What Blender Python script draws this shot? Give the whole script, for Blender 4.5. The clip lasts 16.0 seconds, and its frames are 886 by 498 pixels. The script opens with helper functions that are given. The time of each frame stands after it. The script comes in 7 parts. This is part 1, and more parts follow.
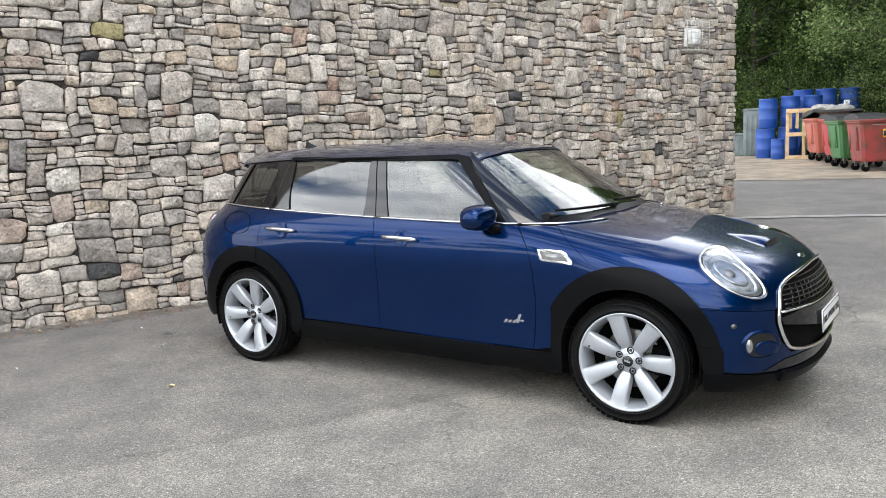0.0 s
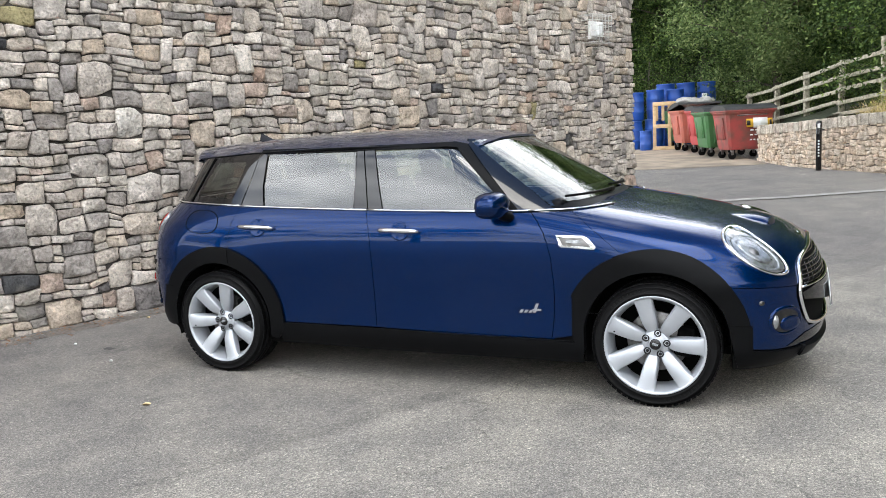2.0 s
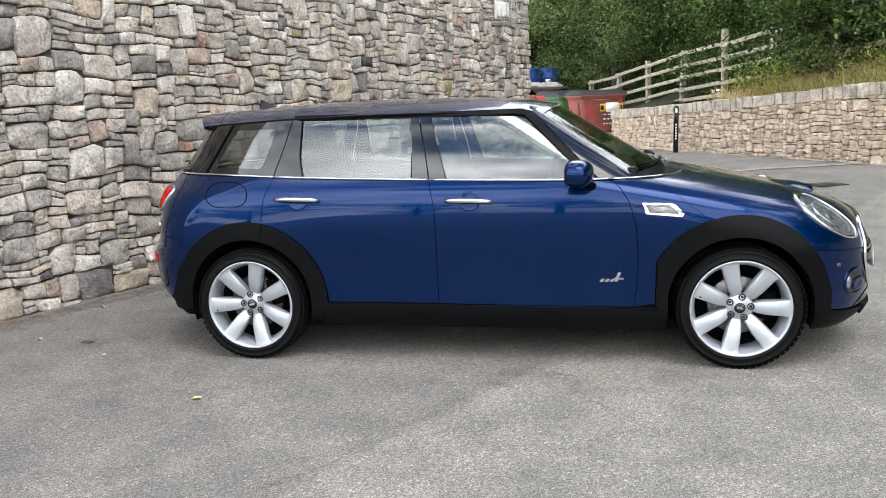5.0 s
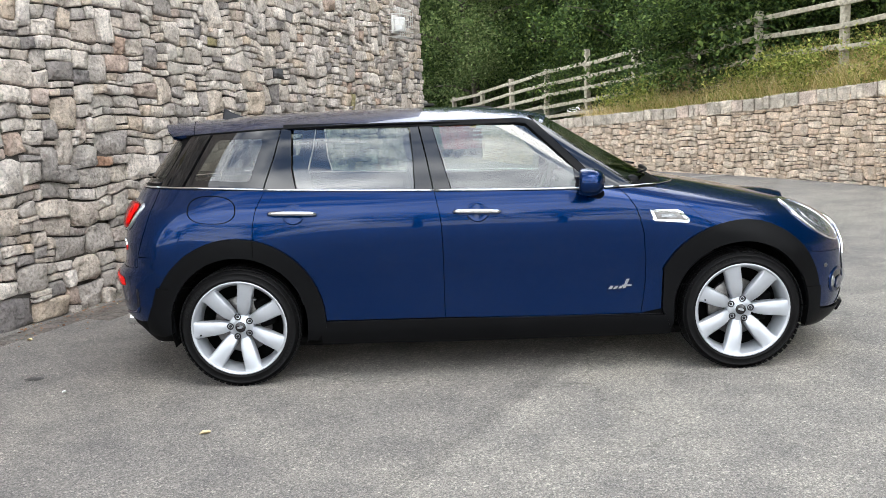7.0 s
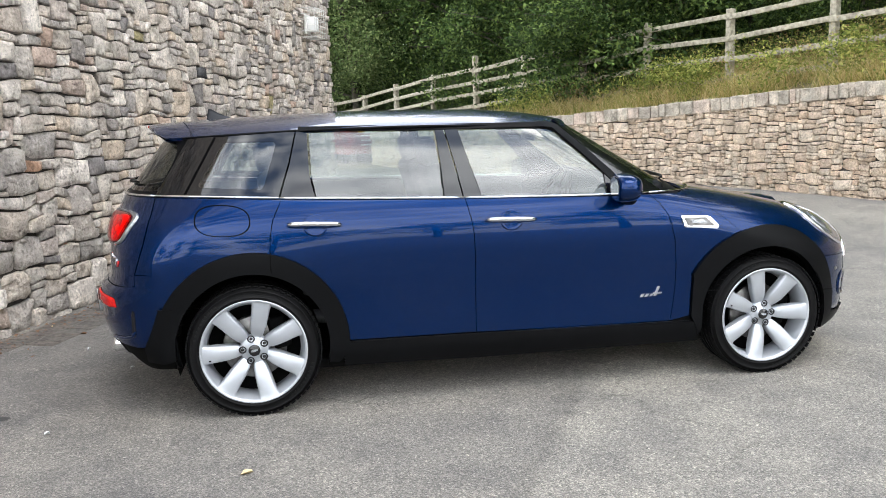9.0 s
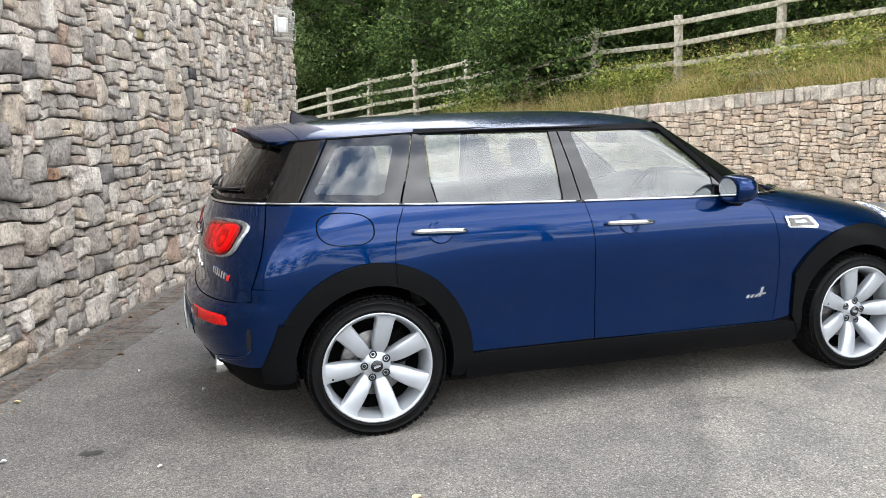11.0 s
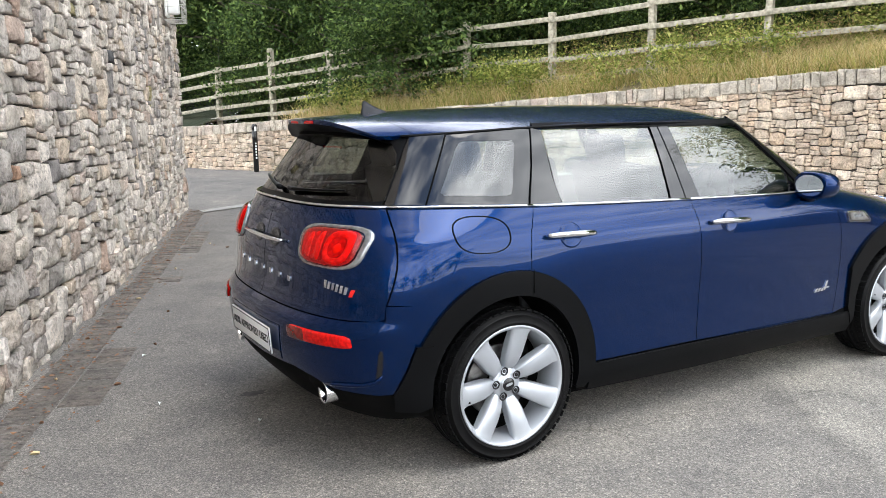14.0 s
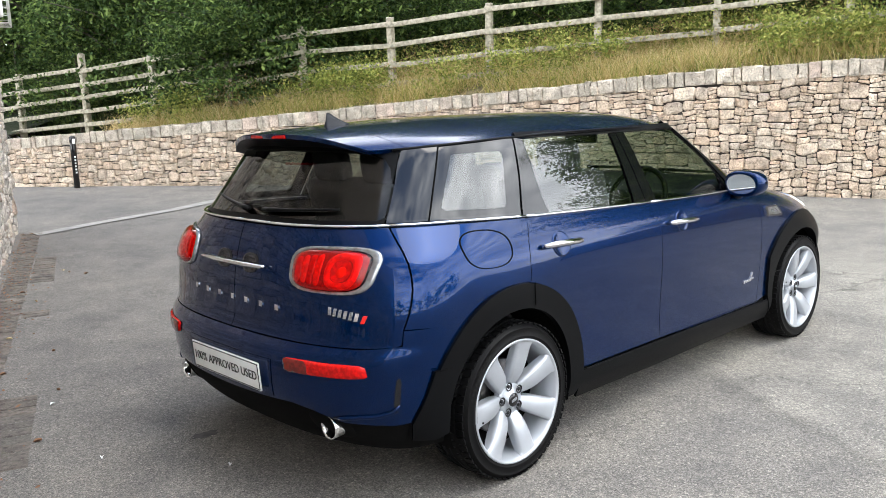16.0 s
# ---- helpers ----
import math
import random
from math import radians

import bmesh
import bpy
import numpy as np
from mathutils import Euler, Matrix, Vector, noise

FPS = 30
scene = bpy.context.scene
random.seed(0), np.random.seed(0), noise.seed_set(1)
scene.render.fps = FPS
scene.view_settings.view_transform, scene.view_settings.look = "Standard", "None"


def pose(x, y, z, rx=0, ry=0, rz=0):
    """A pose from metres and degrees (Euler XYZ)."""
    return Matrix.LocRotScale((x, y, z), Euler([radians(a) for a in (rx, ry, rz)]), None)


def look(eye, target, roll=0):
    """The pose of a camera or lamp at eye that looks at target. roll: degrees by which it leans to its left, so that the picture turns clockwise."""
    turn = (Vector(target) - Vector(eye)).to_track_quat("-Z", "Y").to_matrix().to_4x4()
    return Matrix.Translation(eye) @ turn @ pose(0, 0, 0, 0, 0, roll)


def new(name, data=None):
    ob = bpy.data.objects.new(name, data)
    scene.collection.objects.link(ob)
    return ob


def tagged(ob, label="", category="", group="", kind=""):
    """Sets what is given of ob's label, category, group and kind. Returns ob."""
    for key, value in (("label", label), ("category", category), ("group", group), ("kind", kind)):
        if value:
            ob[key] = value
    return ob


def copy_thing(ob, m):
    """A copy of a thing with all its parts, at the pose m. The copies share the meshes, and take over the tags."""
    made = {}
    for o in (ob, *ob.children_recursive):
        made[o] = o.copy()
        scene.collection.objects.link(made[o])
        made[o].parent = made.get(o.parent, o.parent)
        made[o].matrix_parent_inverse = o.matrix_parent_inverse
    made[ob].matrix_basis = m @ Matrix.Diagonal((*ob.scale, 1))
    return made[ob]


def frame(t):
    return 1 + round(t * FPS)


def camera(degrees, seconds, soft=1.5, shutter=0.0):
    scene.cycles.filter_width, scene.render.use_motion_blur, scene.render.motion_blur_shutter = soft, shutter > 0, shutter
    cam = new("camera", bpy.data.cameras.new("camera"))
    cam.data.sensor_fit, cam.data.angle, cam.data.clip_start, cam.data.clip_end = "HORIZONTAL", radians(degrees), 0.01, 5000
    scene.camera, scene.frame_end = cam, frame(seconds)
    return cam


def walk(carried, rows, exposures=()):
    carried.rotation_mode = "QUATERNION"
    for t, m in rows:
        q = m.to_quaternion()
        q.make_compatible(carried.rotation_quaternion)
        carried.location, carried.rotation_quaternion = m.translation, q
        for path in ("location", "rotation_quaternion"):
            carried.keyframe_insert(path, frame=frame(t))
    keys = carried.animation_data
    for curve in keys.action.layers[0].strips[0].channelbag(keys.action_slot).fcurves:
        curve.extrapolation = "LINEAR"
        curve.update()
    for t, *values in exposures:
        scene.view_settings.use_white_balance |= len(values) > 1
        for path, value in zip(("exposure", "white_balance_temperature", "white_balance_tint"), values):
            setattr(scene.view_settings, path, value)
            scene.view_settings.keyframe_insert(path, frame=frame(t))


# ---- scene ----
cam = camera(56.5, 16.0, 0.8)
METRES = 7.382
ROWS = [
    (0.0, 0.0, 0.0, 0.0, 0.0, 0.0, -0.0),
    (0.5, -0.0235, 0.0086, -0.0028, -2.37, 0.25, 0.55),
    (1.0, -0.0499, 0.0252, -0.0019, -4.61, 0.13, 1.16),
    (1.5, -0.0759, 0.0328, -0.0033, -6.84, -0.12, 1.78),
    (2.0, -0.1077, 0.0368, -0.0035, -9.76, -0.27, 2.36),
    (2.5, -0.1319, 0.0458, -0.0063, -12.45, -0.63, 2.71),
    (3.0, -0.1581, 0.0644, -0.0055, -14.49, -0.96, 2.69),
    (3.5, -0.1862, 0.0773, -0.0056, -16.48, -1.52, 2.5),
    (6.0, -0.3371, 0.1429, -0.0036, -27.65, -1.73, 4.1),
    (6.5, -0.3589, 0.1584, -0.0036, -30.54, -1.51, 4.34),
    (7.0, -0.3785, 0.186, -0.0011, -33.7, -1.45, 4.61),
    (7.5, -0.3986, 0.2048, 0.0011, -36.87, -1.54, 4.92),
    (8.0, -0.4221, 0.2276, 0.0027, -39.84, -1.72, 5.16),
    (8.5, -0.44, 0.2541, 0.0043, -42.07, -1.91, 5.26),
    (9.0, -0.4498, 0.2877, 0.0117, -43.66, -1.93, 5.31),
    (9.5, -0.4641, 0.3146, 0.0133, -45.0, -1.98, 5.41),
    (10.0, -0.4878, 0.3451, 0.0183, -46.55, -2.08, 5.63),
    (12.5, -0.56, 0.4971, 0.0394, -57.87, -2.87, 7.46),
    (13.0, -0.5613, 0.5281, 0.0459, -59.88, -3.12, 7.52),
    (13.5, -0.5724, 0.5552, 0.0484, -60.69, -3.4, 6.83),
    (14.0, -0.591, 0.5853, 0.0527, -63.9, -4.33, 6.98),
    (14.5, -0.6, 0.605, 0.0564, -68.19, -5.27, 7.68),
    (15.0, -0.5977, 0.6321, 0.0602, -72.14, -5.52, 8.51),
    (15.5, -0.5978, 0.6584, 0.0675, -75.23, -5.74, 9.02),
    (16.0, -0.6068, 0.6849, 0.072, -77.37, -5.95, 9.04),
]
walk(cam, [(t, pose(4.156, -4.732, 1.483, -7.83, 2.08, 33.40) @ pose(METRES * x, METRES * y, METRES * z, 90 + pitch, roll, yaw)) for t, x, y, z, yaw, pitch, roll in ROWS], [(0.0, 1.05), (8.0, 1.20), (12.0, 1.29), (16.0, 1.39)])

# ---- sky and sun ----
world = bpy.data.worlds.new("sky")
scene.world = world
world.use_nodes = True
wn, wl = world.node_tree.nodes, world.node_tree.links
wn.clear()
w_out, w_bg, w_sky = wn.new("ShaderNodeOutputWorld"), wn.new("ShaderNodeBackground"), wn.new("ShaderNodeTexSky")
w_sky.sky_type, w_sky.sun_disc = "NISHITA", False
SUN_UP, SUN_ROUND = 66.0, 149.0
w_sky.sun_elevation, w_sky.sun_rotation = radians(SUN_UP), radians(SUN_ROUND)
w_co, w_map = wn.new("ShaderNodeTexCoord"), wn.new("ShaderNodeMapping")
w_map.inputs["Scale"].default_value = (1.0, 1.0, 1.9)
w_map.inputs["Location"].default_value = (2.3, 0.9, 0.2)
w_noise, w_ramp, w_mix = wn.new("ShaderNodeTexNoise"), wn.new("ShaderNodeValToRGB"), wn.new("ShaderNodeMix")
w_noise.inputs["Scale"].default_value, w_noise.inputs["Detail"].default_value, w_noise.inputs["Roughness"].default_value = 3.4, 6.0, 0.5
w_ramp.color_ramp.elements[0].position, w_ramp.color_ramp.elements[1].position = 0.40, 0.56
w_mix.data_type = "RGBA"
wl.new(w_co.outputs["Generated"], w_map.inputs["Vector"])
wl.new(w_map.outputs["Vector"], w_noise.inputs["Vector"])
w_up, w_low, w_add = wn.new("ShaderNodeSeparateXYZ"), wn.new("ShaderNodeMapRange"), wn.new("ShaderNodeMath")
w_low.inputs["From Min"].default_value, w_low.inputs["From Max"].default_value = 0.54, 0.86
w_low.inputs["To Min"].default_value, w_low.inputs["To Max"].default_value = 0.17, -0.10
w_low.interpolation_type = "SMOOTHSTEP"
wl.new(w_co.outputs["Generated"], w_up.inputs["Vector"])
wl.new(w_up.outputs["Z"], w_low.inputs["Value"])
wl.new(w_low.outputs["Result"], w_add.inputs[0])
wl.new(w_noise.outputs["Fac"], w_add.inputs[1])
wl.new(w_add.outputs["Value"], w_ramp.inputs["Fac"])
wl.new(w_ramp.outputs["Color"], w_mix.inputs[0])
w_fold, w_tone, w_blue = wn.new("ShaderNodeTexNoise"), wn.new("ShaderNodeValToRGB"), wn.new("ShaderNodeMix")
w_fold.inputs["Scale"].default_value, w_fold.inputs["Detail"].default_value = 6.0, 7.0
w_tone.color_ramp.elements[0].position, w_tone.color_ramp.elements[1].position = 0.30, 0.68
w_tone.color_ramp.elements[0].color, w_tone.color_ramp.elements[1].color = (8.5, 9.1, 10.0, 1), (24.6, 25.3, 25.9, 1)
wl.new(w_map.outputs["Vector"], w_fold.inputs["Vector"])
wl.new(w_fold.outputs["Fac"], w_tone.inputs["Fac"])
wl.new(w_tone.outputs["Color"], w_mix.inputs[7])
w_blue.data_type, w_blue.blend_type = "RGBA", "MULTIPLY"
w_blue.inputs[0].default_value, w_blue.inputs[7].default_value = 1.0, (0.72, 0.89, 1.04, 1)
wl.new(w_sky.outputs["Color"], w_blue.inputs[6])
wl.new(w_blue.outputs[2], w_mix.inputs[6])
wl.new(w_mix.outputs[2], w_bg.inputs["Color"])
w_bg.inputs["Strength"].default_value = 0.12
wl.new(w_bg.outputs["Background"], w_out.inputs["Surface"])
sun = new("sun", bpy.data.lights.new("sun", "SUN"))
sun.data.energy, sun.data.angle, sun.data.color = 0.75, radians(32), (1.0, 0.94, 0.84)
az = radians(SUN_ROUND)
sun.matrix_world = look((0, 0, 30), (-30 * math.sin(az), -30 * math.cos(az), 30 - 30 * math.tan(radians(SUN_UP))))

# ---- helpers ----
def part(name, bm, material, parent=None, label="", smooth=True):
    """One mesh object from a bmesh or a mesh, under a thing or a part."""
    if isinstance(bm, bmesh.types.BMesh):
        me = bpy.data.meshes.new(name)
        if smooth:
            for f in bm.faces:
                f.smooth = True
        bm.to_mesh(me)
        bm.free()
    else:
        me = bm
    if material is not None and not me.materials:
        me.materials.append(material)
    ob = new(name, me)
    if parent is not None:
        ob.parent = parent
    if label:
        ob["label"] = label
    return ob


def thing(name, label, category, group="", at=(0, 0, 0), turn=0.0, kind=""):
    ob = new(name)
    ob.location, ob.rotation_euler = at, (0, 0, radians(turn))
    return tagged(ob, label, category, group, kind)


def box(size, at=(0, 0, 0), turn=(0, 0, 0), bevel=0.0, bm=None, segments=2):
    out = bm if bm is not None else bmesh.new()
    made = bmesh.ops.create_cube(out, size=1.0)["verts"]
    bmesh.ops.transform(out, matrix=Matrix.LocRotScale(at, Euler([radians(a) for a in turn]), size), verts=made)
    if bevel:
        edges = list({e for v in made for e in v.link_edges})
        bmesh.ops.bevel(out, geom=edges, offset=bevel, segments=segments, affect="EDGES", profile=0.6)
    return out


def rod(a, b, r0, r1=None, sides=12, bm=None):
    out = bm if bm is not None else bmesh.new()
    a, b = Vector(a), Vector(b)
    m = Matrix.Translation((a + b) / 2) @ (b - a).to_track_quat("Z", "Y").to_matrix().to_4x4()
    bmesh.ops.create_cone(out, cap_ends=True, segments=sides, radius1=r0, radius2=r0 if r1 is None else r1, depth=(b - a).length, matrix=m)
    return out


def lathe(profile, n=48, bm=None, axis="y", closed=False):
    """Turns (radius, along) pairs round an axis."""
    out = bm if bm is not None else bmesh.new()
    rings = []
    for r, h in profile:
        ring = []
        for i in range(n):
            a = 2 * math.pi * i / n
            c, s = r * math.cos(a), r * math.sin(a)
            ring.append(out.verts.new((c, h, s) if axis == "y" else (c, s, h)))
        rings.append(ring)
    for a, b in zip(rings, rings[1:] + (rings[:1] if closed else [])):
        for i in range(n):
            k = (i + 1) % n
            out.faces.new((a[i], a[k], b[k], b[i]) if axis != "y" else (a[k], a[i], b[i], b[k]))
    return out


def tube(points, r, sides=8, bm=None, flat=1.0):
    """A round bar along points."""
    out = bm if bm is not None else bmesh.new()
    pts = [Vector(p) for p in points]
    rings, up = [], Vector((0.13, 0.27, 0.95))
    for i, p in enumerate(pts):
        d = (pts[min(i + 1, len(pts) - 1)] - pts[max(i - 1, 0)]).normalized()
        u = d.cross(up).normalized()
        v = u.cross(d)
        rr = r[i] if isinstance(r, (list, tuple)) else r
        rings.append([out.verts.new(p + rr * (math.cos(2 * math.pi * k / sides) * u + flat * math.sin(2 * math.pi * k / sides) * v)) for k in range(sides)])
    for a, b in zip(rings, rings[1:]):
        for k in range(sides):
            out.faces.new((a[k], a[(k + 1) % sides], b[(k + 1) % sides], b[k]))
    out.faces.new(list(reversed(rings[0])))
    out.faces.new(rings[-1])
    return out


def sheet(name, cells, place, material, parent, thick=0.012, label="", edge=None):
    """A curved panel: place(u, v) gives point and normal. Its rim is turned in by thick."""
    bm, seen, normals, flat = bmesh.new(), {}, [], []
    for cell in cells:
        ring = []
        for u, v in cell:
            key = (round(u, 6), round(v, 6))
            if key not in seen:
                p, n = place(u, v)
                seen[key] = bm.verts.new(p)
                normals.append(n)
                flat.append((u, v))
            if not ring or seen[key] is not ring[-1]:
                ring.append(seen[key])
        if ring and ring[0] is ring[-1]:
            ring.pop()
        if len(set(ring)) == len(ring) >= 3 and not bm.faces.get(ring):
            bm.faces.new(ring)
    bm.verts.index_update()
    bm.normal_update()
    flip = [f for f in bm.faces if f.normal.dot(normals[f.verts[0].index]) < 0]
    bmesh.ops.reverse_faces(bm, faces=flip)
    if thick:
        rim, top, low = [e for e in bm.edges if len(e.link_faces) == 1], {}, {}
        if edge:
            a, b = np.array(edge), np.array(edge[1:] + edge[:1])
            d = b - a
            dd = (d * d).sum(1) + 1e-12

            def on_edge(e):
                p = (np.array(flat[e.verts[0].index]) + np.array(flat[e.verts[1].index])) / 2
                t = np.clip(((p - a) * d).sum(1) / dd, 0, 1)
                return float((((a + d * t[:, None]) - p) ** 2).sum(1).min()) < 1e-8

            rim = [e for e in rim if on_edge(e)]
        for e in rim:
            for v in e.verts:
                if v not in top:
                    n = normals[v.index]
                    top[v] = (v.co.copy(), v.co - thick * n)
        loops = [(e.link_loops[0].vert, e.other_vert(e.link_loops[0].vert)) for e in rim]
        for v, (a, b) in top.items():
            top[v], low[v] = bm.verts.new(a), bm.verts.new(b)
        for a, b in loops:
            bm.faces.new((top[b], top[a], low[a], low[b]))
    for f in bm.faces:
        f.smooth = True
    me = bpy.data.meshes.new(name)
    bm.to_mesh(me)
    bm.free()
    count = len(normals)
    every = [tuple(normals[i]) if i < count else tuple(v.normal) for i, v in enumerate(me.vertices)]
    me.normals_split_custom_set_from_vertices(every)
    return part(name, me, material, parent, label)


def panel(name, surf, pts, material, parent, off=0.0, thick=0.012, du=0.05, dv=0.025, label="", mirror=False, whole=False, inset=0.0, shape=None):
    """A panel of the body between corners. mirror: a second one on the left. whole: the corners are the right half of a panel across the middle."""
    if whole:
        k = next(i for i in range(len(pts)) if pts[i - 1][0] != "x" and pts[i][0] != "x" and pts[i - 1][1] == 0 and pts[i][1] == 0)
        pts = pts[k:] + pts[:k]
    if inset:
        flat = []
        for (_, x0, z0), (_, x1, z1) in zip(pts, pts[1:] + pts[:1]):
            n = max(1, int(math.hypot(x1 - x0, z1 - z0) / 0.025))
            flat += [(x0 + (x1 - x0) * i / n, z0 + (z1 - z0) * i / n) for i in range(n)]
        line = [(surf.qx(x, z), z) for x, z in shrink(flat, inset)]
    else:
        line = shape or outline(surf, pts, close=not whole)
    if whole:
        mid = surf.END if whole == "r" else 0.0
        line = line + [(2 * mid - q, z) for q, z in reversed(line)]
        line = [p for i, p in enumerate(line) if abs(p[0] - line[i - 1][0]) + abs(p[1] - line[i - 1][1]) > 1e-7]
    cells = grid_cells(line, du, dv)
    made = sheet(name, cells, lambda q, z: surf.at(q, z, off), material, parent, thick, label, line)
    if mirror:
        other = sheet(name, [[(-q, z) for q, z in c] for c in cells], lambda q, z: surf.at(q, z, off), material, parent, thick, label, [(-q, z) for q, z in line])
        return made, other
    return made


def shrink(line, d):
    """Moves an outline inward by d metres."""
    area = sum(a[0] * b[1] - b[0] * a[1] for a, b in zip(line, line[1:] + line[:1]))
    s = 1 if area > 0 else -1
    out = []
    for i, p in enumerate(line):
        a, b = line[i - 1], line[(i + 1) % len(line)]
        dx, dz = b[0] - a[0], b[1] - a[1]
        h = math.hypot(dx, dz) or 1.0
        out.append((p[0] - s * d * dz / h, p[1] + s * d * dx / h))
    return out


def arc(cx, cz, r, a0, a1, n=24):
    """Corners ('x', x, z) along an arc, degrees from ahead, upwards."""
    return [("x", cx + r * math.cos(radians(a0 + (a1 - a0) * i / n)), cz + r * math.sin(radians(a0 + (a1 - a0) * i / n))) for i in range(n + 1)]


# ---- materials ----
def material(name, base=(0.5, 0.5, 0.5), rough=0.5, metal=0.0, coat=0.0, coat_ior=1.5, specular=0.5, vary=0.0, scale=8.0, bump=0.0, bump_scale=60.0, second=None, spread=(0.35, 0.65), rough_vary=0.0, emit=None, coords="Object", bump_dist=0.004):
    m = bpy.data.materials.new(name)
    m.use_nodes = True
    n, l = m.node_tree.nodes, m.node_tree.links
    p = n["Principled BSDF"]
    p.inputs["Roughness"].default_value, p.inputs["Metallic"].default_value = rough, metal
    p.inputs["Coat Weight"].default_value, p.inputs["Coat Roughness"].default_value = coat, 0.02
    p.inputs["Specular IOR Level"].default_value, p.inputs["Coat IOR"].default_value = specular, coat_ior
    p.inputs["Base Color"].default_value = (*base, 1)
    tc = n.new("ShaderNodeTexCoord")
    if vary or second or rough_vary:
        big = n.new("ShaderNodeTexNoise")
        big.inputs["Scale"].default_value, big.inputs["Detail"].default_value = scale, 6.0
        l.new(tc.outputs[coords], big.inputs["Vector"])
        ramp = n.new("ShaderNodeValToRGB")
        ramp.color_ramp.elements[0].position, ramp.color_ramp.elements[1].position = spread
        dark = tuple(c * (1 - vary) for c in base)
        ramp.color_ramp.elements[0].color = (*(second or dark), 1)
        ramp.color_ramp.elements[1].color = (*(base if second else tuple(min(c * (1 + vary), 1) for c in base)), 1)
        l.new(big.outputs["Fac"], ramp.inputs["Fac"])
        l.new(ramp.outputs["Color"], p.inputs["Base Color"])
        if rough_vary:
            mr = n.new("ShaderNodeMapRange")
            mr.inputs["To Min"].default_value, mr.inputs["To Max"].default_value = max(rough - rough_vary, 0.02), min(rough + rough_vary, 1)
            l.new(big.outputs["Fac"], mr.inputs["Value"])
            l.new(mr.outputs["Result"], p.inputs["Roughness"])
    if bump:
        fine, b = n.new("ShaderNodeTexNoise"), n.new("ShaderNodeBump")
        fine.inputs["Scale"].default_value, fine.inputs["Detail"].default_value = bump_scale, 5.0
        b.inputs["Strength"].default_value, b.inputs["Distance"].default_value = bump, bump_dist
        l.new(tc.outputs[coords], fine.inputs["Vector"])
        l.new(fine.outputs["Fac"], b.inputs["Height"])
        l.new(b.outputs["Normal"], p.inputs["Normal"])
    if emit:
        p.inputs["Emission Color"].default_value, p.inputs["Emission Strength"].default_value = (*emit[:3], 1), emit[3]
    return m


def glass(name, tint, straight=0.05, rough=0.0):
    """Clear pane. straight: the share that it mirrors seen square on; it grows towards a grazing view."""
    m = bpy.data.materials.new(name)
    m.use_nodes = True
    n, l = m.node_tree.nodes, m.node_tree.links
    n.remove(n["Principled BSDF"])
    mix, clear, gloss, facing = n.new("ShaderNodeMixShader"), n.new("ShaderNodeBsdfTransparent"), n.new("ShaderNodeBsdfGlossy"), n.new("ShaderNodeLayerWeight")
    power, share = n.new("ShaderNodeMath"), n.new("ShaderNodeMath")
    clear.inputs["Color"].default_value = (*tint, 1)
    gloss.inputs["Roughness"].default_value = rough
    facing.inputs["Blend"].default_value = 0.5
    power.operation, share.operation = "POWER", "MULTIPLY_ADD"
    power.inputs[1].default_value = 4.0
    share.inputs[1].default_value, share.inputs[2].default_value = 1.0 - straight, straight
    l.new(facing.outputs["Facing"], power.inputs[0])
    l.new(power.outputs["Value"], share.inputs[0])
    l.new(share.outputs["Value"], mix.inputs["Fac"])
    l.new(clear.outputs["BSDF"], mix.inputs[1])
    l.new(gloss.outputs["BSDF"], mix.inputs[2])
    l.new(mix.outputs["Shader"], n["Material Output"].inputs["Surface"])
    return m


PAINT = material("deep_blue_paint", (0.0, 0.0142, 0.070), 0.26, 0.72, coat=1.0, coat_ior=1.30, specular=0.0, vary=0.05, scale=900.0)
GLOSS_BLACK = material("gloss_black", (0.004, 0.004, 0.005), 0.05, 0.0, specular=0.62)
TRIM_BLACK = material("grained_black_plastic", (0.0024, 0.0026, 0.0031), 0.42, specular=0.09, vary=0.12, scale=3.0, bump=0.15, bump_scale=700.0, bump_dist=0.001)
DARK = material("underside_black", (0.002, 0.002, 0.002), 0.9, specular=0.1, vary=0.2, scale=5.0)
RUBBER = material("tyre_rubber", (0.0026, 0.0026, 0.0029), 0.5, specular=0.12, vary=0.2, scale=14.0, bump=0.2, bump_scale=260.0, bump_dist=0.001)
ALLOY = material("silver_alloy", (0.40, 0.42, 0.45), 0.36, 0.5, coat=0.2, vary=0.05, scale=6.0)
CHROME = material("chrome", (0.78, 0.79, 0.80), 0.07, 1.0)
STEEL = material("brushed_steel", (0.17, 0.165, 0.16), 0.45, 1.0, vary=0.3, scale=30.0)
CLEAR = glass("clear_glass", (0.60, 0.68, 0.61), 0.14)
TINT = glass("privacy_glass", (0.32, 0.34, 0.33), 0.04)
QUARTER = glass("quarter_glass", (0.52, 0.58, 0.54), 0.12)
REFLECTOR = material("satin_reflector", (0.30, 0.31, 0.32), 0.22, 0.7, vary=0.3, scale=45.0)
LENS = glass("clear_lens", (0.95, 0.96, 0.97), 0.03)
RED_LENS = glass("red_lens", (1.0, 0.10, 0.06), 0.03)
RED_DEEP = material("deep_red_reflector", (0.26, 0.004, 0.003), 0.25, coat=0.4, vary=0.3, scale=90.0)
RED_PANEL = material("red_reflector_panel", (0.52, 0.004, 0.003), 0.25, coat=0.3, specular=0.2, vary=0.3, scale=70.0)
RED_DARK = material("dark_red_lens", (0.13, 0.006, 0.004), 0.2, coat=0.4, vary=0.3, scale=60.0)
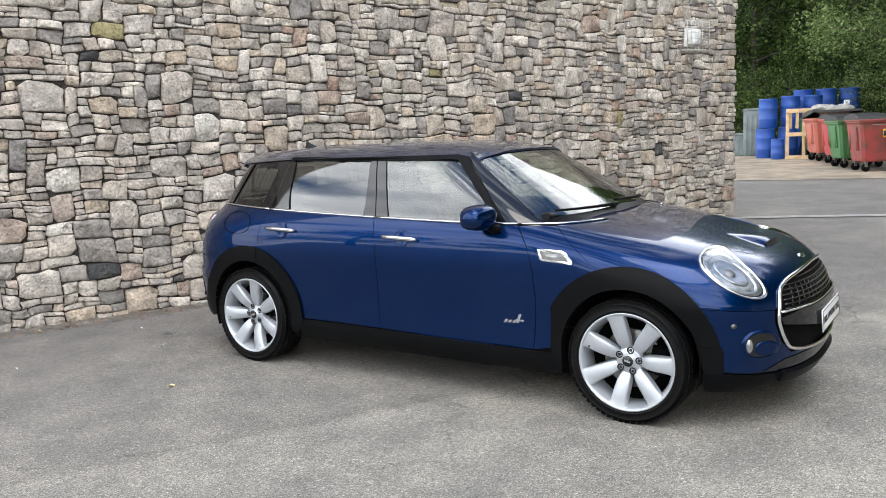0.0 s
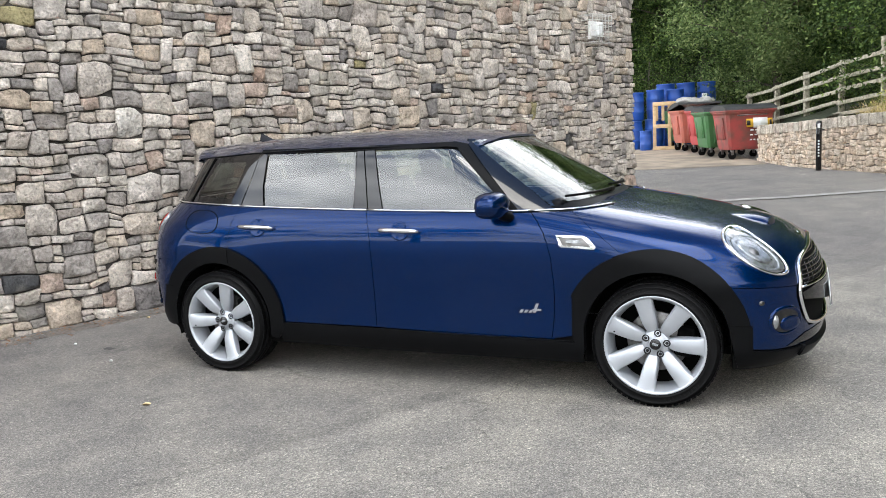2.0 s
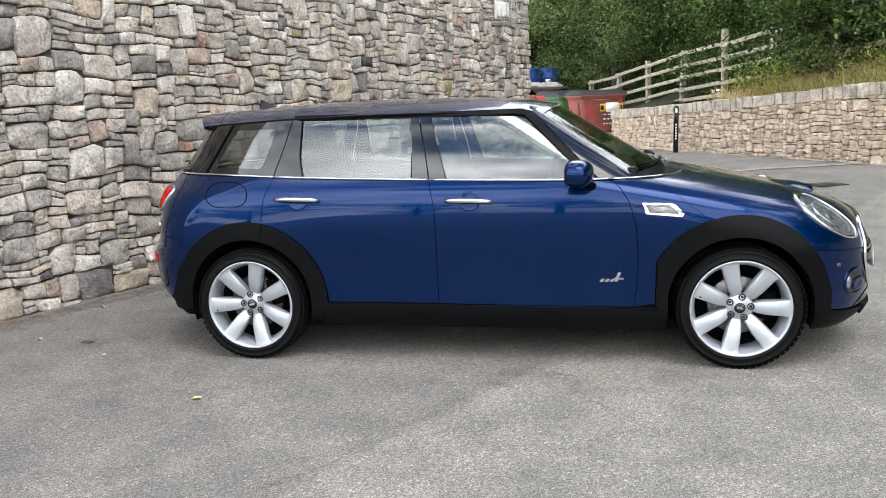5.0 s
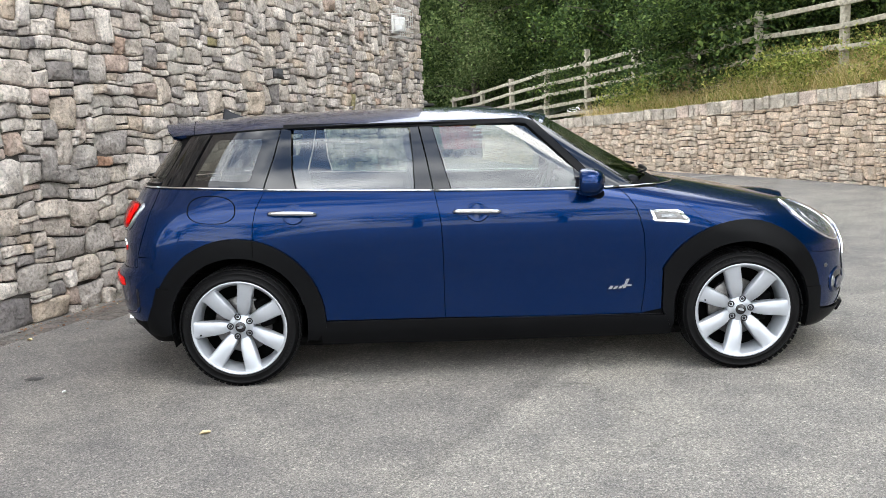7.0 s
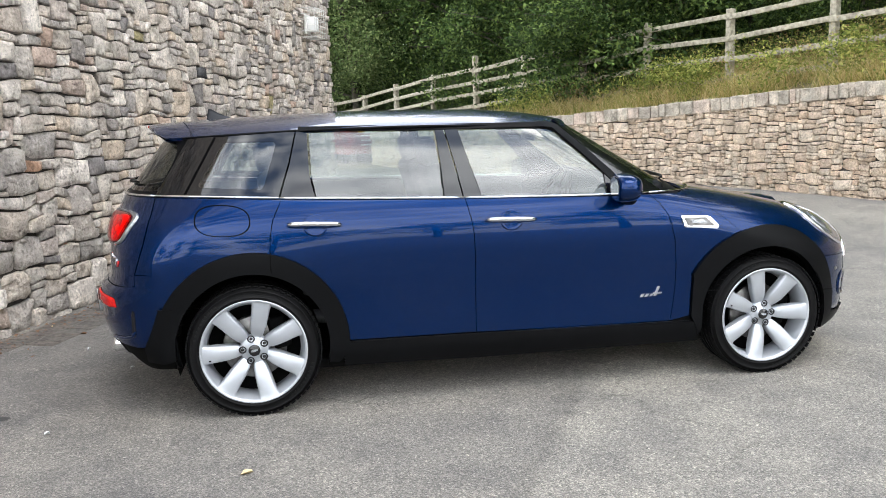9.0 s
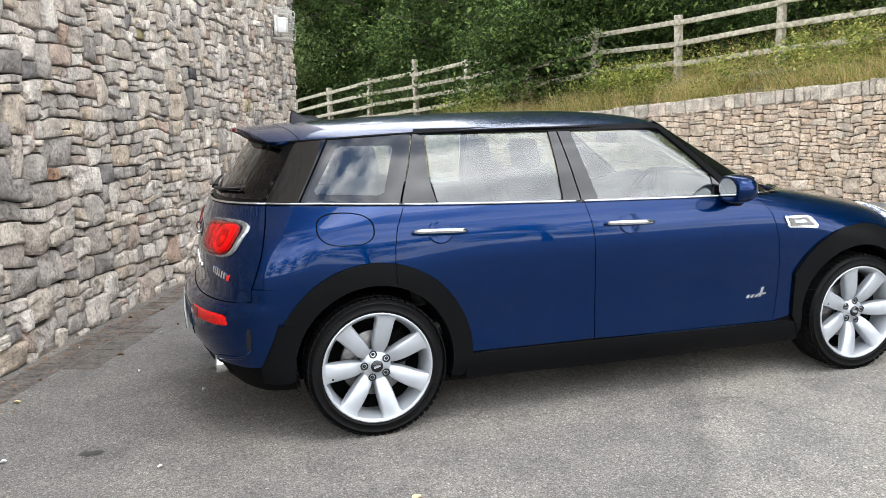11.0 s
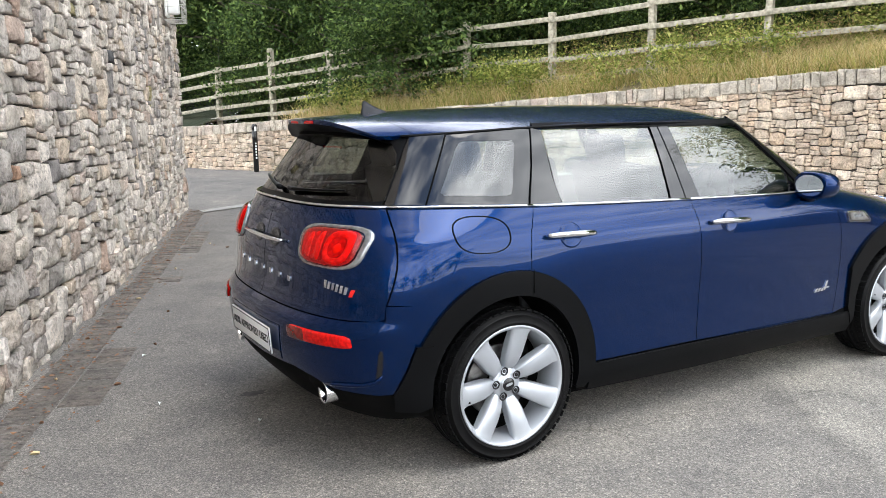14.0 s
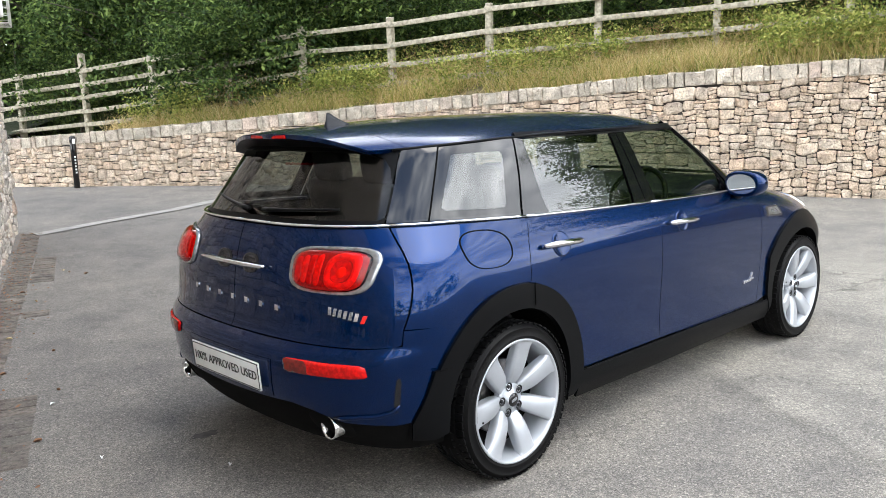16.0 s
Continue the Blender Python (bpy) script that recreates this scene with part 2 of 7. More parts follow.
RED = material("red_reflector", (0.72, 0.014, 0.010), 0.3, 0.0, coat=0.6, vary=0.25, scale=60.0)
AMBER = material("orange_bulb", (0.85, 0.14, 0.02), 0.25, coat=0.6)
WHITE = material("white_plastic", (0.82, 0.83, 0.82), 0.35, vary=0.04, scale=9.0)
FABRIC = material("dark_seat_cloth", (0.035, 0.035, 0.037), 0.85, vary=0.2, scale=40.0, bump=0.3, bump_scale=300.0)
LINING = material("grey_roof_lining", (0.16, 0.16, 0.155), 0.9, vary=0.06, scale=20.0)
MIRROR = material("mirror_glass", (0.55, 0.58, 0.60), 0.01, 1.0)
LETTER = material("black_print", (0.012, 0.012, 0.014), 0.5)

import collections

# ---- the car's body as a stack of horizontal slices ----
class Table:
    """A smooth curve through (z, value) pairs."""

    def __init__(self, pairs, soft=0.012):
        zs, vs = np.array([p[0] for p in pairs], float), np.array([p[1] for p in pairs], float)
        d = np.diff(vs) / np.diff(zs)
        m = np.concatenate([[d[0]], np.where(d[1:] * d[:-1] > 0, 2 * d[1:] * d[:-1] / (d[1:] + d[:-1] + 1e-12), 0), [d[-1]]])
        self.lo, self.step = zs[0] - 0.06, 0.002
        n = int((zs[-1] + 0.06 - self.lo) / self.step) + 2
        grid = self.lo + self.step * np.arange(n)
        out = np.empty(n)
        for k, z in enumerate(grid):
            if z <= zs[0]:
                out[k] = vs[0] + d[0] * (z - zs[0])
            elif z >= zs[-1]:
                out[k] = vs[-1] + d[-1] * (z - zs[-1])
            else:
                i = int(np.searchsorted(zs, z, side="right")) - 1
                h = zs[i + 1] - zs[i]
                s = (z - zs[i]) / h
                out[k] = ((1 + 2 * s) * (1 - s) ** 2 * vs[i] + s * (1 - s) ** 2 * h * m[i] + s * s * (3 - 2 * s) * vs[i + 1] + s * s * (s - 1) * h * m[i + 1])
        r = int(4 * soft / self.step)
        kernel = np.exp(-0.5 * (np.arange(-r, r + 1) * self.step / soft) ** 2)
        padded = np.concatenate([out[0] + (out[1] - out[0]) * np.arange(-r, 0), out, out[-1] + (out[-1] - out[-2]) * np.arange(1, r + 1)])
        self.v = np.convolve(padded, kernel / kernel.sum(), mode="valid").tolist()

    def __call__(self, z):
        f = (z - self.lo) / self.step
        i = min(max(int(f), 0), len(self.v) - 2)
        f = min(max(f - i, 0.0), 1.0)
        return self.v[i] * (1 - f) + self.v[i + 1] * f


class Slices:
    """A body given by its outline at each height: half width, nose and tail, where the corners begin, and how square they are.
    q runs round it: 0 nose, pi/2 .. pi/2 + 1 the right side, pi + 1 tail; beyond that, and below 0, the left side."""

    END = math.pi + 1

    def __init__(self, width, front, front_from, front_n, rear, rear_from, rear_n, swell=lambda x, z: 0.0):
        self.width, self.front, self.front_from, self.front_n = width, front, front_from, front_n
        self.rear, self.rear_from, self.rear_n, self.swell = rear, rear_from, rear_n, swell

    def qx(self, x, z):
        a, b = self.front_from(z), self.rear_from(z)
        if x > a:
            n, c = self.front_n(z), min((x - a) / (self.front(z) - a), 1.0)
            return math.atan2(max(1 - c ** n, 0) ** (1 / n), c)
        if x >= b:
            return math.pi / 2 + (a - x) / (a - b)
        n, c = self.rear_n(z), min((b - x) / (b - self.rear(z)), 1.0)
        return self.END - math.atan2(max(1 - c ** n, 0) ** (1 / n), c)

    def qy(self, y, z, rear=False):
        """y is negative on the right."""
        n = self.rear_n(z) if rear else self.front_n(z)
        s = min(abs(y) / self.width(z), 1.0)
        q = math.copysign(math.atan2(s, max(1 - s ** n, 0) ** (1 / n)), -y)
        return self.END - q if rear else q

    def raw(self, q, z):
        side = -1.0
        if q < 0:
            q, side = -q, 1.0
        if q > self.END:
            q, side = 2 * self.END - q, -side
        a, b, w = self.front_from(z), self.rear_from(z), self.width(z)
        if q <= math.pi / 2:
            n, c, s = self.front_n(z), max(math.cos(q), 0.0), math.sin(q)
            r = (c ** n + s ** n) ** (-1 / n)
            x, y = a + (self.front(z) - a) * r * c, w * r * s
        elif q <= math.pi / 2 + 1:
            x, y = a - (q - math.pi / 2) * (a - b), w
        else:
            t = self.END - q
            n, c, s = self.rear_n(z), max(math.cos(t), 0.0), max(math.sin(t), 0.0)
            r = (c ** n + s ** n) ** (-1 / n)
            x, y = b - (b - self.rear(z)) * r * c, w * r * s
        return x, side * (y + self.swell(x, z) * min(1.0, y / 0.5)), z

    def at(self, q, z, off=0.0):
        """The point, pushed out by off, and the normal."""
        p = Vector(self.raw(q, z))
        e = 0.012
        u = Vector(self.raw(q + e, z)) - Vector(self.raw(q - e, z))
        v = Vector(self.raw(q, z + 0.005)) - Vector(self.raw(q, z - 0.005))
        n = v.cross(u)
        n = n.normalized() if n.length > 1e-12 else Vector((0, 0, 1))
        return p + off * n, n


def swell_at(x, z):
    """The gentle flare of the wings over both axles."""
    return 0.014 * (math.exp(-(((x - 0.0) / 0.36) ** 2)) + math.exp(-(((x - 2.66) / 0.36) ** 2))) * math.exp(-(((z - 0.66) / 0.2) ** 2))


LOWER = Slices(
    Table([(0.16, 0.80), (0.22, 0.835), (0.30, 0.856), (0.40, 0.857), (0.52, 0.860), (0.66, 0.868), (0.78, 0.872), (0.86, 0.868), (0.92, 0.856), (0.96, 0.842), (1.00, 0.822), (1.04, 0.798), (1.08, 0.77)]),
    Table([(0.16, 3.30), (0.22, 3.41), (0.30, 3.45), (0.45, 3.465), (0.58, 3.455), (0.68, 3.42), (0.75, 3.36), (0.80, 3.28), (0.84, 3.17), (0.88, 3.02), (0.92, 2.84), (0.96, 2.64), (1.00, 2.42), (1.04, 2.18), (1.08, 1.95)]),
    Table([(0.16, 2.72), (0.60, 2.72), (0.72, 2.56), (0.80, 2.30), (0.88, 1.98), (0.94, 1.75), (1.00, 1.60), (1.08, 1.40)]),
    Table([(0.16, 2.5), (0.60, 2.5), (0.75, 2.6), (0.85, 3.0), (0.92, 3.2), (1.00, 3.0), (1.08, 2.6)]),
    Table([(0.16, -0.58), (0.26, -0.69), (0.36, -0.765), (0.46, -0.795), (0.57, -0.80), (0.615, -0.785), (0.645, -0.745), (0.70, -0.728), (0.80, -0.722), (0.90, -0.705), (1.00, -0.675), (1.08, -0.64)], 0.008),
    Table([(0.16, -0.22), (0.60, -0.28), (0.75, -0.26), (0.93, -0.08), (1.00, 0.12), (1.08, 0.30)]),
    Table([(0.16, 2.6), (0.6, 2.7), (0.7, 2.9), (1.08, 2.9)]),
    swell_at,
)
UPPER = Slices(
    Table([(0.96, 0.812), (1.00, 0.80), (1.10, 0.765), (1.20, 0.727), (1.30, 0.686), (1.36, 0.657), (1.42, 0.625)]),
    Table([(0.96, 2.42), (1.00, 2.355), (1.10, 2.19), (1.20, 2.02), (1.30, 1.855), (1.36, 1.755), (1.42, 1.65)]),
    Table([(0.96, 1.88), (1.00, 1.84), (1.10, 1.70), (1.20, 1.56), (1.30, 1.42), (1.36, 1.34), (1.42, 1.26)]),
    Table([(0.96, 2.5), (1.42, 2.5)]),
    Table([(0.96, -0.69), (1.03, -0.655), (1.06, -0.634), (1.10, -0.605), (1.20, -0.530), (1.30, -0.455), (1.36, -0.410), (1.42, -0.365)]),
    Table([(0.96, 0.12), (1.03, 0.25), (1.06, 0.30), (1.42, 0.36)]),
    Table([(0.96, 3.0), (1.42, 3.0)]),
)
ROOF_LINE = Table([(-0.62, 1.392), (-0.40, 1.412), (-0.10, 1.428), (0.30, 1.444), (0.80, 1.450), (1.20, 1.446), (1.45, 1.430), (1.62, 1.408), (1.80, 1.370)], 0.04)
ROOF_HALF = Table([(-0.62, 0.42), (-0.45, 0.47), (-0.30, 0.525), (-0.16, 0.585), (0.0, 0.628), (0.20, 0.655), (0.50, 0.668), (0.80, 0.672), (1.30, 0.655), (1.60, 0.618), (1.80, 0.575)], 0.05)


def roof_at(x, y):
    return ROOF_LINE(x) - 0.082 * min(abs(y) / ROOF_HALF(x), 1.15) ** 3.2


def outline(surf, pts, step=0.025, close=True):
    """The (q, z) outline through corners ('x', x, z) on the right side, ('f', y, z) on the nose, ('r', y, z) on the tail."""
    def to_q(kind, a, z):
        return surf.qx(a, z) if kind == "x" else surf.qy(a, z, kind == "r")
    out = []
    for (k0, a0, z0), (k1, a1, z1) in zip(pts, pts[1:] + (pts[:1] if close else [])):
        n = max(1, int(math.hypot(a1 - a0 if k0 == k1 else 0.3, z1 - z0) / step))
        for i in range(n):
            s = i / n
            z = z0 + s * (z1 - z0)
            if k0 == k1:
                out.append((to_q(k0, a0 + s * (a1 - a0), z), z))
            else:
                q0, q1 = to_q(k0, a0, z0), to_q(k1, a1, z1)
                out.append((q0 + s * (q1 - q0), z))
    if not close:
        out.append((to_q(*pts[-1]), pts[-1][2]))
    return out


def half_clip(poly, axis, value, keep_above):
    out = []
    for i, b in enumerate(poly):
        a = poly[i - 1]
        ia, ib = (a[axis] >= value) == keep_above or a[axis] == value, (b[axis] >= value) == keep_above or b[axis] == value
        if ia != ib:
            s = (value - a[axis]) / (b[axis] - a[axis])
            p = [a[0] + s * (b[0] - a[0]), a[1] + s * (b[1] - a[1])]
            p[axis] = value
            out.append(tuple(p))
        if ib:
            out.append(b)
    return out


def untangle(ring):
    """Parts a cell whose outline runs back over itself along a grid line into plain loops."""
    if len(set(ring)) == len(ring) <= 4:
        return [ring]
    pts = [(round(a, 7), round(b, 7)) for a, b in ring]
    count = collections.Counter()
    for a, b in zip(pts, pts[1:] + pts[:1]):
        stops = [a, b]
        for k in (0, 1):
            if a[k] == b[k]:
                lo, hi = sorted((a[1 - k], b[1 - k]))
                stops += [p for p in pts if p[k] == a[k] and lo < p[1 - k] < hi]
        stops = sorted(set(stops), key=lambda p: abs(p[0] - a[0]) + abs(p[1] - a[1]))
        for p, q in zip(stops, stops[1:]):
            if count[q, p]:
                count[q, p] -= 1
            else:
                count[p, q] += 1
    ahead = collections.defaultdict(list)
    for (p, q), k in count.items():
        ahead[p] += [q] * k
    loops = []
    while True:
        start = next((p for p in ahead if ahead[p]), None)
        if start is None:
            return loops
        path = [start]
        while True:
            if not ahead[path[-1]]:
                break
            q = ahead[path[-1]].pop()
            if q in path:
                i = path.index(q)
                loop = path[i:]
                path = path[: i + 1]
                if len(loop) >= 3 and abs(sum(a[0] * b[1] - b[0] * a[1] for a, b in zip(loop, loop[1:] + loop[:1]))) > 1e-9:
                    loops.append(loop)
                if len(path) == 1 and not ahead[q]:
                    break
            else:
                path.append(q)


def grid_cells(poly, du, dv):
    """Cuts a flat outline into the cells of a grid."""
    cells = []
    v0, v1 = min(p[1] for p in poly), max(p[1] for p in poly)
    for j in range(math.floor(v0 / dv), math.ceil(v1 / dv)):
        strip = half_clip(half_clip(poly, 1, j * dv, True), 1, (j + 1) * dv, False)
        if len(strip) < 3:
            continue
        u0, u1 = min(p[0] for p in strip), max(p[0] for p in strip)
        for i in range(math.floor(u0 / du), math.ceil(u1 / du)):
            cell = half_clip(half_clip(strip, 0, i * du, True), 0, (i + 1) * du, False)
            tidy = [p for k, p in enumerate(cell) if abs(p[0] - cell[k - 1][0]) + abs(p[1] - cell[k - 1][1]) > 1e-7]
            if len(tidy) >= 3 and abs(sum(a[0] * b[1] - b[0] * a[1] for a, b in zip(tidy, tidy[1:] + tidy[:1]))) > 1e-9:
                cells += untangle(tidy)
    return cells

# ---- the car ----
car = thing("estate_car", "glossy dark blue estate car parked beside a stone wall", "car")

REAR_ARCH, FRONT_ARCH = (0.0, 0.338, 0.458), (2.655, 0.338, 0.462)
D_REAR = [("x", 0.165, 1.036), ("x", 0.140, 0.985), ("x", 0.118, 0.93), ("x", 0.104, 0.86), ("x", 0.100, 0.786)]
D_MID = [("x", 1.055, 1.006), ("x", 1.075, 0.92), ("x", 1.088, 0.83), ("x", 1.092, 0.68), ("x", 1.092, 0.333)]
D_FRONT = [("x", 2.030, 0.986), ("x", 2.075, 0.94), ("x", 2.112, 0.88), ("x", 2.145, 0.76), ("x", 2.158, 0.62), ("x", 2.158, 0.50), ("x", 2.148, 0.40), ("x", 2.135, 0.318)]
GAP = 0.0019
panel("front_door", LOWER, D_FRONT + [("x", 1.60, 0.318)] + D_MID[::-1] + [("x", 1.6, 0.992)], PAINT, car, inset=GAP, mirror=True)
panel("rear_door", LOWER, D_MID + [("x", 0.462, 0.337)] + arc(*REAR_ARCH, 0, 77) + D_REAR[::-1] + [("x", 0.6, 1.018)], PAINT, car, inset=GAP, mirror=True)
panel("rear_quarter_panel", LOWER, D_REAR + arc(*REAR_ARCH, 77.5, 128, 14) + [("x", -0.525, 0.712), ("x", -0.494, 0.80), ("x", -0.477, 0.85), ("x", -0.464, 0.90), ("x", -0.447, 0.97), ("x", -0.431, 1.055), ("x", -0.30, 1.056)], PAINT, car, inset=GAP, mirror=True)
panel("front_wing", LOWER, [("x", 2.030, 0.986), ("x", 2.235, 0.984), ("x", 2.30, 0.945), ("x", 2.40, 0.872), ("x", 2.515, 0.779)] + arc(*FRONT_ARCH, 107, 152, 12) + [("x", 2.252, 0.545), ("x", 2.245, 0.34), ("x", 2.135, 0.318)] + D_FRONT[1:-1][::-1], PAINT, car, inset=GAP, mirror=True)
seam = [("x", 3.02, 0.614), ("x", 3.15, 0.603), ("f", -0.60, 0.590), ("f", -0.585, 0.60)]
grille_edge = [("f", -0.565, 0.655), ("f", -0.52, 0.70), ("f", -0.40, 0.728), ("f", -0.2, 0.742), ("f", 0.0, 0.746)]
panel("bonnet", LOWER, [("f", 0, 1.028), ("x", 2.31, 1.002), ("x", 2.235, 0.984), ("x", 2.30, 0.945), ("x", 2.40, 0.872), ("x", 2.515, 0.779)] + arc(*FRONT_ARCH, 107, 37, 20) + seam + grille_edge, PAINT, car, dv=0.012, whole=True)
panel("front_bumper", LOWER, [("x", 3.02, 0.611), ("x", 3.15, 0.600), ("f", -0.60, 0.587), ("f", -0.605, 0.53), ("f", -0.57, 0.43), ("f", -0.50, 0.365), ("f", 0, 0.345), ("f", 0, 0.275), ("f", -0.45, 0.275), ("f", -0.70, 0.285), ("x", 3.10, 0.30), ("x", 3.10, 0.42)] + arc(*FRONT_ARCH, 12, 36, 10), PAINT, car, dv=0.02, whole=True)
panel("lip_spoiler", LOWER, [("f", 0, 0.268), ("f", -0.45, 0.268), ("f", -0.70, 0.278), ("x", 3.10, 0.293), ("x", 3.03, 0.292), ("x", 3.03, 0.20), ("f", -0.6, 0.19), ("f", 0, 0.19)], TRIM_BLACK, car, off=0.012, whole=True)
panel("rear_bumper", LOWER, [("x", -0.345, 0.708), ("x", -0.527, 0.708), ("x", -0.531, 0.652), ("r", -0.69, 0.642), ("r", 0, 0.638), ("r", 0, 0.405), ("r", -0.42, 0.415), ("r", -0.52, 0.395), ("r", -0.62, 0.36), ("x", -0.55, 0.352), ("x", -0.504, 0.358), ("x", -0.459, 0.46), ("x", -0.428, 0.545)] + arc(*REAR_ARCH, 153, 128, 8), PAINT, car, dv=0.012, whole="r")
panel("diffuser", LOWER, [("r", 0, 0.402), ("r", -0.42, 0.412), ("r", -0.52, 0.392), ("r", -0.62, 0.357), ("x", -0.55, 0.349), ("x", -0.44, 0.40), ("x", -0.36, 0.40), ("x", -0.345, 0.25), ("x", -0.5, 0.255), ("r", -0.4, 0.285), ("r", 0, 0.295)], TRIM_BLACK, car, off=-0.014, whole="r")
panel("front_splitter", LOWER, [("f", 0, 0.272), ("f", -0.45, 0.274), ("f", -0.54, 0.278), ("f", -0.54, 0.232), ("f", -0.45, 0.228), ("f", 0, 0.226)], TRIM_BLACK, car, off=0.026, thick=0.04, whole=True)
line = outline(LOWER, [("r", -0.002, 1.052), ("r", -0.42, 1.053), ("x", -0.435, 1.054), ("x", -0.451, 0.97), ("x", -0.468, 0.90), ("x", -0.481, 0.85), ("x", -0.498, 0.80), ("x", -0.5285, 0.712), ("x", -0.5345, 0.658), ("x", -0.555, 0.650), ("r", -0.66, 0.646), ("r", -0.002, 0.642)])
panel("tail_door", LOWER, None, PAINT, car, shape=line, mirror=True, dv=0.02)

def open_line(surf, pts, off, step=0.04):
    out = []
    for (k0, a0, z0), (k1, a1, z1) in zip(pts, pts[1:]):
        q0 = surf.qx(a0, z0) if k0 == "x" else surf.qy(a0, z0, k0 == "r")
        q1 = surf.qx(a1, z1) if k1 == "x" else surf.qy(a1, z1, k1 == "r")
        n = max(2, int(abs(q1 - q0) / 0.05) + int(abs(z1 - z0) / step))
        for i in range(n):
            s = i / n
            out.append(surf.at(q0 + s * (q1 - q0), z0 + s * (z1 - z0), off)[0])
    out.append(surf.at(q1, pts[-1][2], off)[0])
    return out


# arch trims, sills
panel("rear_arch_trim", LOWER, arc(*REAR_ARCH, -2, 153, 40) + [("x", -0.425, 0.545), ("x", -0.455, 0.46), ("x", -0.500, 0.358), ("x", -0.490, 0.29), ("x", -0.41, 0.280), ("x", -0.362, 0.295), ("x", -0.358, 0.40)] + arc(0.0, 0.335, 0.362, 160, -12, 40) + [("x", 0.355, 0.24), ("x", 0.405, 0.235), ("x", 0.46, 0.30)], TRIM_BLACK, car, off=0.014, thick=0.03, mirror=True)
panel("front_arch_trim", LOWER, arc(*FRONT_ARCH, 10, 151, 40) + [("x", 2.256, 0.548), ("x", 2.249, 0.34), ("x", 2.30, 0.235), ("x", 2.31, 0.27)] + arc(2.665, 0.335, 0.358, 172, 8, 40) + [("x", 3.035, 0.30), ("x", 3.05, 0.21), ("x", 3.12, 0.22), ("x", 3.12, 0.41)], TRIM_BLACK, car, off=0.016, thick=0.05, mirror=True)
for s in (1, -1):
    for surf_line in ([("x", 0.100, 0.70), ("x", 0.101, 0.795)], [("x", -0.36, 0.545), ("x", -0.43, 0.548)], [("x", 3.02, 0.428), ("x", 3.12, 0.420)]):
        pts = open_line(LOWER, surf_line, 0.0165)
        part("trim_joint", tube([(p.x, s * p.y, p.z) for p in pts], 0.0022, 6), DARK, car)
panel("sill", LOWER, [("x", 0.43, 0.331), ("x", 1.1, 0.326), ("x", 2.30, 0.308), ("x", 2.30, 0.20), ("x", 1.1, 0.20), ("x", 0.43, 0.215)], TRIM_BLACK, car, off=0.012, mirror=True, dv=0.012)
tube_line = [LOWER.at(LOWER.qx(0.46 + 1.79 * i / 30, 0.334 - 0.018 * i / 30), 0.334 - 0.018 * i / 30, 0.013)[0] for i in range(31)]
part("sill_trim", tube(tube_line, 0.0022), TRIM_BLACK, car)
# dark shell behind the gaps, with the wheel openings left free
shell = [("f", 0, 1.02), ("x", 2.2, 0.99), ("x", 1.0, 1.0), ("x", -0.45, 1.04), ("r", -0.2, 1.04), ("r", 0, 1.04), ("r", 0, 0.22), ("x", -0.5, 0.22), ("x", -0.37, 0.24)] + arc(0.0, 0.335, 0.37, 195, -15, 30) + [("x", 0.37, 0.22), ("x", 2.29, 0.22)] + arc(2.665, 0.335, 0.37, 195, -15, 30) + [("x", 3.06, 0.22), ("f", 0, 0.22)]
panel("inner_shell", LOWER, shell, DARK, car, off=-0.013, thick=0, mirror=True)
bm = box((2.2, 1.56, 0.05), (1.33, 0, 0.205), bevel=0.02)
box((0.40, 1.1, 0.06), (-0.40, 0, 0.32), bevel=0.02, bm=bm)
box((0.55, 1.1, 0.06), (3.02, 0, 0.23), bevel=0.02, bm=bm)
part("underbody", bm, DARK, car)
for x in (0.0, 2.665):
    for s in (-1, 1):
        bm = bmesh.new()
        rings = []
        for y in (0.60, 0.70, 0.80, 0.862):
            rings.append([bm.verts.new((x + 0.367 * math.cos(a), s * y, 0.335 + 0.367 * math.sin(a))) for a in [radians(-18 + 216 * i / 30) for i in range(31)]])
        for a, b in zip(rings, rings[1:]):
            for i in range(30):
                bm.faces.new((a[i], a[i + 1], b[i + 1], b[i]))
        bm.faces.new(rings[0])
        part("wheel_housing", bm, DARK, car)

# greenhouse
panel("front_door_glass", UPPER, [("x", 1.150, 1.005), ("x", 1.55, 0.998), ("x", 1.905, 0.992), ("x", 1.80, 1.10), ("x", 1.68, 1.22), ("x", 1.555, 1.340), ("x", 1.50, 1.346), ("x", 1.055, 1.346), ("x", 1.10, 1.18)], CLEAR, car, off=-0.004, thick=0.004, mirror=True)
panel("rear_door_glass", UPPER, [("x", 0.330, 1.035), ("x", 0.95, 1.012), ("x", 0.945, 1.18), ("x", 0.928, 1.346), ("x", 0.325, 1.354), ("x", 0.312, 1.330), ("x", 0.312, 1.15)], CLEAR, car, off=-0.004, thick=0.004, mirror=True)
panel("quarter_glass", UPPER, [("x", -0.212, 1.098), ("x", 0.062, 1.084), ("x", 0.085, 1.094), ("x", 0.150, 1.290), ("x", 0.140, 1.304), ("x", -0.085, 1.304), ("x", -0.105, 1.295), ("x", -0.222, 1.110)], QUARTER, car, off=0.001, thick=0.003, mirror=True)
quarter = [("x", -0.285, 1.066), ("x", 0.150, 1.044), ("x", 0.205, 1.20), ("x", 0.245, 1.352), ("x", -0.135, 1.334), ("x", -0.285, 1.066)]
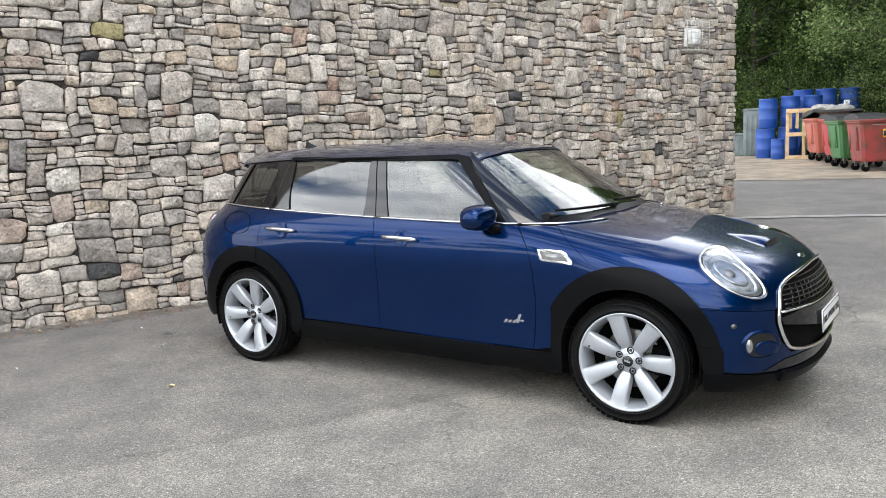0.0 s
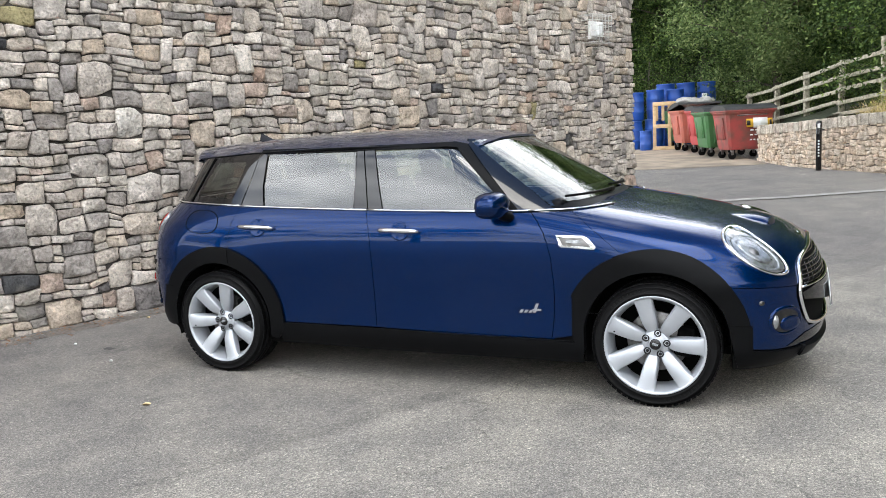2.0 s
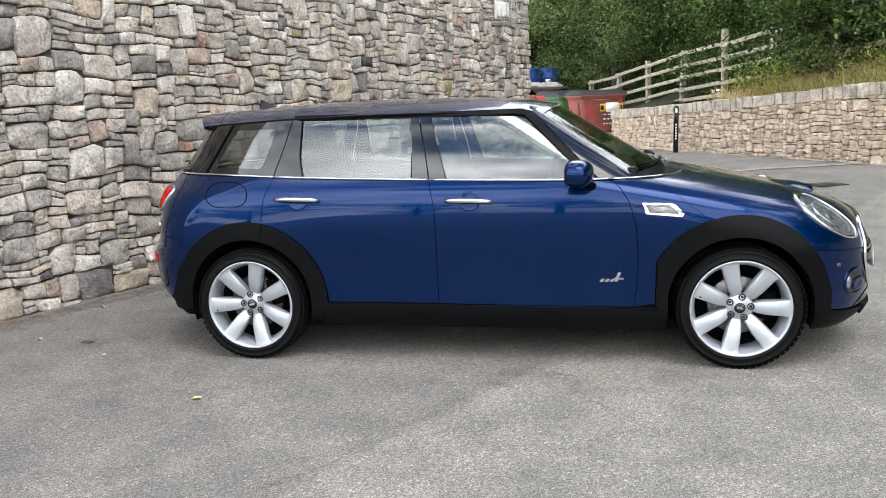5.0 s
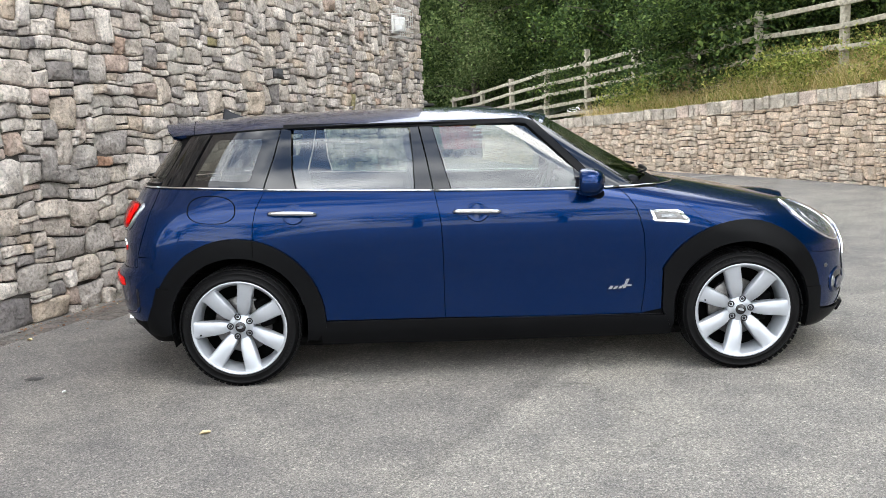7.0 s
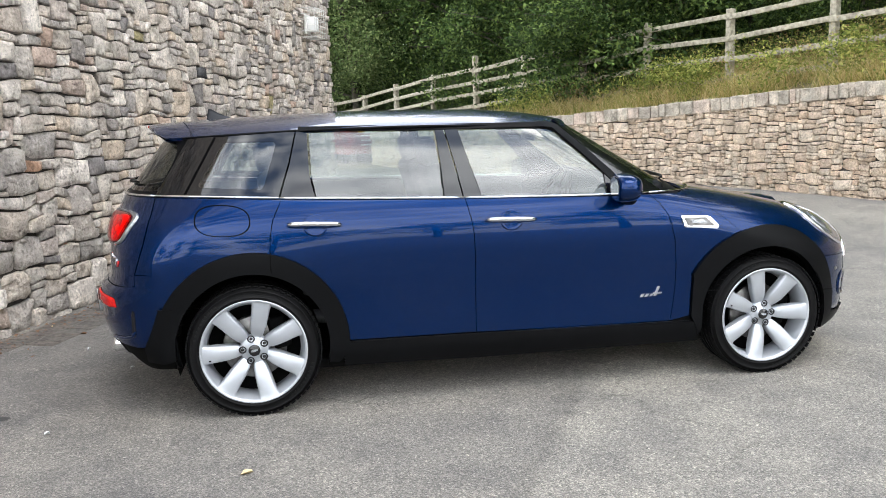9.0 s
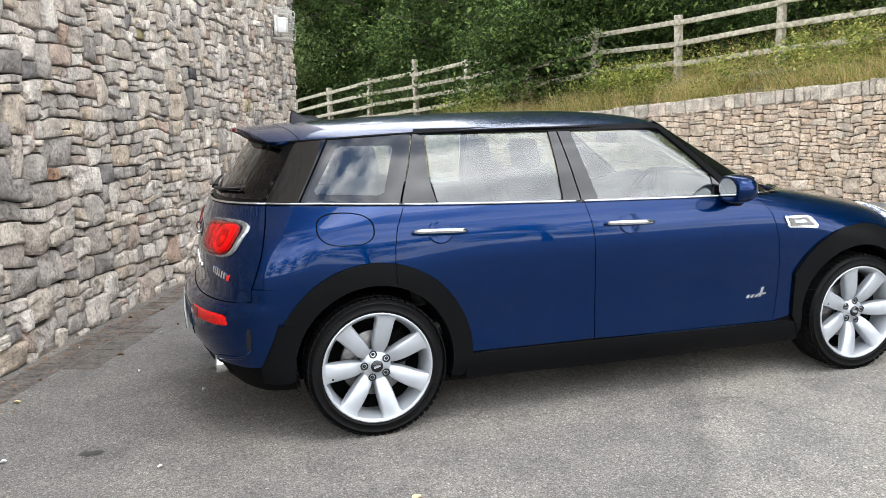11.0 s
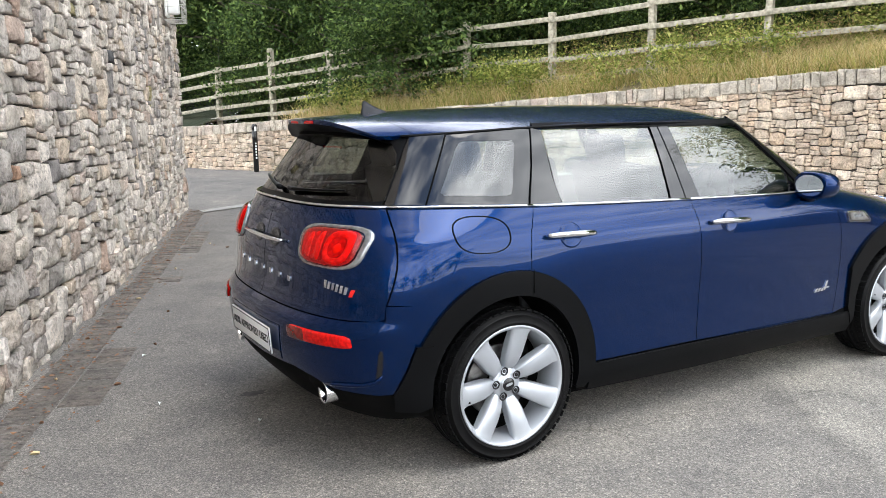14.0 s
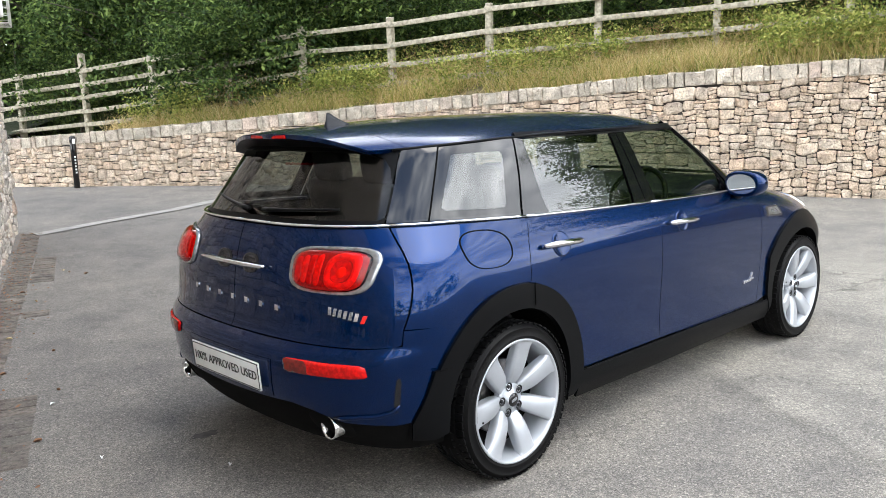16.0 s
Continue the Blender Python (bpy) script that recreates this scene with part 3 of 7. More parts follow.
hole = [("x", -0.285, 1.066), ("x", -0.212, 1.098), ("x", -0.222, 1.110), ("x", -0.105, 1.295), ("x", -0.085, 1.304), ("x", 0.140, 1.304), ("x", 0.150, 1.290), ("x", 0.085, 1.094), ("x", 0.062, 1.084), ("x", -0.212, 1.098)]
panel("quarter_frame", UPPER, quarter[:-1] + hole, GLOSS_BLACK, car, off=0.0, thick=0.0, mirror=True)
panel("d_pillar", UPPER, [("x", -0.292, 1.066), ("x", -0.142, 1.334), ("x", -0.21, 1.330), ("x", -0.268, 1.325), ("x", -0.30, 1.28), ("x", -0.345, 1.20), ("x", -0.389, 1.13), ("x", -0.430, 1.066)], GLOSS_BLACK, car, off=0.004, thick=0.03, mirror=True)
for s in (1, -1):
    seam_line = [UPPER.at(UPPER.qx(-0.2885 + 0.15 * i / 10, 1.066 + 0.268 * i / 10), 1.066 + 0.268 * i / 10, 0.0045)[0] for i in range(11)]
    part("pillar_seal", tube([(p.x, s * p.y, p.z) for p in seam_line], 0.0035, 6), DARK, car)
panel("rear_door_frame", UPPER, [("x", 0.160, 1.044), ("x", 0.322, 1.036), ("x", 0.302, 1.15), ("x", 0.302, 1.340), ("x", 0.252, 1.353), ("x", 0.213, 1.20)], GLOSS_BLACK, car, off=0.003, mirror=True)
panel("centre_pillar", UPPER, [("x", 0.957, 1.010), ("x", 1.048, 1.007), ("x", 1.020, 1.16), ("x", 0.975, 1.362), ("x", 0.935, 1.362), ("x", 0.952, 1.18)], GLOSS_BLACK, car, off=0.003, mirror=True)
panel("front_door_frame", UPPER, [("x", 1.055, 1.007), ("x", 1.145, 1.005), ("x", 1.095, 1.18), ("x", 1.048, 1.362), ("x", 0.983, 1.362), ("x", 1.028, 1.16)], GLOSS_BLACK, car, off=0.003, mirror=True)
panel("window_surround", UPPER, [("x", 0.26, 1.352), ("x", 0.93, 1.342), ("x", 1.50, 1.342), ("x", 1.56, 1.335), ("x", 1.70, 1.20), ("x", 1.82, 1.08), ("x", 1.905, 0.992), ("x", 1.965, 0.99), ("x", 1.86, 1.09), ("x", 1.74, 1.21), ("x", 1.60, 1.350), ("x", 1.54, 1.366), ("x", 0.93, 1.368), ("x", 0.26, 1.372)], TRIM_BLACK, car, off=0.007, mirror=True, inset=0.0)
panel("mirror_triangle", UPPER, [("x", 1.80, 0.995), ("x", 1.91, 0.990), ("x", 1.80, 1.10)], GLOSS_BLACK, car, off=0.002, mirror=True)
panel("windscreen_pillar", UPPER, [("x", 1.968, 0.985), ("x", 1.865, 1.09), ("x", 1.745, 1.21), ("x", 1.605, 1.350), ("x", 1.625, 1.372), ("f", -0.545, 1.378), ("f", -0.585, 1.30), ("f", -0.635, 1.20), ("f", -0.68, 1.10), ("f", -0.72, 1.02), ("f", -0.725, 0.975)], GLOSS_BLACK, car, off=0.006, mirror=True)
panel("windscreen", UPPER, [("f", 0, 1.385), ("f", -0.54, 1.372), ("f", -0.58, 1.30), ("f", -0.63, 1.20), ("f", -0.675, 1.10), ("f", -0.715, 1.01), ("f", 0, 1.01)], CLEAR, car, off=-0.002, thick=0.005, whole=True)
panel("cowl", UPPER, [("f", 0, 1.035), ("f", -0.60, 1.020), ("f", -0.725, 1.00), ("f", -0.725, 0.962), ("f", 0, 0.962)], TRIM_BLACK, car, off=0.006, whole=True)
panel("rear_window", UPPER, [("r", 0, 1.335), ("r", -0.45, 1.325), ("r", -0.512, 1.30), ("r", -0.547, 1.262), ("r", -0.592, 1.18), ("r", -0.637, 1.09), ("r", -0.60, 1.076), ("r", 0, 1.080)], TINT, car, off=0.0, thick=0.004, whole="r")
frame_out = [("r", 0, 1.365), ("r", -0.35, 1.352), ("r", -0.47, 1.340), ("x", -0.276, 1.322), ("x", -0.352, 1.20), ("x", -0.436, 1.066), ("r", 0, 1.062), ("r", 0, 1.082), ("r", -0.60, 1.078), ("r", -0.634, 1.092), ("r", -0.589, 1.18), ("r", -0.544, 1.262), ("r", -0.509, 1.298), ("r", -0.45, 1.323), ("r", 0, 1.333)]
panel("rear_window_frame", UPPER, frame_out, TRIM_BLACK, car, off=0.003, whole="r")
belt_pts = [("x", 2.40, 0.995), ("x", 2.235, 0.990), ("x", 2.03, 0.991), ("x", 1.60, 0.996), ("x", 1.055, 1.008), ("x", 0.60, 1.022), ("x", 0.16, 1.040), ("x", -0.20, 1.056), ("x", -0.430, 1.060)]
for s in (1, -1):
    for a, b in ((0, 2), (2, 4), (4, 6), (6, 8)):
        pts = open_line(LOWER, belt_pts[a: b + 1], 0.004)
        part("waist_strip", tube([(p.x, s * p.y, p.z) for p in pts], 0.0085, 8, flat=0.7), CHROME, car, "bright chrome waist strip")
tail_strip = open_line(LOWER, [("x", -0.430, 1.059), ("r", -0.55, 1.060), ("r", -0.2, 1.062), ("r", 0.0, 1.063)], 0.004)
for s in (1, -1):
    part("waist_strip", tube([(p.x, s * p.y, p.z) for p in tail_strip], 0.0085, 8, flat=0.7), CHROME, car)

# roof
def roof_place(x, v):
    y = v * ROOF_HALF(x)
    e = 0.004
    n = Vector((roof_at(x - e, y) - roof_at(x + e, y), roof_at(x, y - e) - roof_at(x, y + e), 2 * e)).normalized()
    return Vector((x, y, roof_at(x, y))), n
roof_line = [(-0.25, -1.0), (-0.32, -0.5), (-0.34, 0.0), (-0.32, 0.5), (-0.25, 1.0)] + [(-0.2 + 0.1 * i, 1.0) for i in range(18)] + [(1.60, 1.0), (1.66, 0.93), (1.70, 0.7), (1.725, 0.35), (1.73, 0.0), (1.725, -0.35), (1.70, -0.7), (1.66, -0.93), (1.60, -1.0)] + [(1.5 - 0.1 * i, -1.0) for i in range(18)]
sheet("roof", grid_cells(roof_line, 0.06, 0.08), roof_place, PAINT, car, 0.02, "", roof_line)
tip = [(-0.35, 1.0), (-0.39, 0.985), (-0.44, 0.84), (-0.48, 0.645), (-0.508, 0.44)]
spoiler_line = [(-0.254, -1.0), (-0.324, -0.5), (-0.344, 0.0), (-0.324, 0.5), (-0.254, 1.0)] + tip + [(-0.520, 0.22), (-0.525, 0.0), (-0.520, -0.22)] + [(x, -v) for x, v in reversed(tip)]
sheet("roof_spoiler", grid_cells(spoiler_line, 0.03, 0.06), roof_place, PAINT, car, 0.018, "", spoiler_line)
bm = bmesh.new()
rows = []
for k in (0.0, 0.4, 0.8, 1.0):
    row = []
    for i in range(-14, 15):
        y = 0.50 * i / 14
        back = float(np.interp(abs(y), [0.0, 0.2, 0.3, 0.4, 0.5], [-0.525, -0.508, -0.48, -0.44, -0.385]))
        x = back + 0.004 + 0.10 * (1 - k)
        row.append(bm.verts.new((x, y, roof_at(x, y) - 0.014 - 0.055 * (1 - k))))
    rows.append(row)
for a, b in zip(rows, rows[1:]):
    for i in range(28):
        bm.faces.new((a[i], a[i + 1], b[i + 1], b[i]))
part("spoiler_underside", bm, TRIM_BLACK, car)
for s in (1, -1):
    line = [Vector((x, s * ROOF_HALF(x) * 1.002, roof_at(x, ROOF_HALF(x)) - 0.006)) for x in np.linspace(-0.30, 1.6, 40)]
    part("roof_gutter", tube(line, 0.006, 8), TRIM_BLACK, car)

# wheels
def make_wheel():
    w = thing("wheel", "", "")
    tyre = lathe([(0.236, 0.088), (0.244, 0.100), (0.258, 0.104), (0.262, 0.1046), (0.2635, 0.1066), (0.2665, 0.1066), (0.268, 0.105), (0.282, 0.106), (0.2945, 0.1035), (0.2960, 0.1050), (0.2985, 0.1040), (0.300, 0.100), (0.311, 0.090), (0.3165, 0.078), (0.3185, 0.062), (0.3125, 0.060), (0.3125, 0.053), (0.319, 0.051), (0.3198, 0.024), (0.3130, 0.022), (0.3130, 0.012), (0.3198, 0.010), (0.3198, -0.010), (0.3130, -0.012), (0.3130, -0.022), (0.3198, -0.024), (0.319, -0.051), (0.3125, -0.053), (0.3125, -0.060), (0.3185, -0.062), (0.3165, -0.078), (0.311, -0.090), (0.300, -0.100), (0.282, -0.106), (0.258, -0.104), (0.236, -0.088)], 72)
    tyre = part("tyre", tyre, RUBBER, w, "low-profile black rubber tyre")
    bm = bmesh.new()
    for i in range(60):
        a = 2 * math.pi * i / 60
        for s in (1, -1):
            box((0.006, 0.036, 0.025), (0.3165 * math.cos(a), s * 0.0775, 0.3160 * math.sin(a)), (0, -math.degrees(a), 8 * s), bm=bm)
            box((0.003, 0.020, 0.025), (0.3195 * math.cos(a + 0.03), s * 0.037, 0.3195 * math.sin(a + 0.03)), (0, -math.degrees(a), 14 * s), bm=bm)
    part("tread", bm, RUBBER, tyre, smooth=False)["kind"] = "stuff"
    bm = bmesh.new()
    for i in range(10):
        for k, r in enumerate((0.2815, 0.2815)):
            a = radians(-150 + 4.2 * i + 180 * k)
            box((0.010, 0.0012, 0.013), (r * math.cos(a), 0.1058, r * math.sin(a)), (0, 90 - math.degrees(a), 0), bm=bm)
    part("sidewall_lettering", bm, material_marks, tyre, smooth=False)["kind"] = "stuff"
    rim = part("rim", lathe([(0.247, -0.085), (0.236, -0.075), (0.222, -0.04), (0.220, 0.02), (0.228, 0.075), (0.236, 0.090), (0.2385, 0.098), (0.246, 0.105), (0.2525, 0.106), (0.2545, 0.101), (0.250, 0.092), (0.240, 0.088)], 72), ALLOY, w, "silver seven-spoke alloy rim")
    for k in range(7):
        bm = bmesh.new()
        rows = []
        for r, half, face, deep in ((0.050, 0.020, 0.054, 0.030), (0.070, 0.027, 0.062, 0.034), (0.09, 0.033, 0.074, 0.042), (0.12, 0.038, 0.085, 0.046), (0.155, 0.041, 0.092, 0.046), (0.19, 0.043, 0.097, 0.042), (0.218, 0.045, 0.099, 0.034), (0.230, 0.050, 0.100, 0.028), (0.240, 0.060, 0.102, 0.020)):
            sec = []
            for c, d in ((-1.0, 1.0), (-0.97, 0.45), (-0.90, 0.14), (-0.70, 0.02), (0.0, 0.05), (0.70, 0.02), (0.90, 0.14), (0.97, 0.45), (1.0, 1.0)):
                sec.append(bm.verts.new((r, face - d * deep, c * half)))
            rows.append(sec)
        for a, b in zip(rows, rows[1:]):
            for i in range(8):
                bm.faces.new((a[i], a[i + 1], b[i + 1], b[i]))
        bmesh.ops.rotate(bm, verts=bm.verts, cent=(0, 0, 0), matrix=Matrix.Rotation(radians(90 + k * 360 / 7), 3, "Y"))
        bmesh.ops.recalc_face_normals(bm, faces=bm.faces)
        part("spoke", bm, ALLOY, rim)
    hub = part("hub", lathe([(0.001, 0.074), (0.030, 0.073), (0.034, 0.069), (0.036, 0.062), (0.055, 0.060), (0.064, 0.058), (0.070, 0.050), (0.074, 0.03)], 40), ALLOY, w)
    part("hub_cap", lathe([(0.001, 0.0785), (0.024, 0.078), (0.028, 0.075), (0.029, 0.070)], 32), GLOSS_BLACK, hub, "black centre cap")
    bm = bmesh.new()
    for i in range(-3, 4):
        box((0.003, 0.0014, 0.013 - 0.001 * abs(i)), (i * 0.0046, 0.0785, 0.0), bm=bm)
    part("cap_mark", bm, ALLOY, hub, smooth=False)
    for i in range(5):
        a = radians(i * 72 + 90)
        bm = lathe([(0.0185, 0.0640), (0.0165, 0.0655), (0.0150, 0.0640), (0.0150, 0.0615), (0.0115, 0.061)], 18)
        lathe([(0.001, 0.064), (0.0075, 0.064), (0.0085, 0.061), (0.0085, 0.05)], 6, bm)
        bmesh.ops.translate(bm, verts=bm.verts, vec=(0.056 * math.cos(a), 0, 0.056 * math.sin(a)))
        part("wheel_bolt", bm, BOLT, hub)
    part("brake_disc", lathe([(0.06, 0.0), (0.15, 0.0), (0.154, -0.004), (0.154, -0.02), (0.15, -0.024)], 48), STEEL, w)
    part("brake_caliper", box((0.09, 0.06, 0.16), (-0.13, -0.02, 0.03), (0, 0, 0), 0.02), DARK, w)
    part("wheel_back", lathe([(0.001, -0.05), (0.215, -0.05), (0.222, -0.02)], 40), DARK, w)
    part("tyre_valve", rod((0.221, 0.085, 0.02), (0.205, 0.100, 0.02), 0.004), TRIM_BLACK, rim)
    return w


BOLT = material("dark_bolt_metal", (0.02, 0.02, 0.022), 0.4, 0.7)
material_marks = material("faint_sidewall_print", (0.0045, 0.0045, 0.0045), 0.5, specular=0.15)
# each wheel hangs on the car as a part
def wheel_at(x, s, turn):
    w = make_wheel() if not WHEELS else copy_thing(WHEELS[0], Matrix())
    WHEELS.append(w)
    w.parent = car
    w.matrix_basis = Matrix.Translation((x, s * 0.785, 0.320)) @ Matrix.Rotation(math.pi if s < 0 else 0, 4, "Z") @ Matrix.Rotation(radians(turn), 4, "Y")
WHEELS = []
for x, s, turn in ((0.0, -1, 14.3), (2.67, -1, -12), (0.0, 1, 15), (2.67, 1, 40)):
    wheel_at(x, s, turn)

# ---- lamps, handles, badges and the rest of the car ----
def chart_disc(name, surf, kind, c, u, v, rows, mat, parent, power=2.0, n=40, side=1, label="", fan=True):
    """A lens or cover that follows the body: rings at (share of the outline, height over the body)."""
    bm = bmesh.new()
    rings = []

    def put(r, a, off):
        cs, sn = math.cos(a), math.sin(a)
        k = (abs(cs) ** power + abs(sn) ** power) ** (-1 / power) * r
        x, z = c[0] + k * (cs * u[0] + sn * v[0]), c[1] + k * (cs * u[1] + sn * v[1])
        q = surf.qx(x, z) if kind == "x" else surf.qy(x, z, kind == "r")
        p = surf.at(q, z, off)[0]
        return bm.verts.new((p.x, side * p.y, p.z))

    for r, off in rows:
        rings.append([put(r, 2 * math.pi * i / n, off) for i in range(n)])
    for a, b in zip(rings, rings[1:]):
        for i in range(n):
            bm.faces.new((a[i], a[(i + 1) % n], b[(i + 1) % n], b[i]))
    if fan:
        bm.faces.new(rings[0])
    bmesh.ops.recalc_face_normals(bm, faces=bm.faces)
    mid = rings[0][0].co - rings[-1][0].co
    f = bm.faces[len(bm.faces) // 2]
    f.normal_update()
    outward = Vector((f.calc_center_median().x - 1.3, f.calc_center_median().y, 0.0))
    if f.normal.dot(outward) < 0 and abs(f.normal.dot(outward.normalized())) > 0.2:
        bmesh.ops.reverse_faces(bm, faces=bm.faces)
    return part(name, bm, mat, parent, label)


for s in (1, -1):
    HC, HU, HV = (3.124, 0.760), (0.150, -0.101), (0.027, 0.043)
    lamp = chart_disc("headlight", LOWER, "x", HC, HU, HV, [(0.02, 0.002), (0.5, 0.002), (0.80, 0.003), (0.95, 0.004)], REFLECTOR, car, side=s, label="clear oval headlight with chrome ring")
    chart_disc("chrome_ring", LOWER, "x", HC, HU, HV, [(0.925, 0.004), (0.94, 0.010), (0.98, 0.0115), (1.02, 0.008), (1.035, 0.0005)], CHROME, lamp, side=s, fan=False)
    chart_disc("lamp_seal", LOWER, "x", HC, HU, HV, [(0.885, 0.005), (0.90, 0.0065), (0.915, 0.0065), (0.93, 0.005)], GLOSS_BLACK, lamp, side=s, fan=False)
    chart_disc("daylight_ring", LOWER, "x", HC, HU, HV, [(0.70, 0.003), (0.74, 0.0065), (0.84, 0.007), (0.885, 0.004)], REFLECTOR, lamp, side=s, fan=False)
    chart_disc("projector", LOWER, "x", (3.122, 0.768), (0.082, -0.055), (0.014, 0.023), [(0.02, 0.0035), (0.3, 0.004), (0.6, 0.006), (0.85, 0.008), (0.95, 0.008), (1.0, 0.003)], REFLECTOR, lamp, side=s)
    chart_disc("bulb", LOWER, "x", (3.122, 0.766), (0.024, -0.017), (0.006, 0.010), [(0.05, 0.011), (0.6, 0.010), (1.0, 0.005)], STEEL, lamp, side=s)
    chart_disc("lens", LOWER, "x", HC, HU, HV, [(0.02, 0.014), (0.3, 0.0138), (0.6, 0.013), (0.8, 0.012), (0.93, 0.0098)], LENS, lamp, side=s)
    # tail lamps
    tail = chart_disc("tail_lamp", LOWER, "r", (-0.532, 0.912), (0.152, 0.002), (0.004, 0.070), [(0.02, 0.003), (0.5, 0.003), (0.9, 0.004), (0.96, 0.006)], RED_DEEP, car, 3.6, side=s, label="red tail lamp in a chrome surround")
    chart_disc("chrome_surround", LOWER, "r", (-0.537, 0.912), (0.171, 0.002), (0.004, 0.080), [(0.87, 0.006), (0.91, 0.010), (0.965, 0.012), (1.0, 0.010), (1.012, 0.0)], REFLECTOR, tail, 3.6, side=s, fan=False)
    for i in range(4):
        chart_disc("lamp_segment", LOWER, "r", (-0.410 - 0.030 * i, 0.912), (0.0132, 0.0), (0.0, 0.054 - 0.002 * (3 - i) ** 1.5), [(0.05, 0.009), (0.7, 0.011), (0.92, 0.010), (1.0, 0.005)], RED if i % 2 else RED_PANEL, tail, 4.0, side=s)
    chart_disc("lamp_ring", LOWER, "r", (-0.592, 0.911), (0.064, 0.0), (0.0, 0.062), [(0.60, 0.006), (0.66, 0.014), (0.82, 0.016), (0.94, 0.012), (1.0, 0.005)], RED, tail, 2.8, side=s, fan=False)
    chart_disc("lamp_bowl", LOWER, "r", (-0.592, 0.911), (0.038, 0.0), (0.0, 0.038), [(0.05, 0.004), (0.6, 0.006), (1.0, 0.010)], RED_PANEL, tail, side=s)
    chart_disc("lamp_bulb", LOWER, "r", (-0.594, 0.909), (0.018, 0.0), (0.0, 0.019), [(0.05, 0.018), (0.6, 0.015), (1.0, 0.006)], AMBER, tail, side=s)
    chart_disc("red_glass", LOWER, "r", (-0.532, 0.912), (0.152, 0.002), (0.004, 0.070), [(0.02, 0.030), (0.4, 0.029), (0.75, 0.026), (0.92, 0.020), (1.0, 0.008)], RED_LENS, tail, 3.6, side=s)
    # fog reflector in the bumper
    refl = chart_disc("rear_reflector", LOWER, "r", (-0.567, 0.567), (0.160, 0.002), (0.004, 0.026), [(0.02, 0.010), (0.6, 0.010), (0.93, 0.008), (1.0, 0.001)], RED_PANEL, car, 7.0, side=s, label="red bumper reflector")
    chart_disc("reverse_lens", LOWER, "r", (-0.466, 0.567), (0.055, 0.0007), (0.004, 0.024), [(0.02, 0.0125), (0.85, 0.0125), (1.0, 0.009)], RED_DARK, refl, 7.0, side=s, label="dark red inner lens")
    # fuel flap and wing vents
    if s == 1:
        chart_disc("fuel_flap", LOWER, "x", (-0.112, 0.948), (0.128, -0.006), (0.0, 0.071), [(0.955, 0.0005), (0.958, 0.0018), (1.0, 0.0018), (1.003, 0.0005)], DARK, car, 2.5, n=64, side=s, fan=False, label="round fuel filler flap")
    vent = panel("side_vent", LOWER, [("x", 2.178, 0.872), ("x", 2.318, 0.868), ("x", 2.345, 0.857), ("x", 2.386, 0.815), ("x", 2.378, 0.800), ("x", 2.205, 0.812), ("x", 2.190, 0.825)], CHROME, car, off=0.008, thick=0.01, label="chrome wing vent badge") if s == 1 else None
    if vent:
        panel("vent_insert", LOWER, [("x", 2.196, 0.862), ("x", 2.318, 0.858), ("x", 2.364, 0.814), ("x", 2.212, 0.822)], STEEL, vent, off=0.0105, thick=0.002)
        panel("vent_mark", LOWER, [("x", 2.23, 0.850), ("x", 2.30, 0.848), ("x", 2.32, 0.832), ("x", 2.24, 0.833)], REFLECTOR, vent, off=0.0125, thick=0.001)
    # door handles
    for x0, z0 in ((0.313, 0.912), (1.276, 0.893)):
        grip = [LOWER.at(LOWER.qx(x0 + dx, z0 - 0.03 * dx), z0 - 0.03 * dx, off)[0] for dx, off in ((-0.122, 0.004), (-0.118, 0.018), (-0.10, 0.028), (-0.05, 0.034), (0.0, 0.036), (0.05, 0.034), (0.10, 0.028), (0.118, 0.018), (0.122, 0.004))]
        h = part("door_handle", tube([(p.x, s * p.y, p.z) for p in grip], [0.009, 0.013, 0.0155, 0.0165, 0.0165, 0.0165, 0.0155, 0.013, 0.009], 12, flat=0.8), CHROME, car, "chrome door handle")
        chart_disc("handle_cup", LOWER, "x", (x0 + 0.004, z0), (0.056, 0.0), (0.0, 0.050), [(0.02, 0.0012), (0.6, 0.0016), (0.9, 0.003), (1.0, 0.0045), (1.06, 0.0006)], PAINT, h, side=s)
    # door mirrors
    bm = bmesh.new()
    bmesh.ops.create_uvsphere(bm, u_segments=28, v_segments=18, radius=1.0)
    for vtx in bm.verts:
        x, y, z = vtx.co
        k = (abs(x) ** 2.6 + abs(y) ** 2.6 + abs(z) ** 2.6) ** (-1 / 2.6)
        x, y, z = x * k, y * k, z * k
        x = max(x, -0.55)
        vtx.co = (x * 0.085 * (1 - 0.18 * y * 0), y * 0.112, z * 0.070 * (1.0 + 0.06 * y))
    bmesh.ops.rotate(bm, verts=bm.verts, cent=(0, 0, 0), matrix=Matrix.Rotation(radians(-8), 3, "Z"))
    bmesh.ops.transform(bm, matrix=Matrix.Translation((1.848, -0.915, 1.034)), verts=bm.verts)
    if s == -1:
        bmesh.ops.scale(bm, vec=(1, -1, 1), verts=bm.verts)
        bmesh.ops.reverse_faces(bm, faces=bm.faces)
    mir = part("door_mirror", bm, PAINT, car, "blue rounded door mirror")
    bm = bmesh.new()
    bmesh.ops.create_circle(bm, cap_ends=True, segments=32, radius=1.0)
    bmesh.ops.transform(bm, matrix=Matrix.Translation((1.7985, s * -0.909, 1.034)) @ Matrix.Rotation(radians(s * -8), 4, "Z") @ Matrix.Rotation(radians(-90), 4, "Y") @ Matrix.Diagonal((0.053, 0.088, 1, 1)), verts=bm.verts)
    part("mirror_glass", bm, MIRROR, mir, "mirror glass")
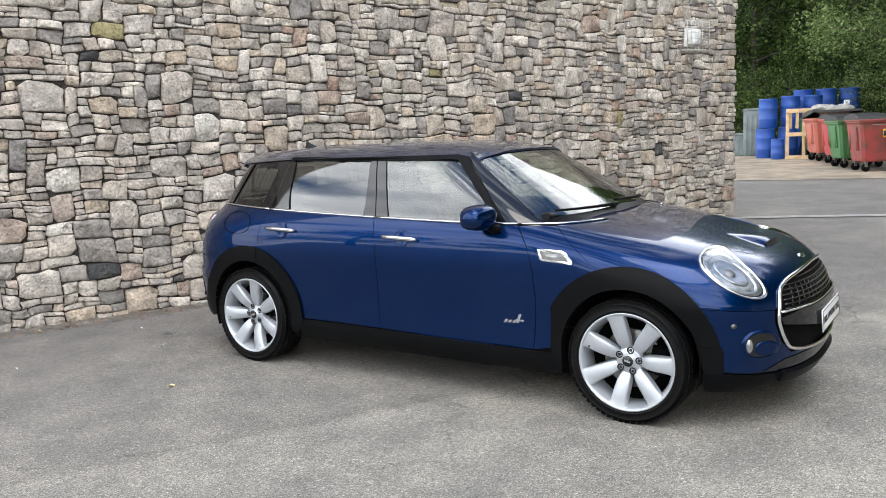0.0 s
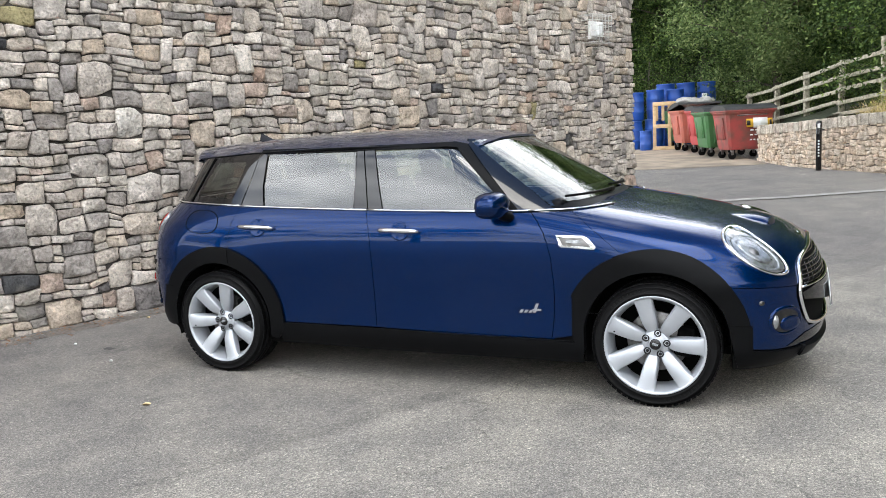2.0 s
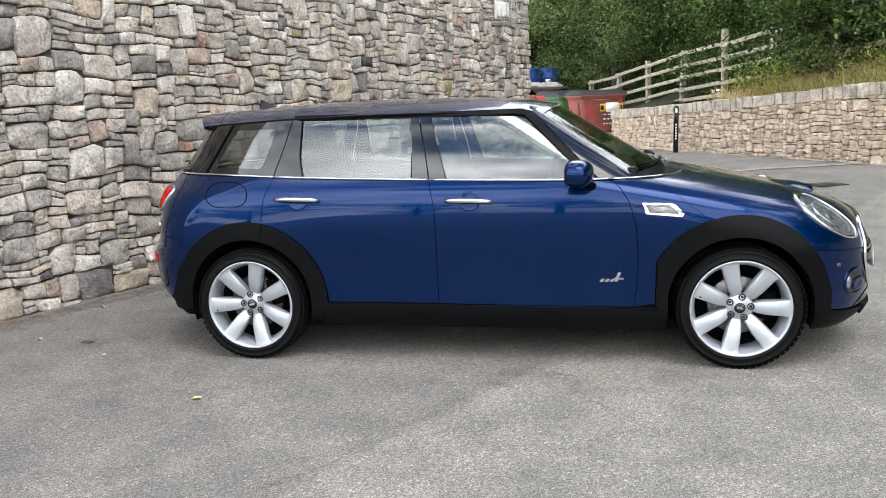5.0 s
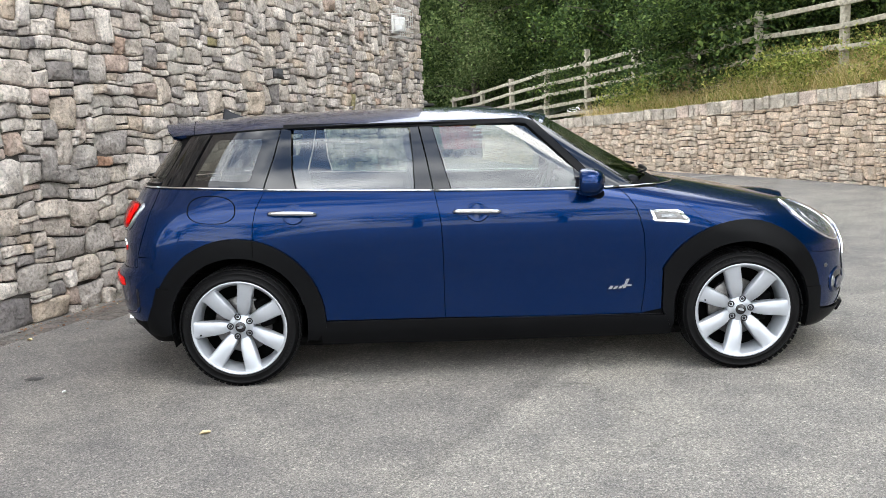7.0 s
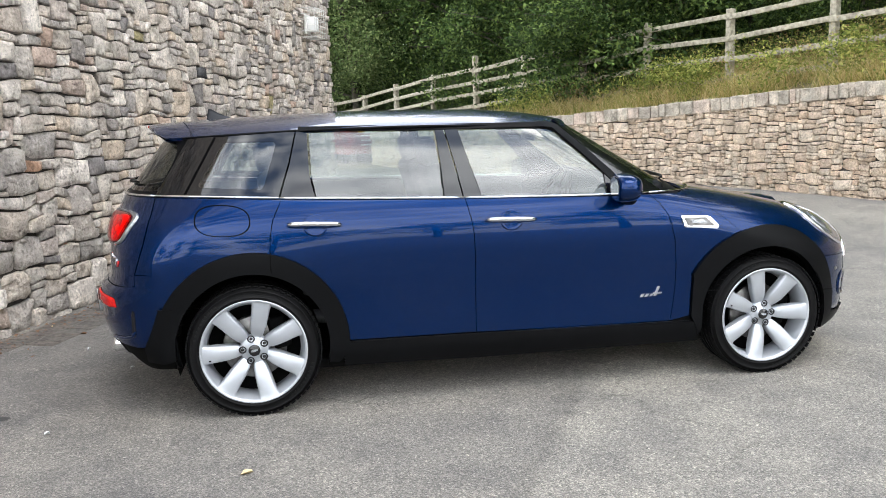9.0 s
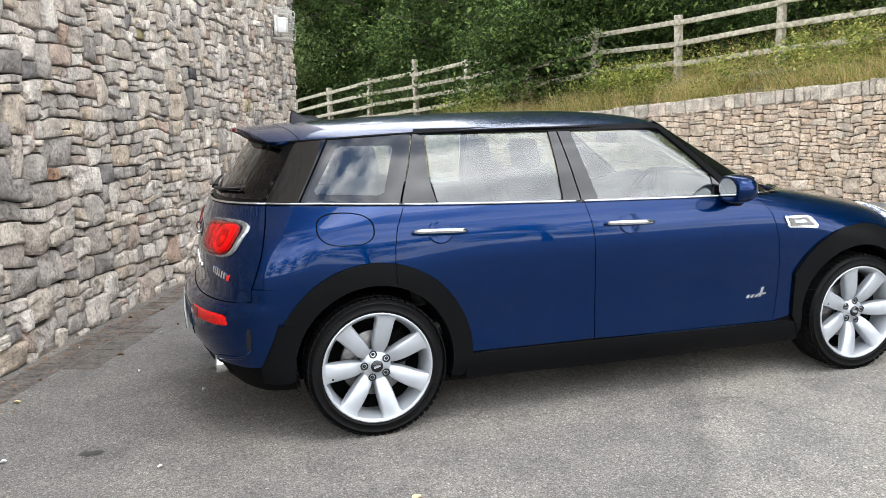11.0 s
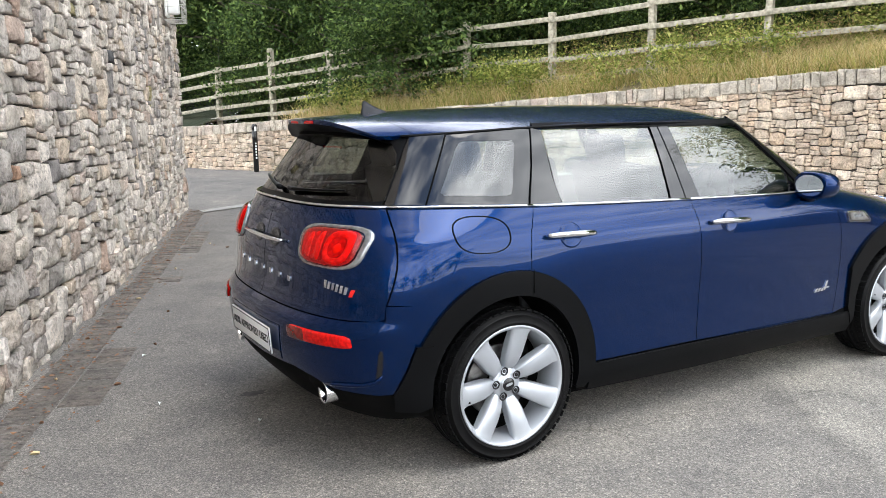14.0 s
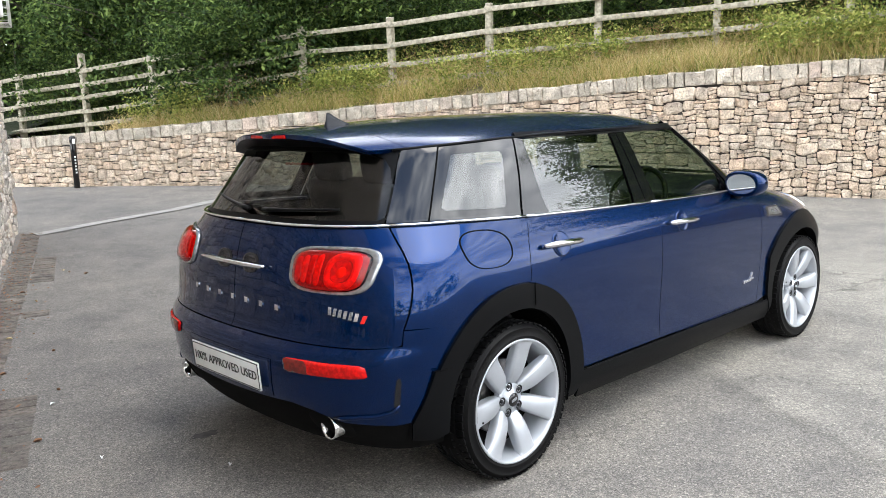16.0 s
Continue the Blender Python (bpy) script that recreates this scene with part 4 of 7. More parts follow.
    bm = tube([(1.905, s * -0.80, 0.957), (1.90, s * -0.835, 0.965), (1.875, s * -0.87, 0.985), (1.86, s * -0.90, 1.005)], [0.052, 0.048, 0.036, 0.034], 14, flat=0.62)
    part("mirror_arm", bm, TRIM_BLACK, mir)
    # exhaust
    bm = lathe([(0.040, 0.16), (0.044, 0.02), (0.046, 0.0), (0.043, -0.002), (0.038, 0.004), (0.036, 0.10)], 28)
    bmesh.ops.transform(bm, matrix=Matrix.Translation((-0.690, s * -0.552, 0.328)) @ Matrix.Rotation(radians(-90), 4, "Z"), verts=bm.verts)
    pipe = part("exhaust_pipe", bm, CHROME, car, "chrome exhaust tailpipe")
    bm = lathe([(0.001, 0.03), (0.0375, 0.03), (0.0375, 0.05)], 28)
    bmesh.ops.transform(bm, matrix=Matrix.Translation((-0.690, s * -0.552, 0.328)) @ Matrix.Rotation(radians(-90), 4, "Z"), verts=bm.verts)
    part("pipe_inside", bm, DARK, pipe)
    chart_disc("exhaust_cutout", LOWER, "r", (-0.548, 0.330), (0.085, 0.0), (0.0, 0.065), [(0.02, -0.006), (0.8, -0.006), (1.0, -0.012)], DARK, car, 3.0, side=s)
    # lower air outlets of the rear bumper: a black patch paints the recess's shadow
    chart_disc("bumper_outlet", LOWER, "x", (-0.552, 0.470), (0.007, 0.0), (0.002, 0.052), [(0.02, 0.002), (0.7, 0.002), (1.0, 0.004), (1.3, 0.001)], GLOSS_BLACK, car, 3.0, side=s)
    lip = open_line(LOWER, [("x", -0.545, 0.435), ("x", -0.562, 0.408), ("x", -0.60, 0.394), ("r", -0.66, 0.386), ("r", -0.585, 0.376)], 0.002)
    part("outlet_lip", tube([(p.x, s * p.y, p.z) for p in lip], [0.003] + [0.009] * (len(lip) - 2) + [0.003], 10), PAINT, car)
    # front fog lamp in its round duct; the black disc paints the uncut recess dark
    fog = chart_disc("fog_lamp", LOWER, "x", (3.268, 0.425), (0.066, 0.0), (0.0, 0.066), [(0.02, 0.002), (0.72, 0.002), (0.88, 0.003)], GLOSS_BLACK, car, 2.2, side=s, label="round front fog lamp")
    chart_disc("fog_surround", LOWER, "x", (3.268, 0.425), (0.066, 0.0), (0.0, 0.066), [(0.86, 0.002), (0.92, 0.008), (1.0, 0.009), (1.12, 0.0008)], PAINT, fog, 2.2, side=s, fan=False)
    chart_disc("fog_duct", LOWER, "x", (3.288, 0.408), (0.042, 0.004), (-0.004, 0.036), [(0.02, 0.004), (0.6, 0.006), (0.9, 0.009), (1.0, 0.003)], PAINT, fog, 2.4, side=s)
    chart_disc("fog_lens", LOWER, "x", (3.226, 0.425), (0.013, 0.0), (0.0, 0.034), [(0.05, 0.012), (0.6, 0.011), (1.0, 0.004)], REFLECTOR, fog, side=s)
    chart_disc("parking_sensor", LOWER, "x", (3.165, 0.525), (0.013, 0.0), (0.0, 0.012), [(0.05, 0.004), (0.8, 0.003), (1.0, 0.0)], STEEL, car, side=s, n=14)

# tail door furniture
bar = [Vector((LOWER.rear(0.9) - d, y, 0.903)) for y, d in ((0.245, 0.006), (0.235, 0.018), (0.12, 0.028), (0.0, 0.03), (-0.12, 0.028), (-0.215, 0.018), (-0.225, 0.006))]
grip = part("tail_handle", tube(bar, [0.008, 0.011, 0.013, 0.013, 0.013, 0.011, 0.008], 12, flat=0.75), CHROME, car, "chrome tail door handle bar")
for y in (0.095, -0.105):
    chart_disc("handle_cup", LOWER, "r", (y, 0.905), (0.055, 0.0), (0.0, 0.036), [(0.02, 0.0015), (0.8, 0.002), (1.0, 0.004), (1.08, 0.0005)], GLOSS_BLACK, grip, 2.4)


def badge_bar(name, surf, kind, a, z, w, h, mat, parent, tilt=0.0, off=0.004):
    line = [(a - w / 2 - tilt, z - h / 2), (a + w / 2 - tilt, z - h / 2), (a + w / 2 + tilt, z + h / 2), (a - w / 2 + tilt, z + h / 2)]
    return panel(name, surf, [(kind, p, q) for p, q in line], mat, parent, off=off, thick=0.004)


script = tagged(badge_bar("tail_badge", LOWER, "r", 0.325, 0.762, 0.020, 0.022, CHROME, car))
for i in range(1, 7):
    badge_bar("badge_bar", LOWER, "r", 0.325 - 0.104 * i, 0.762 - 0.0012 * i, 0.021, 0.022, CHROME, script)
model = badge_bar("model_badge", LOWER, "r", -0.575, 0.774, 0.014, 0.030, CHROME, car)
for i in range(1, 6):
    badge_bar("badge_bar", LOWER, "r", -0.575 - 0.0205 * i, 0.774 - 0.0032 * i, 0.013, 0.029, CHROME, model, tilt=-0.003)
badge_bar("red_bar", LOWER, "r", -0.702, 0.750, 0.014, 0.028, RED, model, tilt=-0.005)
drive = badge_bar("door_badge", LOWER, "x", 2.055, 0.484, 0.016, 0.050, CHROME, car, tilt=0.010)
badge_bar("badge_bar", LOWER, "x", 2.060, 0.474, 0.050, 0.009, CHROME, drive)
for i in range(3):
    badge_bar("badge_bar", LOWER, "x", 1.975 + 0.026 * i, 0.465, 0.017, 0.018 - 0.002 * i, CHROME, drive, tilt=0.006)


def plate(name, x, y, z, turn, tip, label):
    p = thing(name, "", "")
    p.parent = car
    p.matrix_basis = Matrix.Translation((x, y, z)) @ Matrix.Rotation(radians(turn), 4, "Z") @ Matrix.Rotation(radians(tip), 4, "X")
    part("board", box((0.52, 0.008, 0.114), bevel=0.006), WHITE, p, label)
    bm = box((0.512, 0.003, 0.003), (0, -0.0045, 0.051))
    box((0.512, 0.003, 0.003), (0, -0.0045, -0.051), bm=bm)
    box((0.003, 0.003, 0.102), (-0.2545, -0.0045, 0), bm=bm)
    box((0.003, 0.003, 0.102), (0.2545, -0.0045, 0), bm=bm)
    part("border", bm, LETTER, p, smooth=False)
    cu = bpy.data.curves.new("lettering", "FONT")
    cu.body, cu.size, cu.align_x, cu.align_y, cu.extrude = "100% APPROVED USED", 0.058, "CENTER", "CENTER", 0.0008
    tmp = bpy.data.objects.new("lettering", cu)
    scene.collection.objects.link(tmp)
    bpy.context.view_layer.update()
    me = bpy.data.meshes.new_from_object(tmp.evaluated_get(bpy.context.evaluated_depsgraph_get()))
    bpy.data.objects.remove(tmp)
    me.materials.clear()
    wide = max(v.co.x for v in me.vertices) - min(v.co.x for v in me.vertices)
    me.transform(Matrix.Translation((0, -0.0055, 0)) @ Matrix.Rotation(radians(90), 4, "X") @ Matrix.Diagonal((0.475 / wide, 0.86, 1, 1)))
    part("lettering", me, LETTER, p, "black printed words")
    return p


plate("rear_plate", -0.809, -0.035, 0.498, -90, 4, "white board with black words")
plate("front_plate", 3.478, 0.0, 0.475, 90, -4, "white board with black words")
panel("plate_recess", LOWER, [("r", 0.27, 0.572), ("r", -0.335, 0.572), ("r", -0.325, 0.425), ("r", 0.26, 0.425)], PAINT, car, off=0.003, thick=0.006)

# fin, wipers, nose
FIN_GREY = material("dark_grey_paint", (0.012, 0.0125, 0.016), 0.5, specular=0.3, vary=0.05)
bm = bmesh.new()
rows = []
for x, h, w in ((-0.225, 0.020, 0.014), (-0.216, 0.062, 0.008), (-0.20, 0.060, 0.010), (-0.17, 0.040, 0.014), (-0.13, 0.020, 0.016), (-0.09, 0.004, 0.010)):
    zr = roof_at(x, 0) - 0.004
    rows.append([bm.verts.new((x, -w, zr)), bm.verts.new((x, -w * 0.45, zr + h * 0.6)), bm.verts.new((x, 0, zr + h)), bm.verts.new((x, w * 0.45, zr + h * 0.6)), bm.verts.new((x, w, zr))])
for a, b in zip(rows, rows[1:]):
    for i in range(4):
        bm.faces.new((a[i], a[i + 1], b[i + 1], b[i]))
bm.faces.new(rows[0])
bm.faces.new(rows[-1])
bmesh.ops.recalc_face_normals(bm, faces=bm.faces)
part("aerial_fin", bm, FIN_GREY, car, "small shark fin aerial")
part("high_brake_lamp", box((0.012, 0.25, 0.014), (-0.516, 0.0, ROOF_LINE(-0.52) - 0.012), bevel=0.003), RED_PANEL, car, "slim red brake lamp")
for y0, y1, z0, z1 in ((-0.10, -0.47, 1.098, 1.112), (0.02, 0.33, 1.095, 1.135)):
    arm = [UPPER.at(UPPER.qy(y0 + (y1 - y0) * i / 8, z0 + (z1 - z0) * i / 8, True), z0 + (z1 - z0) * i / 8, 0.016)[0] for i in range(9)]
    part("rear_wiper", tube(arm, [0.017, 0.016, 0.013, 0.011, 0.010, 0.009, 0.009, 0.008, 0.006], 8, flat=0.6), TRIM_BLACK, car)
for y0, y1, z0, z1 in ((-0.10, -0.62, 1.03, 1.035), (0.42, -0.06, 1.035, 1.05)):
    arm = [UPPER.at(UPPER.qy(y0 + (y1 - y0) * i / 8, z0 + (z1 - z0) * i / 8), z0 + (z1 - z0) * i / 8, 0.022)[0] for i in range(9)]
    part("front_wiper", tube(arm, [0.014, 0.012, 0.010, 0.009, 0.008, 0.008, 0.007, 0.007, 0.006], 8), TRIM_BLACK, car)
hexagon = [("f", -0.535, 0.675), ("f", -0.40, 0.722), ("f", -0.2, 0.736), ("f", 0.0, 0.74), ("f", 0.0, 0.352), ("f", -0.48, 0.372), ("f", -0.548, 0.44), ("f", -0.585, 0.54), ("f", -0.570, 0.62)]
grille = panel("grille", LOWER, hexagon, GLOSS_BLACK, car, off=-0.018, thick=0, whole=True, label="black grille in a chrome frame")
for z in np.arange(0.585, 0.73, 0.022):
    wide = 0.53 if z < 0.68 else 0.53 - (z - 0.68) * 4.0
    part("grille_bar", tube(open_line(LOWER, [("f", -wide, z), ("f", 0.0, z), ("f", wide, z)], -0.008), 0.0045, 6), GLOSS_BLACK, grille)
for y in np.arange(-0.48, 0.49, 0.06):
    part("grille_bar", tube(open_line(LOWER, [("f", y, 0.575), ("f", y * 0.9, 0.70)], -0.010), 0.004, 6), GLOSS_BLACK, grille)
rim = [("f", 0.0, 0.743), ("f", -0.2, 0.738), ("f", -0.40, 0.724), ("f", -0.52, 0.695), ("f", -0.565, 0.64), ("f", -0.592, 0.54), ("f", -0.560, 0.44), ("f", -0.50, 0.368), ("f", 0.0, 0.350)]
for _ in range(3):
    cut = [rim[0]]
    for (k, a0, z0), (_k, a1, z1) in zip(rim, rim[1:]):
        cut += [(k, 0.75 * a0 + 0.25 * a1, 0.75 * z0 + 0.25 * z1), (k, 0.25 * a0 + 0.75 * a1, 0.25 * z0 + 0.75 * z1)]
    rim = cut + [rim[-1]]
for s in (1, -1):
    part("grille_frame", tube([(p.x, s * p.y, p.z) for p in open_line(LOWER, rim, 0.004)], 0.0105, 10), CHROME, grille, "chrome grille frame")
panel("bumper_bar", LOWER, [("f", 0, 0.575), ("f", -0.45, 0.570), ("f", -0.575, 0.55), ("f", -0.565, 0.515), ("f", 0, 0.42)], GLOSS_BLACK, car, off=0.012, whole=True)
part("grille_strip", tube(open_line(LOWER, [("f", -0.57, 0.575), ("f", 0.0, 0.582), ("f", 0.57, 0.575)], 0.006), 0.006, 8), CHROME, car)
panel("intake", LOWER, [("f", -0.645, 0.288), ("f", -0.59, 0.315), ("f", -0.53, 0.338), ("f", -0.40, 0.345), ("f", 0.0, 0.345), ("f", 0.0, 0.288)], GLOSS_BLACK, car, off=0.004, thick=0.004, whole=True)
chart_disc("nose_badge", LOWER, "f", (0.0, 0.775), (0.055, 0.0), (0.0, 0.010), [(0.05, 0.007), (0.7, 0.006), (1.0, 0.001)], CHROME, car, label="winged chrome nose badge")
bm = bmesh.new()
rows = []
for x, h in ((3.165, 0.020), (3.14, 0.027), (3.08, 0.022), (3.0, 0.010), (2.92, -0.004)):
    row = []
    for i in range(-8, 9):
        y = 0.15 * i / 8
        zz = 0.70
        for _ in range(60):
            if abs(LOWER.raw(LOWER.qy(-abs(y), zz), zz)[0]) > x:
                zz += 0.006
        row.append(bm.verts.new((x + 0.02 * (1 - (i / 8) ** 2), y, zz - 0.004 + h * (1 - (i / 8) ** 4))))
    rows.append(row)
for a, b in zip(rows, rows[1:]):
    for i in range(16):
        bm.faces.new((a[i], a[i + 1], b[i + 1], b[i]))
bmesh.ops.recalc_face_normals(bm, faces=bm.faces)
scoop = part("bonnet_scoop", bm, PAINT, car)
mouth = bmesh.new()
line = [v for v in rows and [(3.168 + 0.02 * (1 - (i / 8) ** 2), 0.14 * i / 8) for i in range(-8, 9)]]
top = [mouth.verts.new((x, y, 0.846 + 0.018 * (1 - (y / 0.15) ** 4))) for x, y in line]
low = [mouth.verts.new((x + 0.012, y, 0.832)) for x, y in line]
for i in range(16):
    mouth.faces.new((top[i], top[i + 1], low[i + 1], low[i]))
bmesh.ops.recalc_face_normals(mouth, faces=mouth.faces)
part("scoop_mouth", mouth, LETTER, scoop)

# ---- inside the car ----
part("cabin_floor", box((2.5, 1.40, 0.05), (1.05, 0, 0.42)), FABRIC, car)
part("load_floor", box((0.75, 1.15, 0.05), (-0.15, 0, 0.74), bevel=0.01), FABRIC, car)
bm = box((0.42, 1.40, 0.16), (1.98, 0, 0.93), (0, -12, 0), 0.05, segments=3)
part("dashboard", bm, TRIM_BLACK, car)
for y in (0.0,):
    part("dash_screen", lathe([(0.001, 0.0), (0.11, 0.0), (0.115, 0.012), (0.10, 0.02)], 32, axis="x"), TRIM_BLACK, car).matrix_basis = Matrix.Translation((1.80, 0, 0.90)) @ Matrix.Rotation(radians(-75), 4, "Y")
bm = bmesh.new()
ring = [(0.175 * math.cos(2 * math.pi * i / 32), 0.175 * math.sin(2 * math.pi * i / 32), 0) for i in range(33)]
tube(ring, 0.016, 10, bm)
for a in (20, 160, 270):
    tube([(0, 0, -0.02), (0.17 * math.cos(radians(a)), 0.17 * math.sin(radians(a)), 0)], 0.018, 8, bm, flat=0.5)
lathe([(0.001, 0.0), (0.055, -0.005), (0.06, -0.03)], 20, bm, axis="z")
w = part("steering_wheel", bm, TRIM_BLACK, car)
w.matrix_basis = Matrix.Translation((1.66, -0.36, 0.95)) @ Matrix.Rotation(radians(-64), 4, "Y") @ Matrix.Rotation(radians(90), 4, "Z")


def seat(x, y, wide, name="front_seat"):
    st = part(name, box((0.50, wide, 0.14), (x + 0.05, y, 0.60), (0, -8, 0), 0.05, segments=3), FABRIC, car)
    part("backrest", box((0.13, wide * 0.96, 0.62), (x - 0.24, y, 0.86), (0, -16, 0), 0.055, segments=3), FABRIC, st)
    for yy in ((y,) if wide < 0.8 else (y - 0.38, y, y + 0.38)):
        part("headrest", box((0.09, 0.24, 0.16), (x - 0.34, yy, 1.225), (0, -10, 0), 0.045, segments=3), FABRIC, st)
        bm = rod((x - 0.325, yy - 0.06, 1.08), (x - 0.335, yy - 0.06, 1.2), 0.006)
        rod((x - 0.325, yy + 0.06, 1.08), (x - 0.335, yy + 0.06, 1.2), 0.006, bm=bm)
        part("headrest_post", bm, STEEL, st)


seat(1.28, -0.36, 0.50)
seat(1.28, 0.36, 0.50)
seat(0.42, 0.0, 1.22, "rear_bench")
roof_in = [(-0.36, -0.86), (-0.40, 0.0), (-0.36, 0.86), (1.50, 0.86), (1.64, 0.0), (1.50, -0.86)]
sheet("roof_lining", grid_cells(roof_in, 0.12, 0.15), lambda x, v: (Vector((x, v * ROOF_HALF(x), roof_at(x, v * ROOF_HALF(x)) - 0.035)), Vector((0, 0, -1))), LINING, car, 0)
for s in (1, -1):
    panel("door_card", LOWER, [("x", 2.0, 0.97), ("x", 1.0, 0.99), ("x", -0.45, 1.03), ("x", -0.45, 0.75), ("x", 2.0, 0.45)], TRIM_BLACK, car, off=-0.07, thick=0) if s == 1 else None
part("interior_mirror", box((0.03, 0.22, 0.06), (1.62, 0, 1.285), (0, 12, 0), 0.012), TRIM_BLACK, car)

# ---- materials of the place ----
def stone_material(name, per, tones, rough=0.88, mottle=0.34, grain=42.0, bump=0.8):
    """Stone whose tone differs from piece to piece. per: 'object' or 'island'."""
    m = bpy.data.materials.new(name)
    m.use_nodes = True
    n, l = m.node_tree.nodes, m.node_tree.links
    p = n["Principled BSDF"]
    p.inputs["Roughness"].default_value, p.inputs["Specular IOR Level"].default_value = rough, 0.25
    tc = n.new("ShaderNodeTexCoord")
    pick = n.new("ShaderNodeObjectInfo").outputs["Random"] if per == "object" else n.new("ShaderNodeNewGeometry").outputs["Random Per Island"]
    ramp = n.new("ShaderNodeValToRGB")
    ramp.color_ramp.interpolation = "LINEAR"
    while len(ramp.color_ramp.elements) < len(tones):
        ramp.color_ramp.elements.new(0.5)
    for e, (k, c) in zip(ramp.color_ramp.elements, [(i / (len(tones) - 1), c) for i, c in enumerate(tones)]):
        e.position, e.color = k, (*c, 1)
    l.new(pick, ramp.inputs["Fac"])
    geo = n.new("ShaderNodeNewGeometry")
    big, fine, spots = n.new("ShaderNodeTexNoise"), n.new("ShaderNodeTexNoise"), n.new("ShaderNodeTexNoise")
    big.inputs["Scale"].default_value, big.inputs["Detail"].default_value = 7.0, 7.0
    fine.inputs["Scale"].default_value, fine.inputs["Detail"].default_value, fine.inputs["Roughness"].default_value = grain, 8.0, 0.65
    spots.inputs["Scale"].default_value, spots.inputs["Detail"].default_value = 2.1, 5.0
    for t in (big, fine, spots):
        l.new(geo.outputs["Position"], t.inputs["Vector"])
    mr = n.new("ShaderNodeMapRange")
    mr.inputs["From Min"].default_value, mr.inputs["From Max"].default_value = 0.3, 0.7
    mr.inputs["To Min"].default_value, mr.inputs["To Max"].default_value = 1 - mottle, 1 + mottle
    l.new(big.outputs["Fac"], mr.inputs["Value"])
    mr2 = n.new("ShaderNodeMapRange")
    mr2.inputs["From Min"].default_value, mr2.inputs["From Max"].default_value = 0.32, 0.68
    mr2.inputs["To Min"].default_value, mr2.inputs["To Max"].default_value = 0.70, 1.31
    l.new(fine.outputs["Fac"], mr2.inputs["Value"])
    mul = n.new("ShaderNodeMath")
    mul.operation = "MULTIPLY"
    l.new(mr.outputs["Result"], mul.inputs[0])
    l.new(mr2.outputs["Result"], mul.inputs[1])
    tint = n.new("ShaderNodeMix")
    tint.data_type, tint.blend_type = "RGBA", "MULTIPLY"
    tint.inputs[0].default_value = 1.0
    l.new(ramp.outputs["Color"], tint.inputs[6])
    l.new(mul.outputs["Value"], tint.inputs[7])
    lichen = n.new("ShaderNodeMix")
    lichen.data_type = "RGBA"
    lr = n.new("ShaderNodeMapRange")
    lr.inputs["From Min"].default_value, lr.inputs["From Max"].default_value = 0.60, 0.70
    lr.inputs["To Max"].default_value = 0.45
    l.new(spots.outputs["Fac"], lr.inputs["Value"])
    l.new(lr.outputs["Result"], lichen.inputs[0])
    l.new(tint.outputs[2], lichen.inputs[6])
    lichen.inputs[7].default_value = (0.40, 0.375, 0.32, 1)
    pits, worn = n.new("ShaderNodeTexNoise"), n.new("ShaderNodeMix")
    pits.inputs["Scale"].default_value, pits.inputs["Detail"].default_value, pits.inputs["Roughness"].default_value = 21.0, 9.0, 0.7
    l.new(geo.outputs["Position"], pits.inputs["Vector"])
    pr = n.new("ShaderNodeMapRange")
    pr.inputs["From Min"].default_value, pr.inputs["From Max"].default_value = 0.36, 0.46
    pr.inputs["To Min"].default_value, pr.inputs["To Max"].default_value = 0.76, 1.02
    l.new(pits.outputs["Fac"], pr.inputs["Value"])
    worn.data_type, worn.blend_type = "RGBA", "MULTIPLY"
    worn.inputs[0].default_value = 1.0
    l.new(lichen.outputs[2], worn.inputs[6])
    l.new(pr.outputs["Result"], worn.inputs[7])
    l.new(worn.outputs[2], p.inputs["Base Color"])
    chip = n.new("ShaderNodeTexNoise")
    chip.inputs["Scale"].default_value, chip.inputs["Detail"].default_value, chip.inputs["Roughness"].default_value = 14.0, 7.0, 0.66
    l.new(geo.outputs["Position"], chip.inputs["Vector"])
    b1, b2 = n.new("ShaderNodeBump"), n.new("ShaderNodeBump")
    b1.inputs["Strength"].default_value, b1.inputs["Distance"].default_value = 1.0, 0.045
    b2.inputs["Strength"].default_value, b2.inputs["Distance"].default_value = bump, 0.009
    l.new(chip.outputs["Fac"], b1.inputs["Height"])
    l.new(fine.outputs["Fac"], b2.inputs["Height"])
    l.new(b1.outputs["Normal"], b2.inputs["Normal"])
    l.new(b2.outputs["Normal"], p.inputs["Normal"])
    return m


LIME = [(1.20 * c[0], 1.17 * c[1], 1.16 * c[2]) for c in [(0.31, 0.285, 0.26), (0.45, 0.415, 0.37), (0.21, 0.195, 0.185), (0.41, 0.365, 0.315), (0.53, 0.495, 0.45), (0.33, 0.29, 0.25), (0.45, 0.415, 0.375), (0.17, 0.16, 0.157), (0.43, 0.395, 0.35), (0.40, 0.335, 0.265), (0.49, 0.455, 0.415), (0.38, 0.35, 0.32), (0.33, 0.245, 0.195)]]
FIELD = [(1.04 * c[0], 0.98 * c[1], 0.955 * c[2]) for c in [(0.52, 0.45, 0.355), (0.46, 0.385, 0.305), (0.62, 0.55, 0.45), (0.50, 0.41, 0.31), (0.58, 0.52, 0.43), (0.42, 0.37, 0.30), (0.55, 0.44, 0.33), (0.53, 0.475, 0.39)]]
STONE_ONE, STONE_MANY = stone_material("limestone", "object", LIME), stone_material("limestone_rest", "island", LIME)
FIELD_ONE, FIELD_MANY = stone_material("field_stone", "object", FIELD), stone_material("field_stone_rest", "island", FIELD)
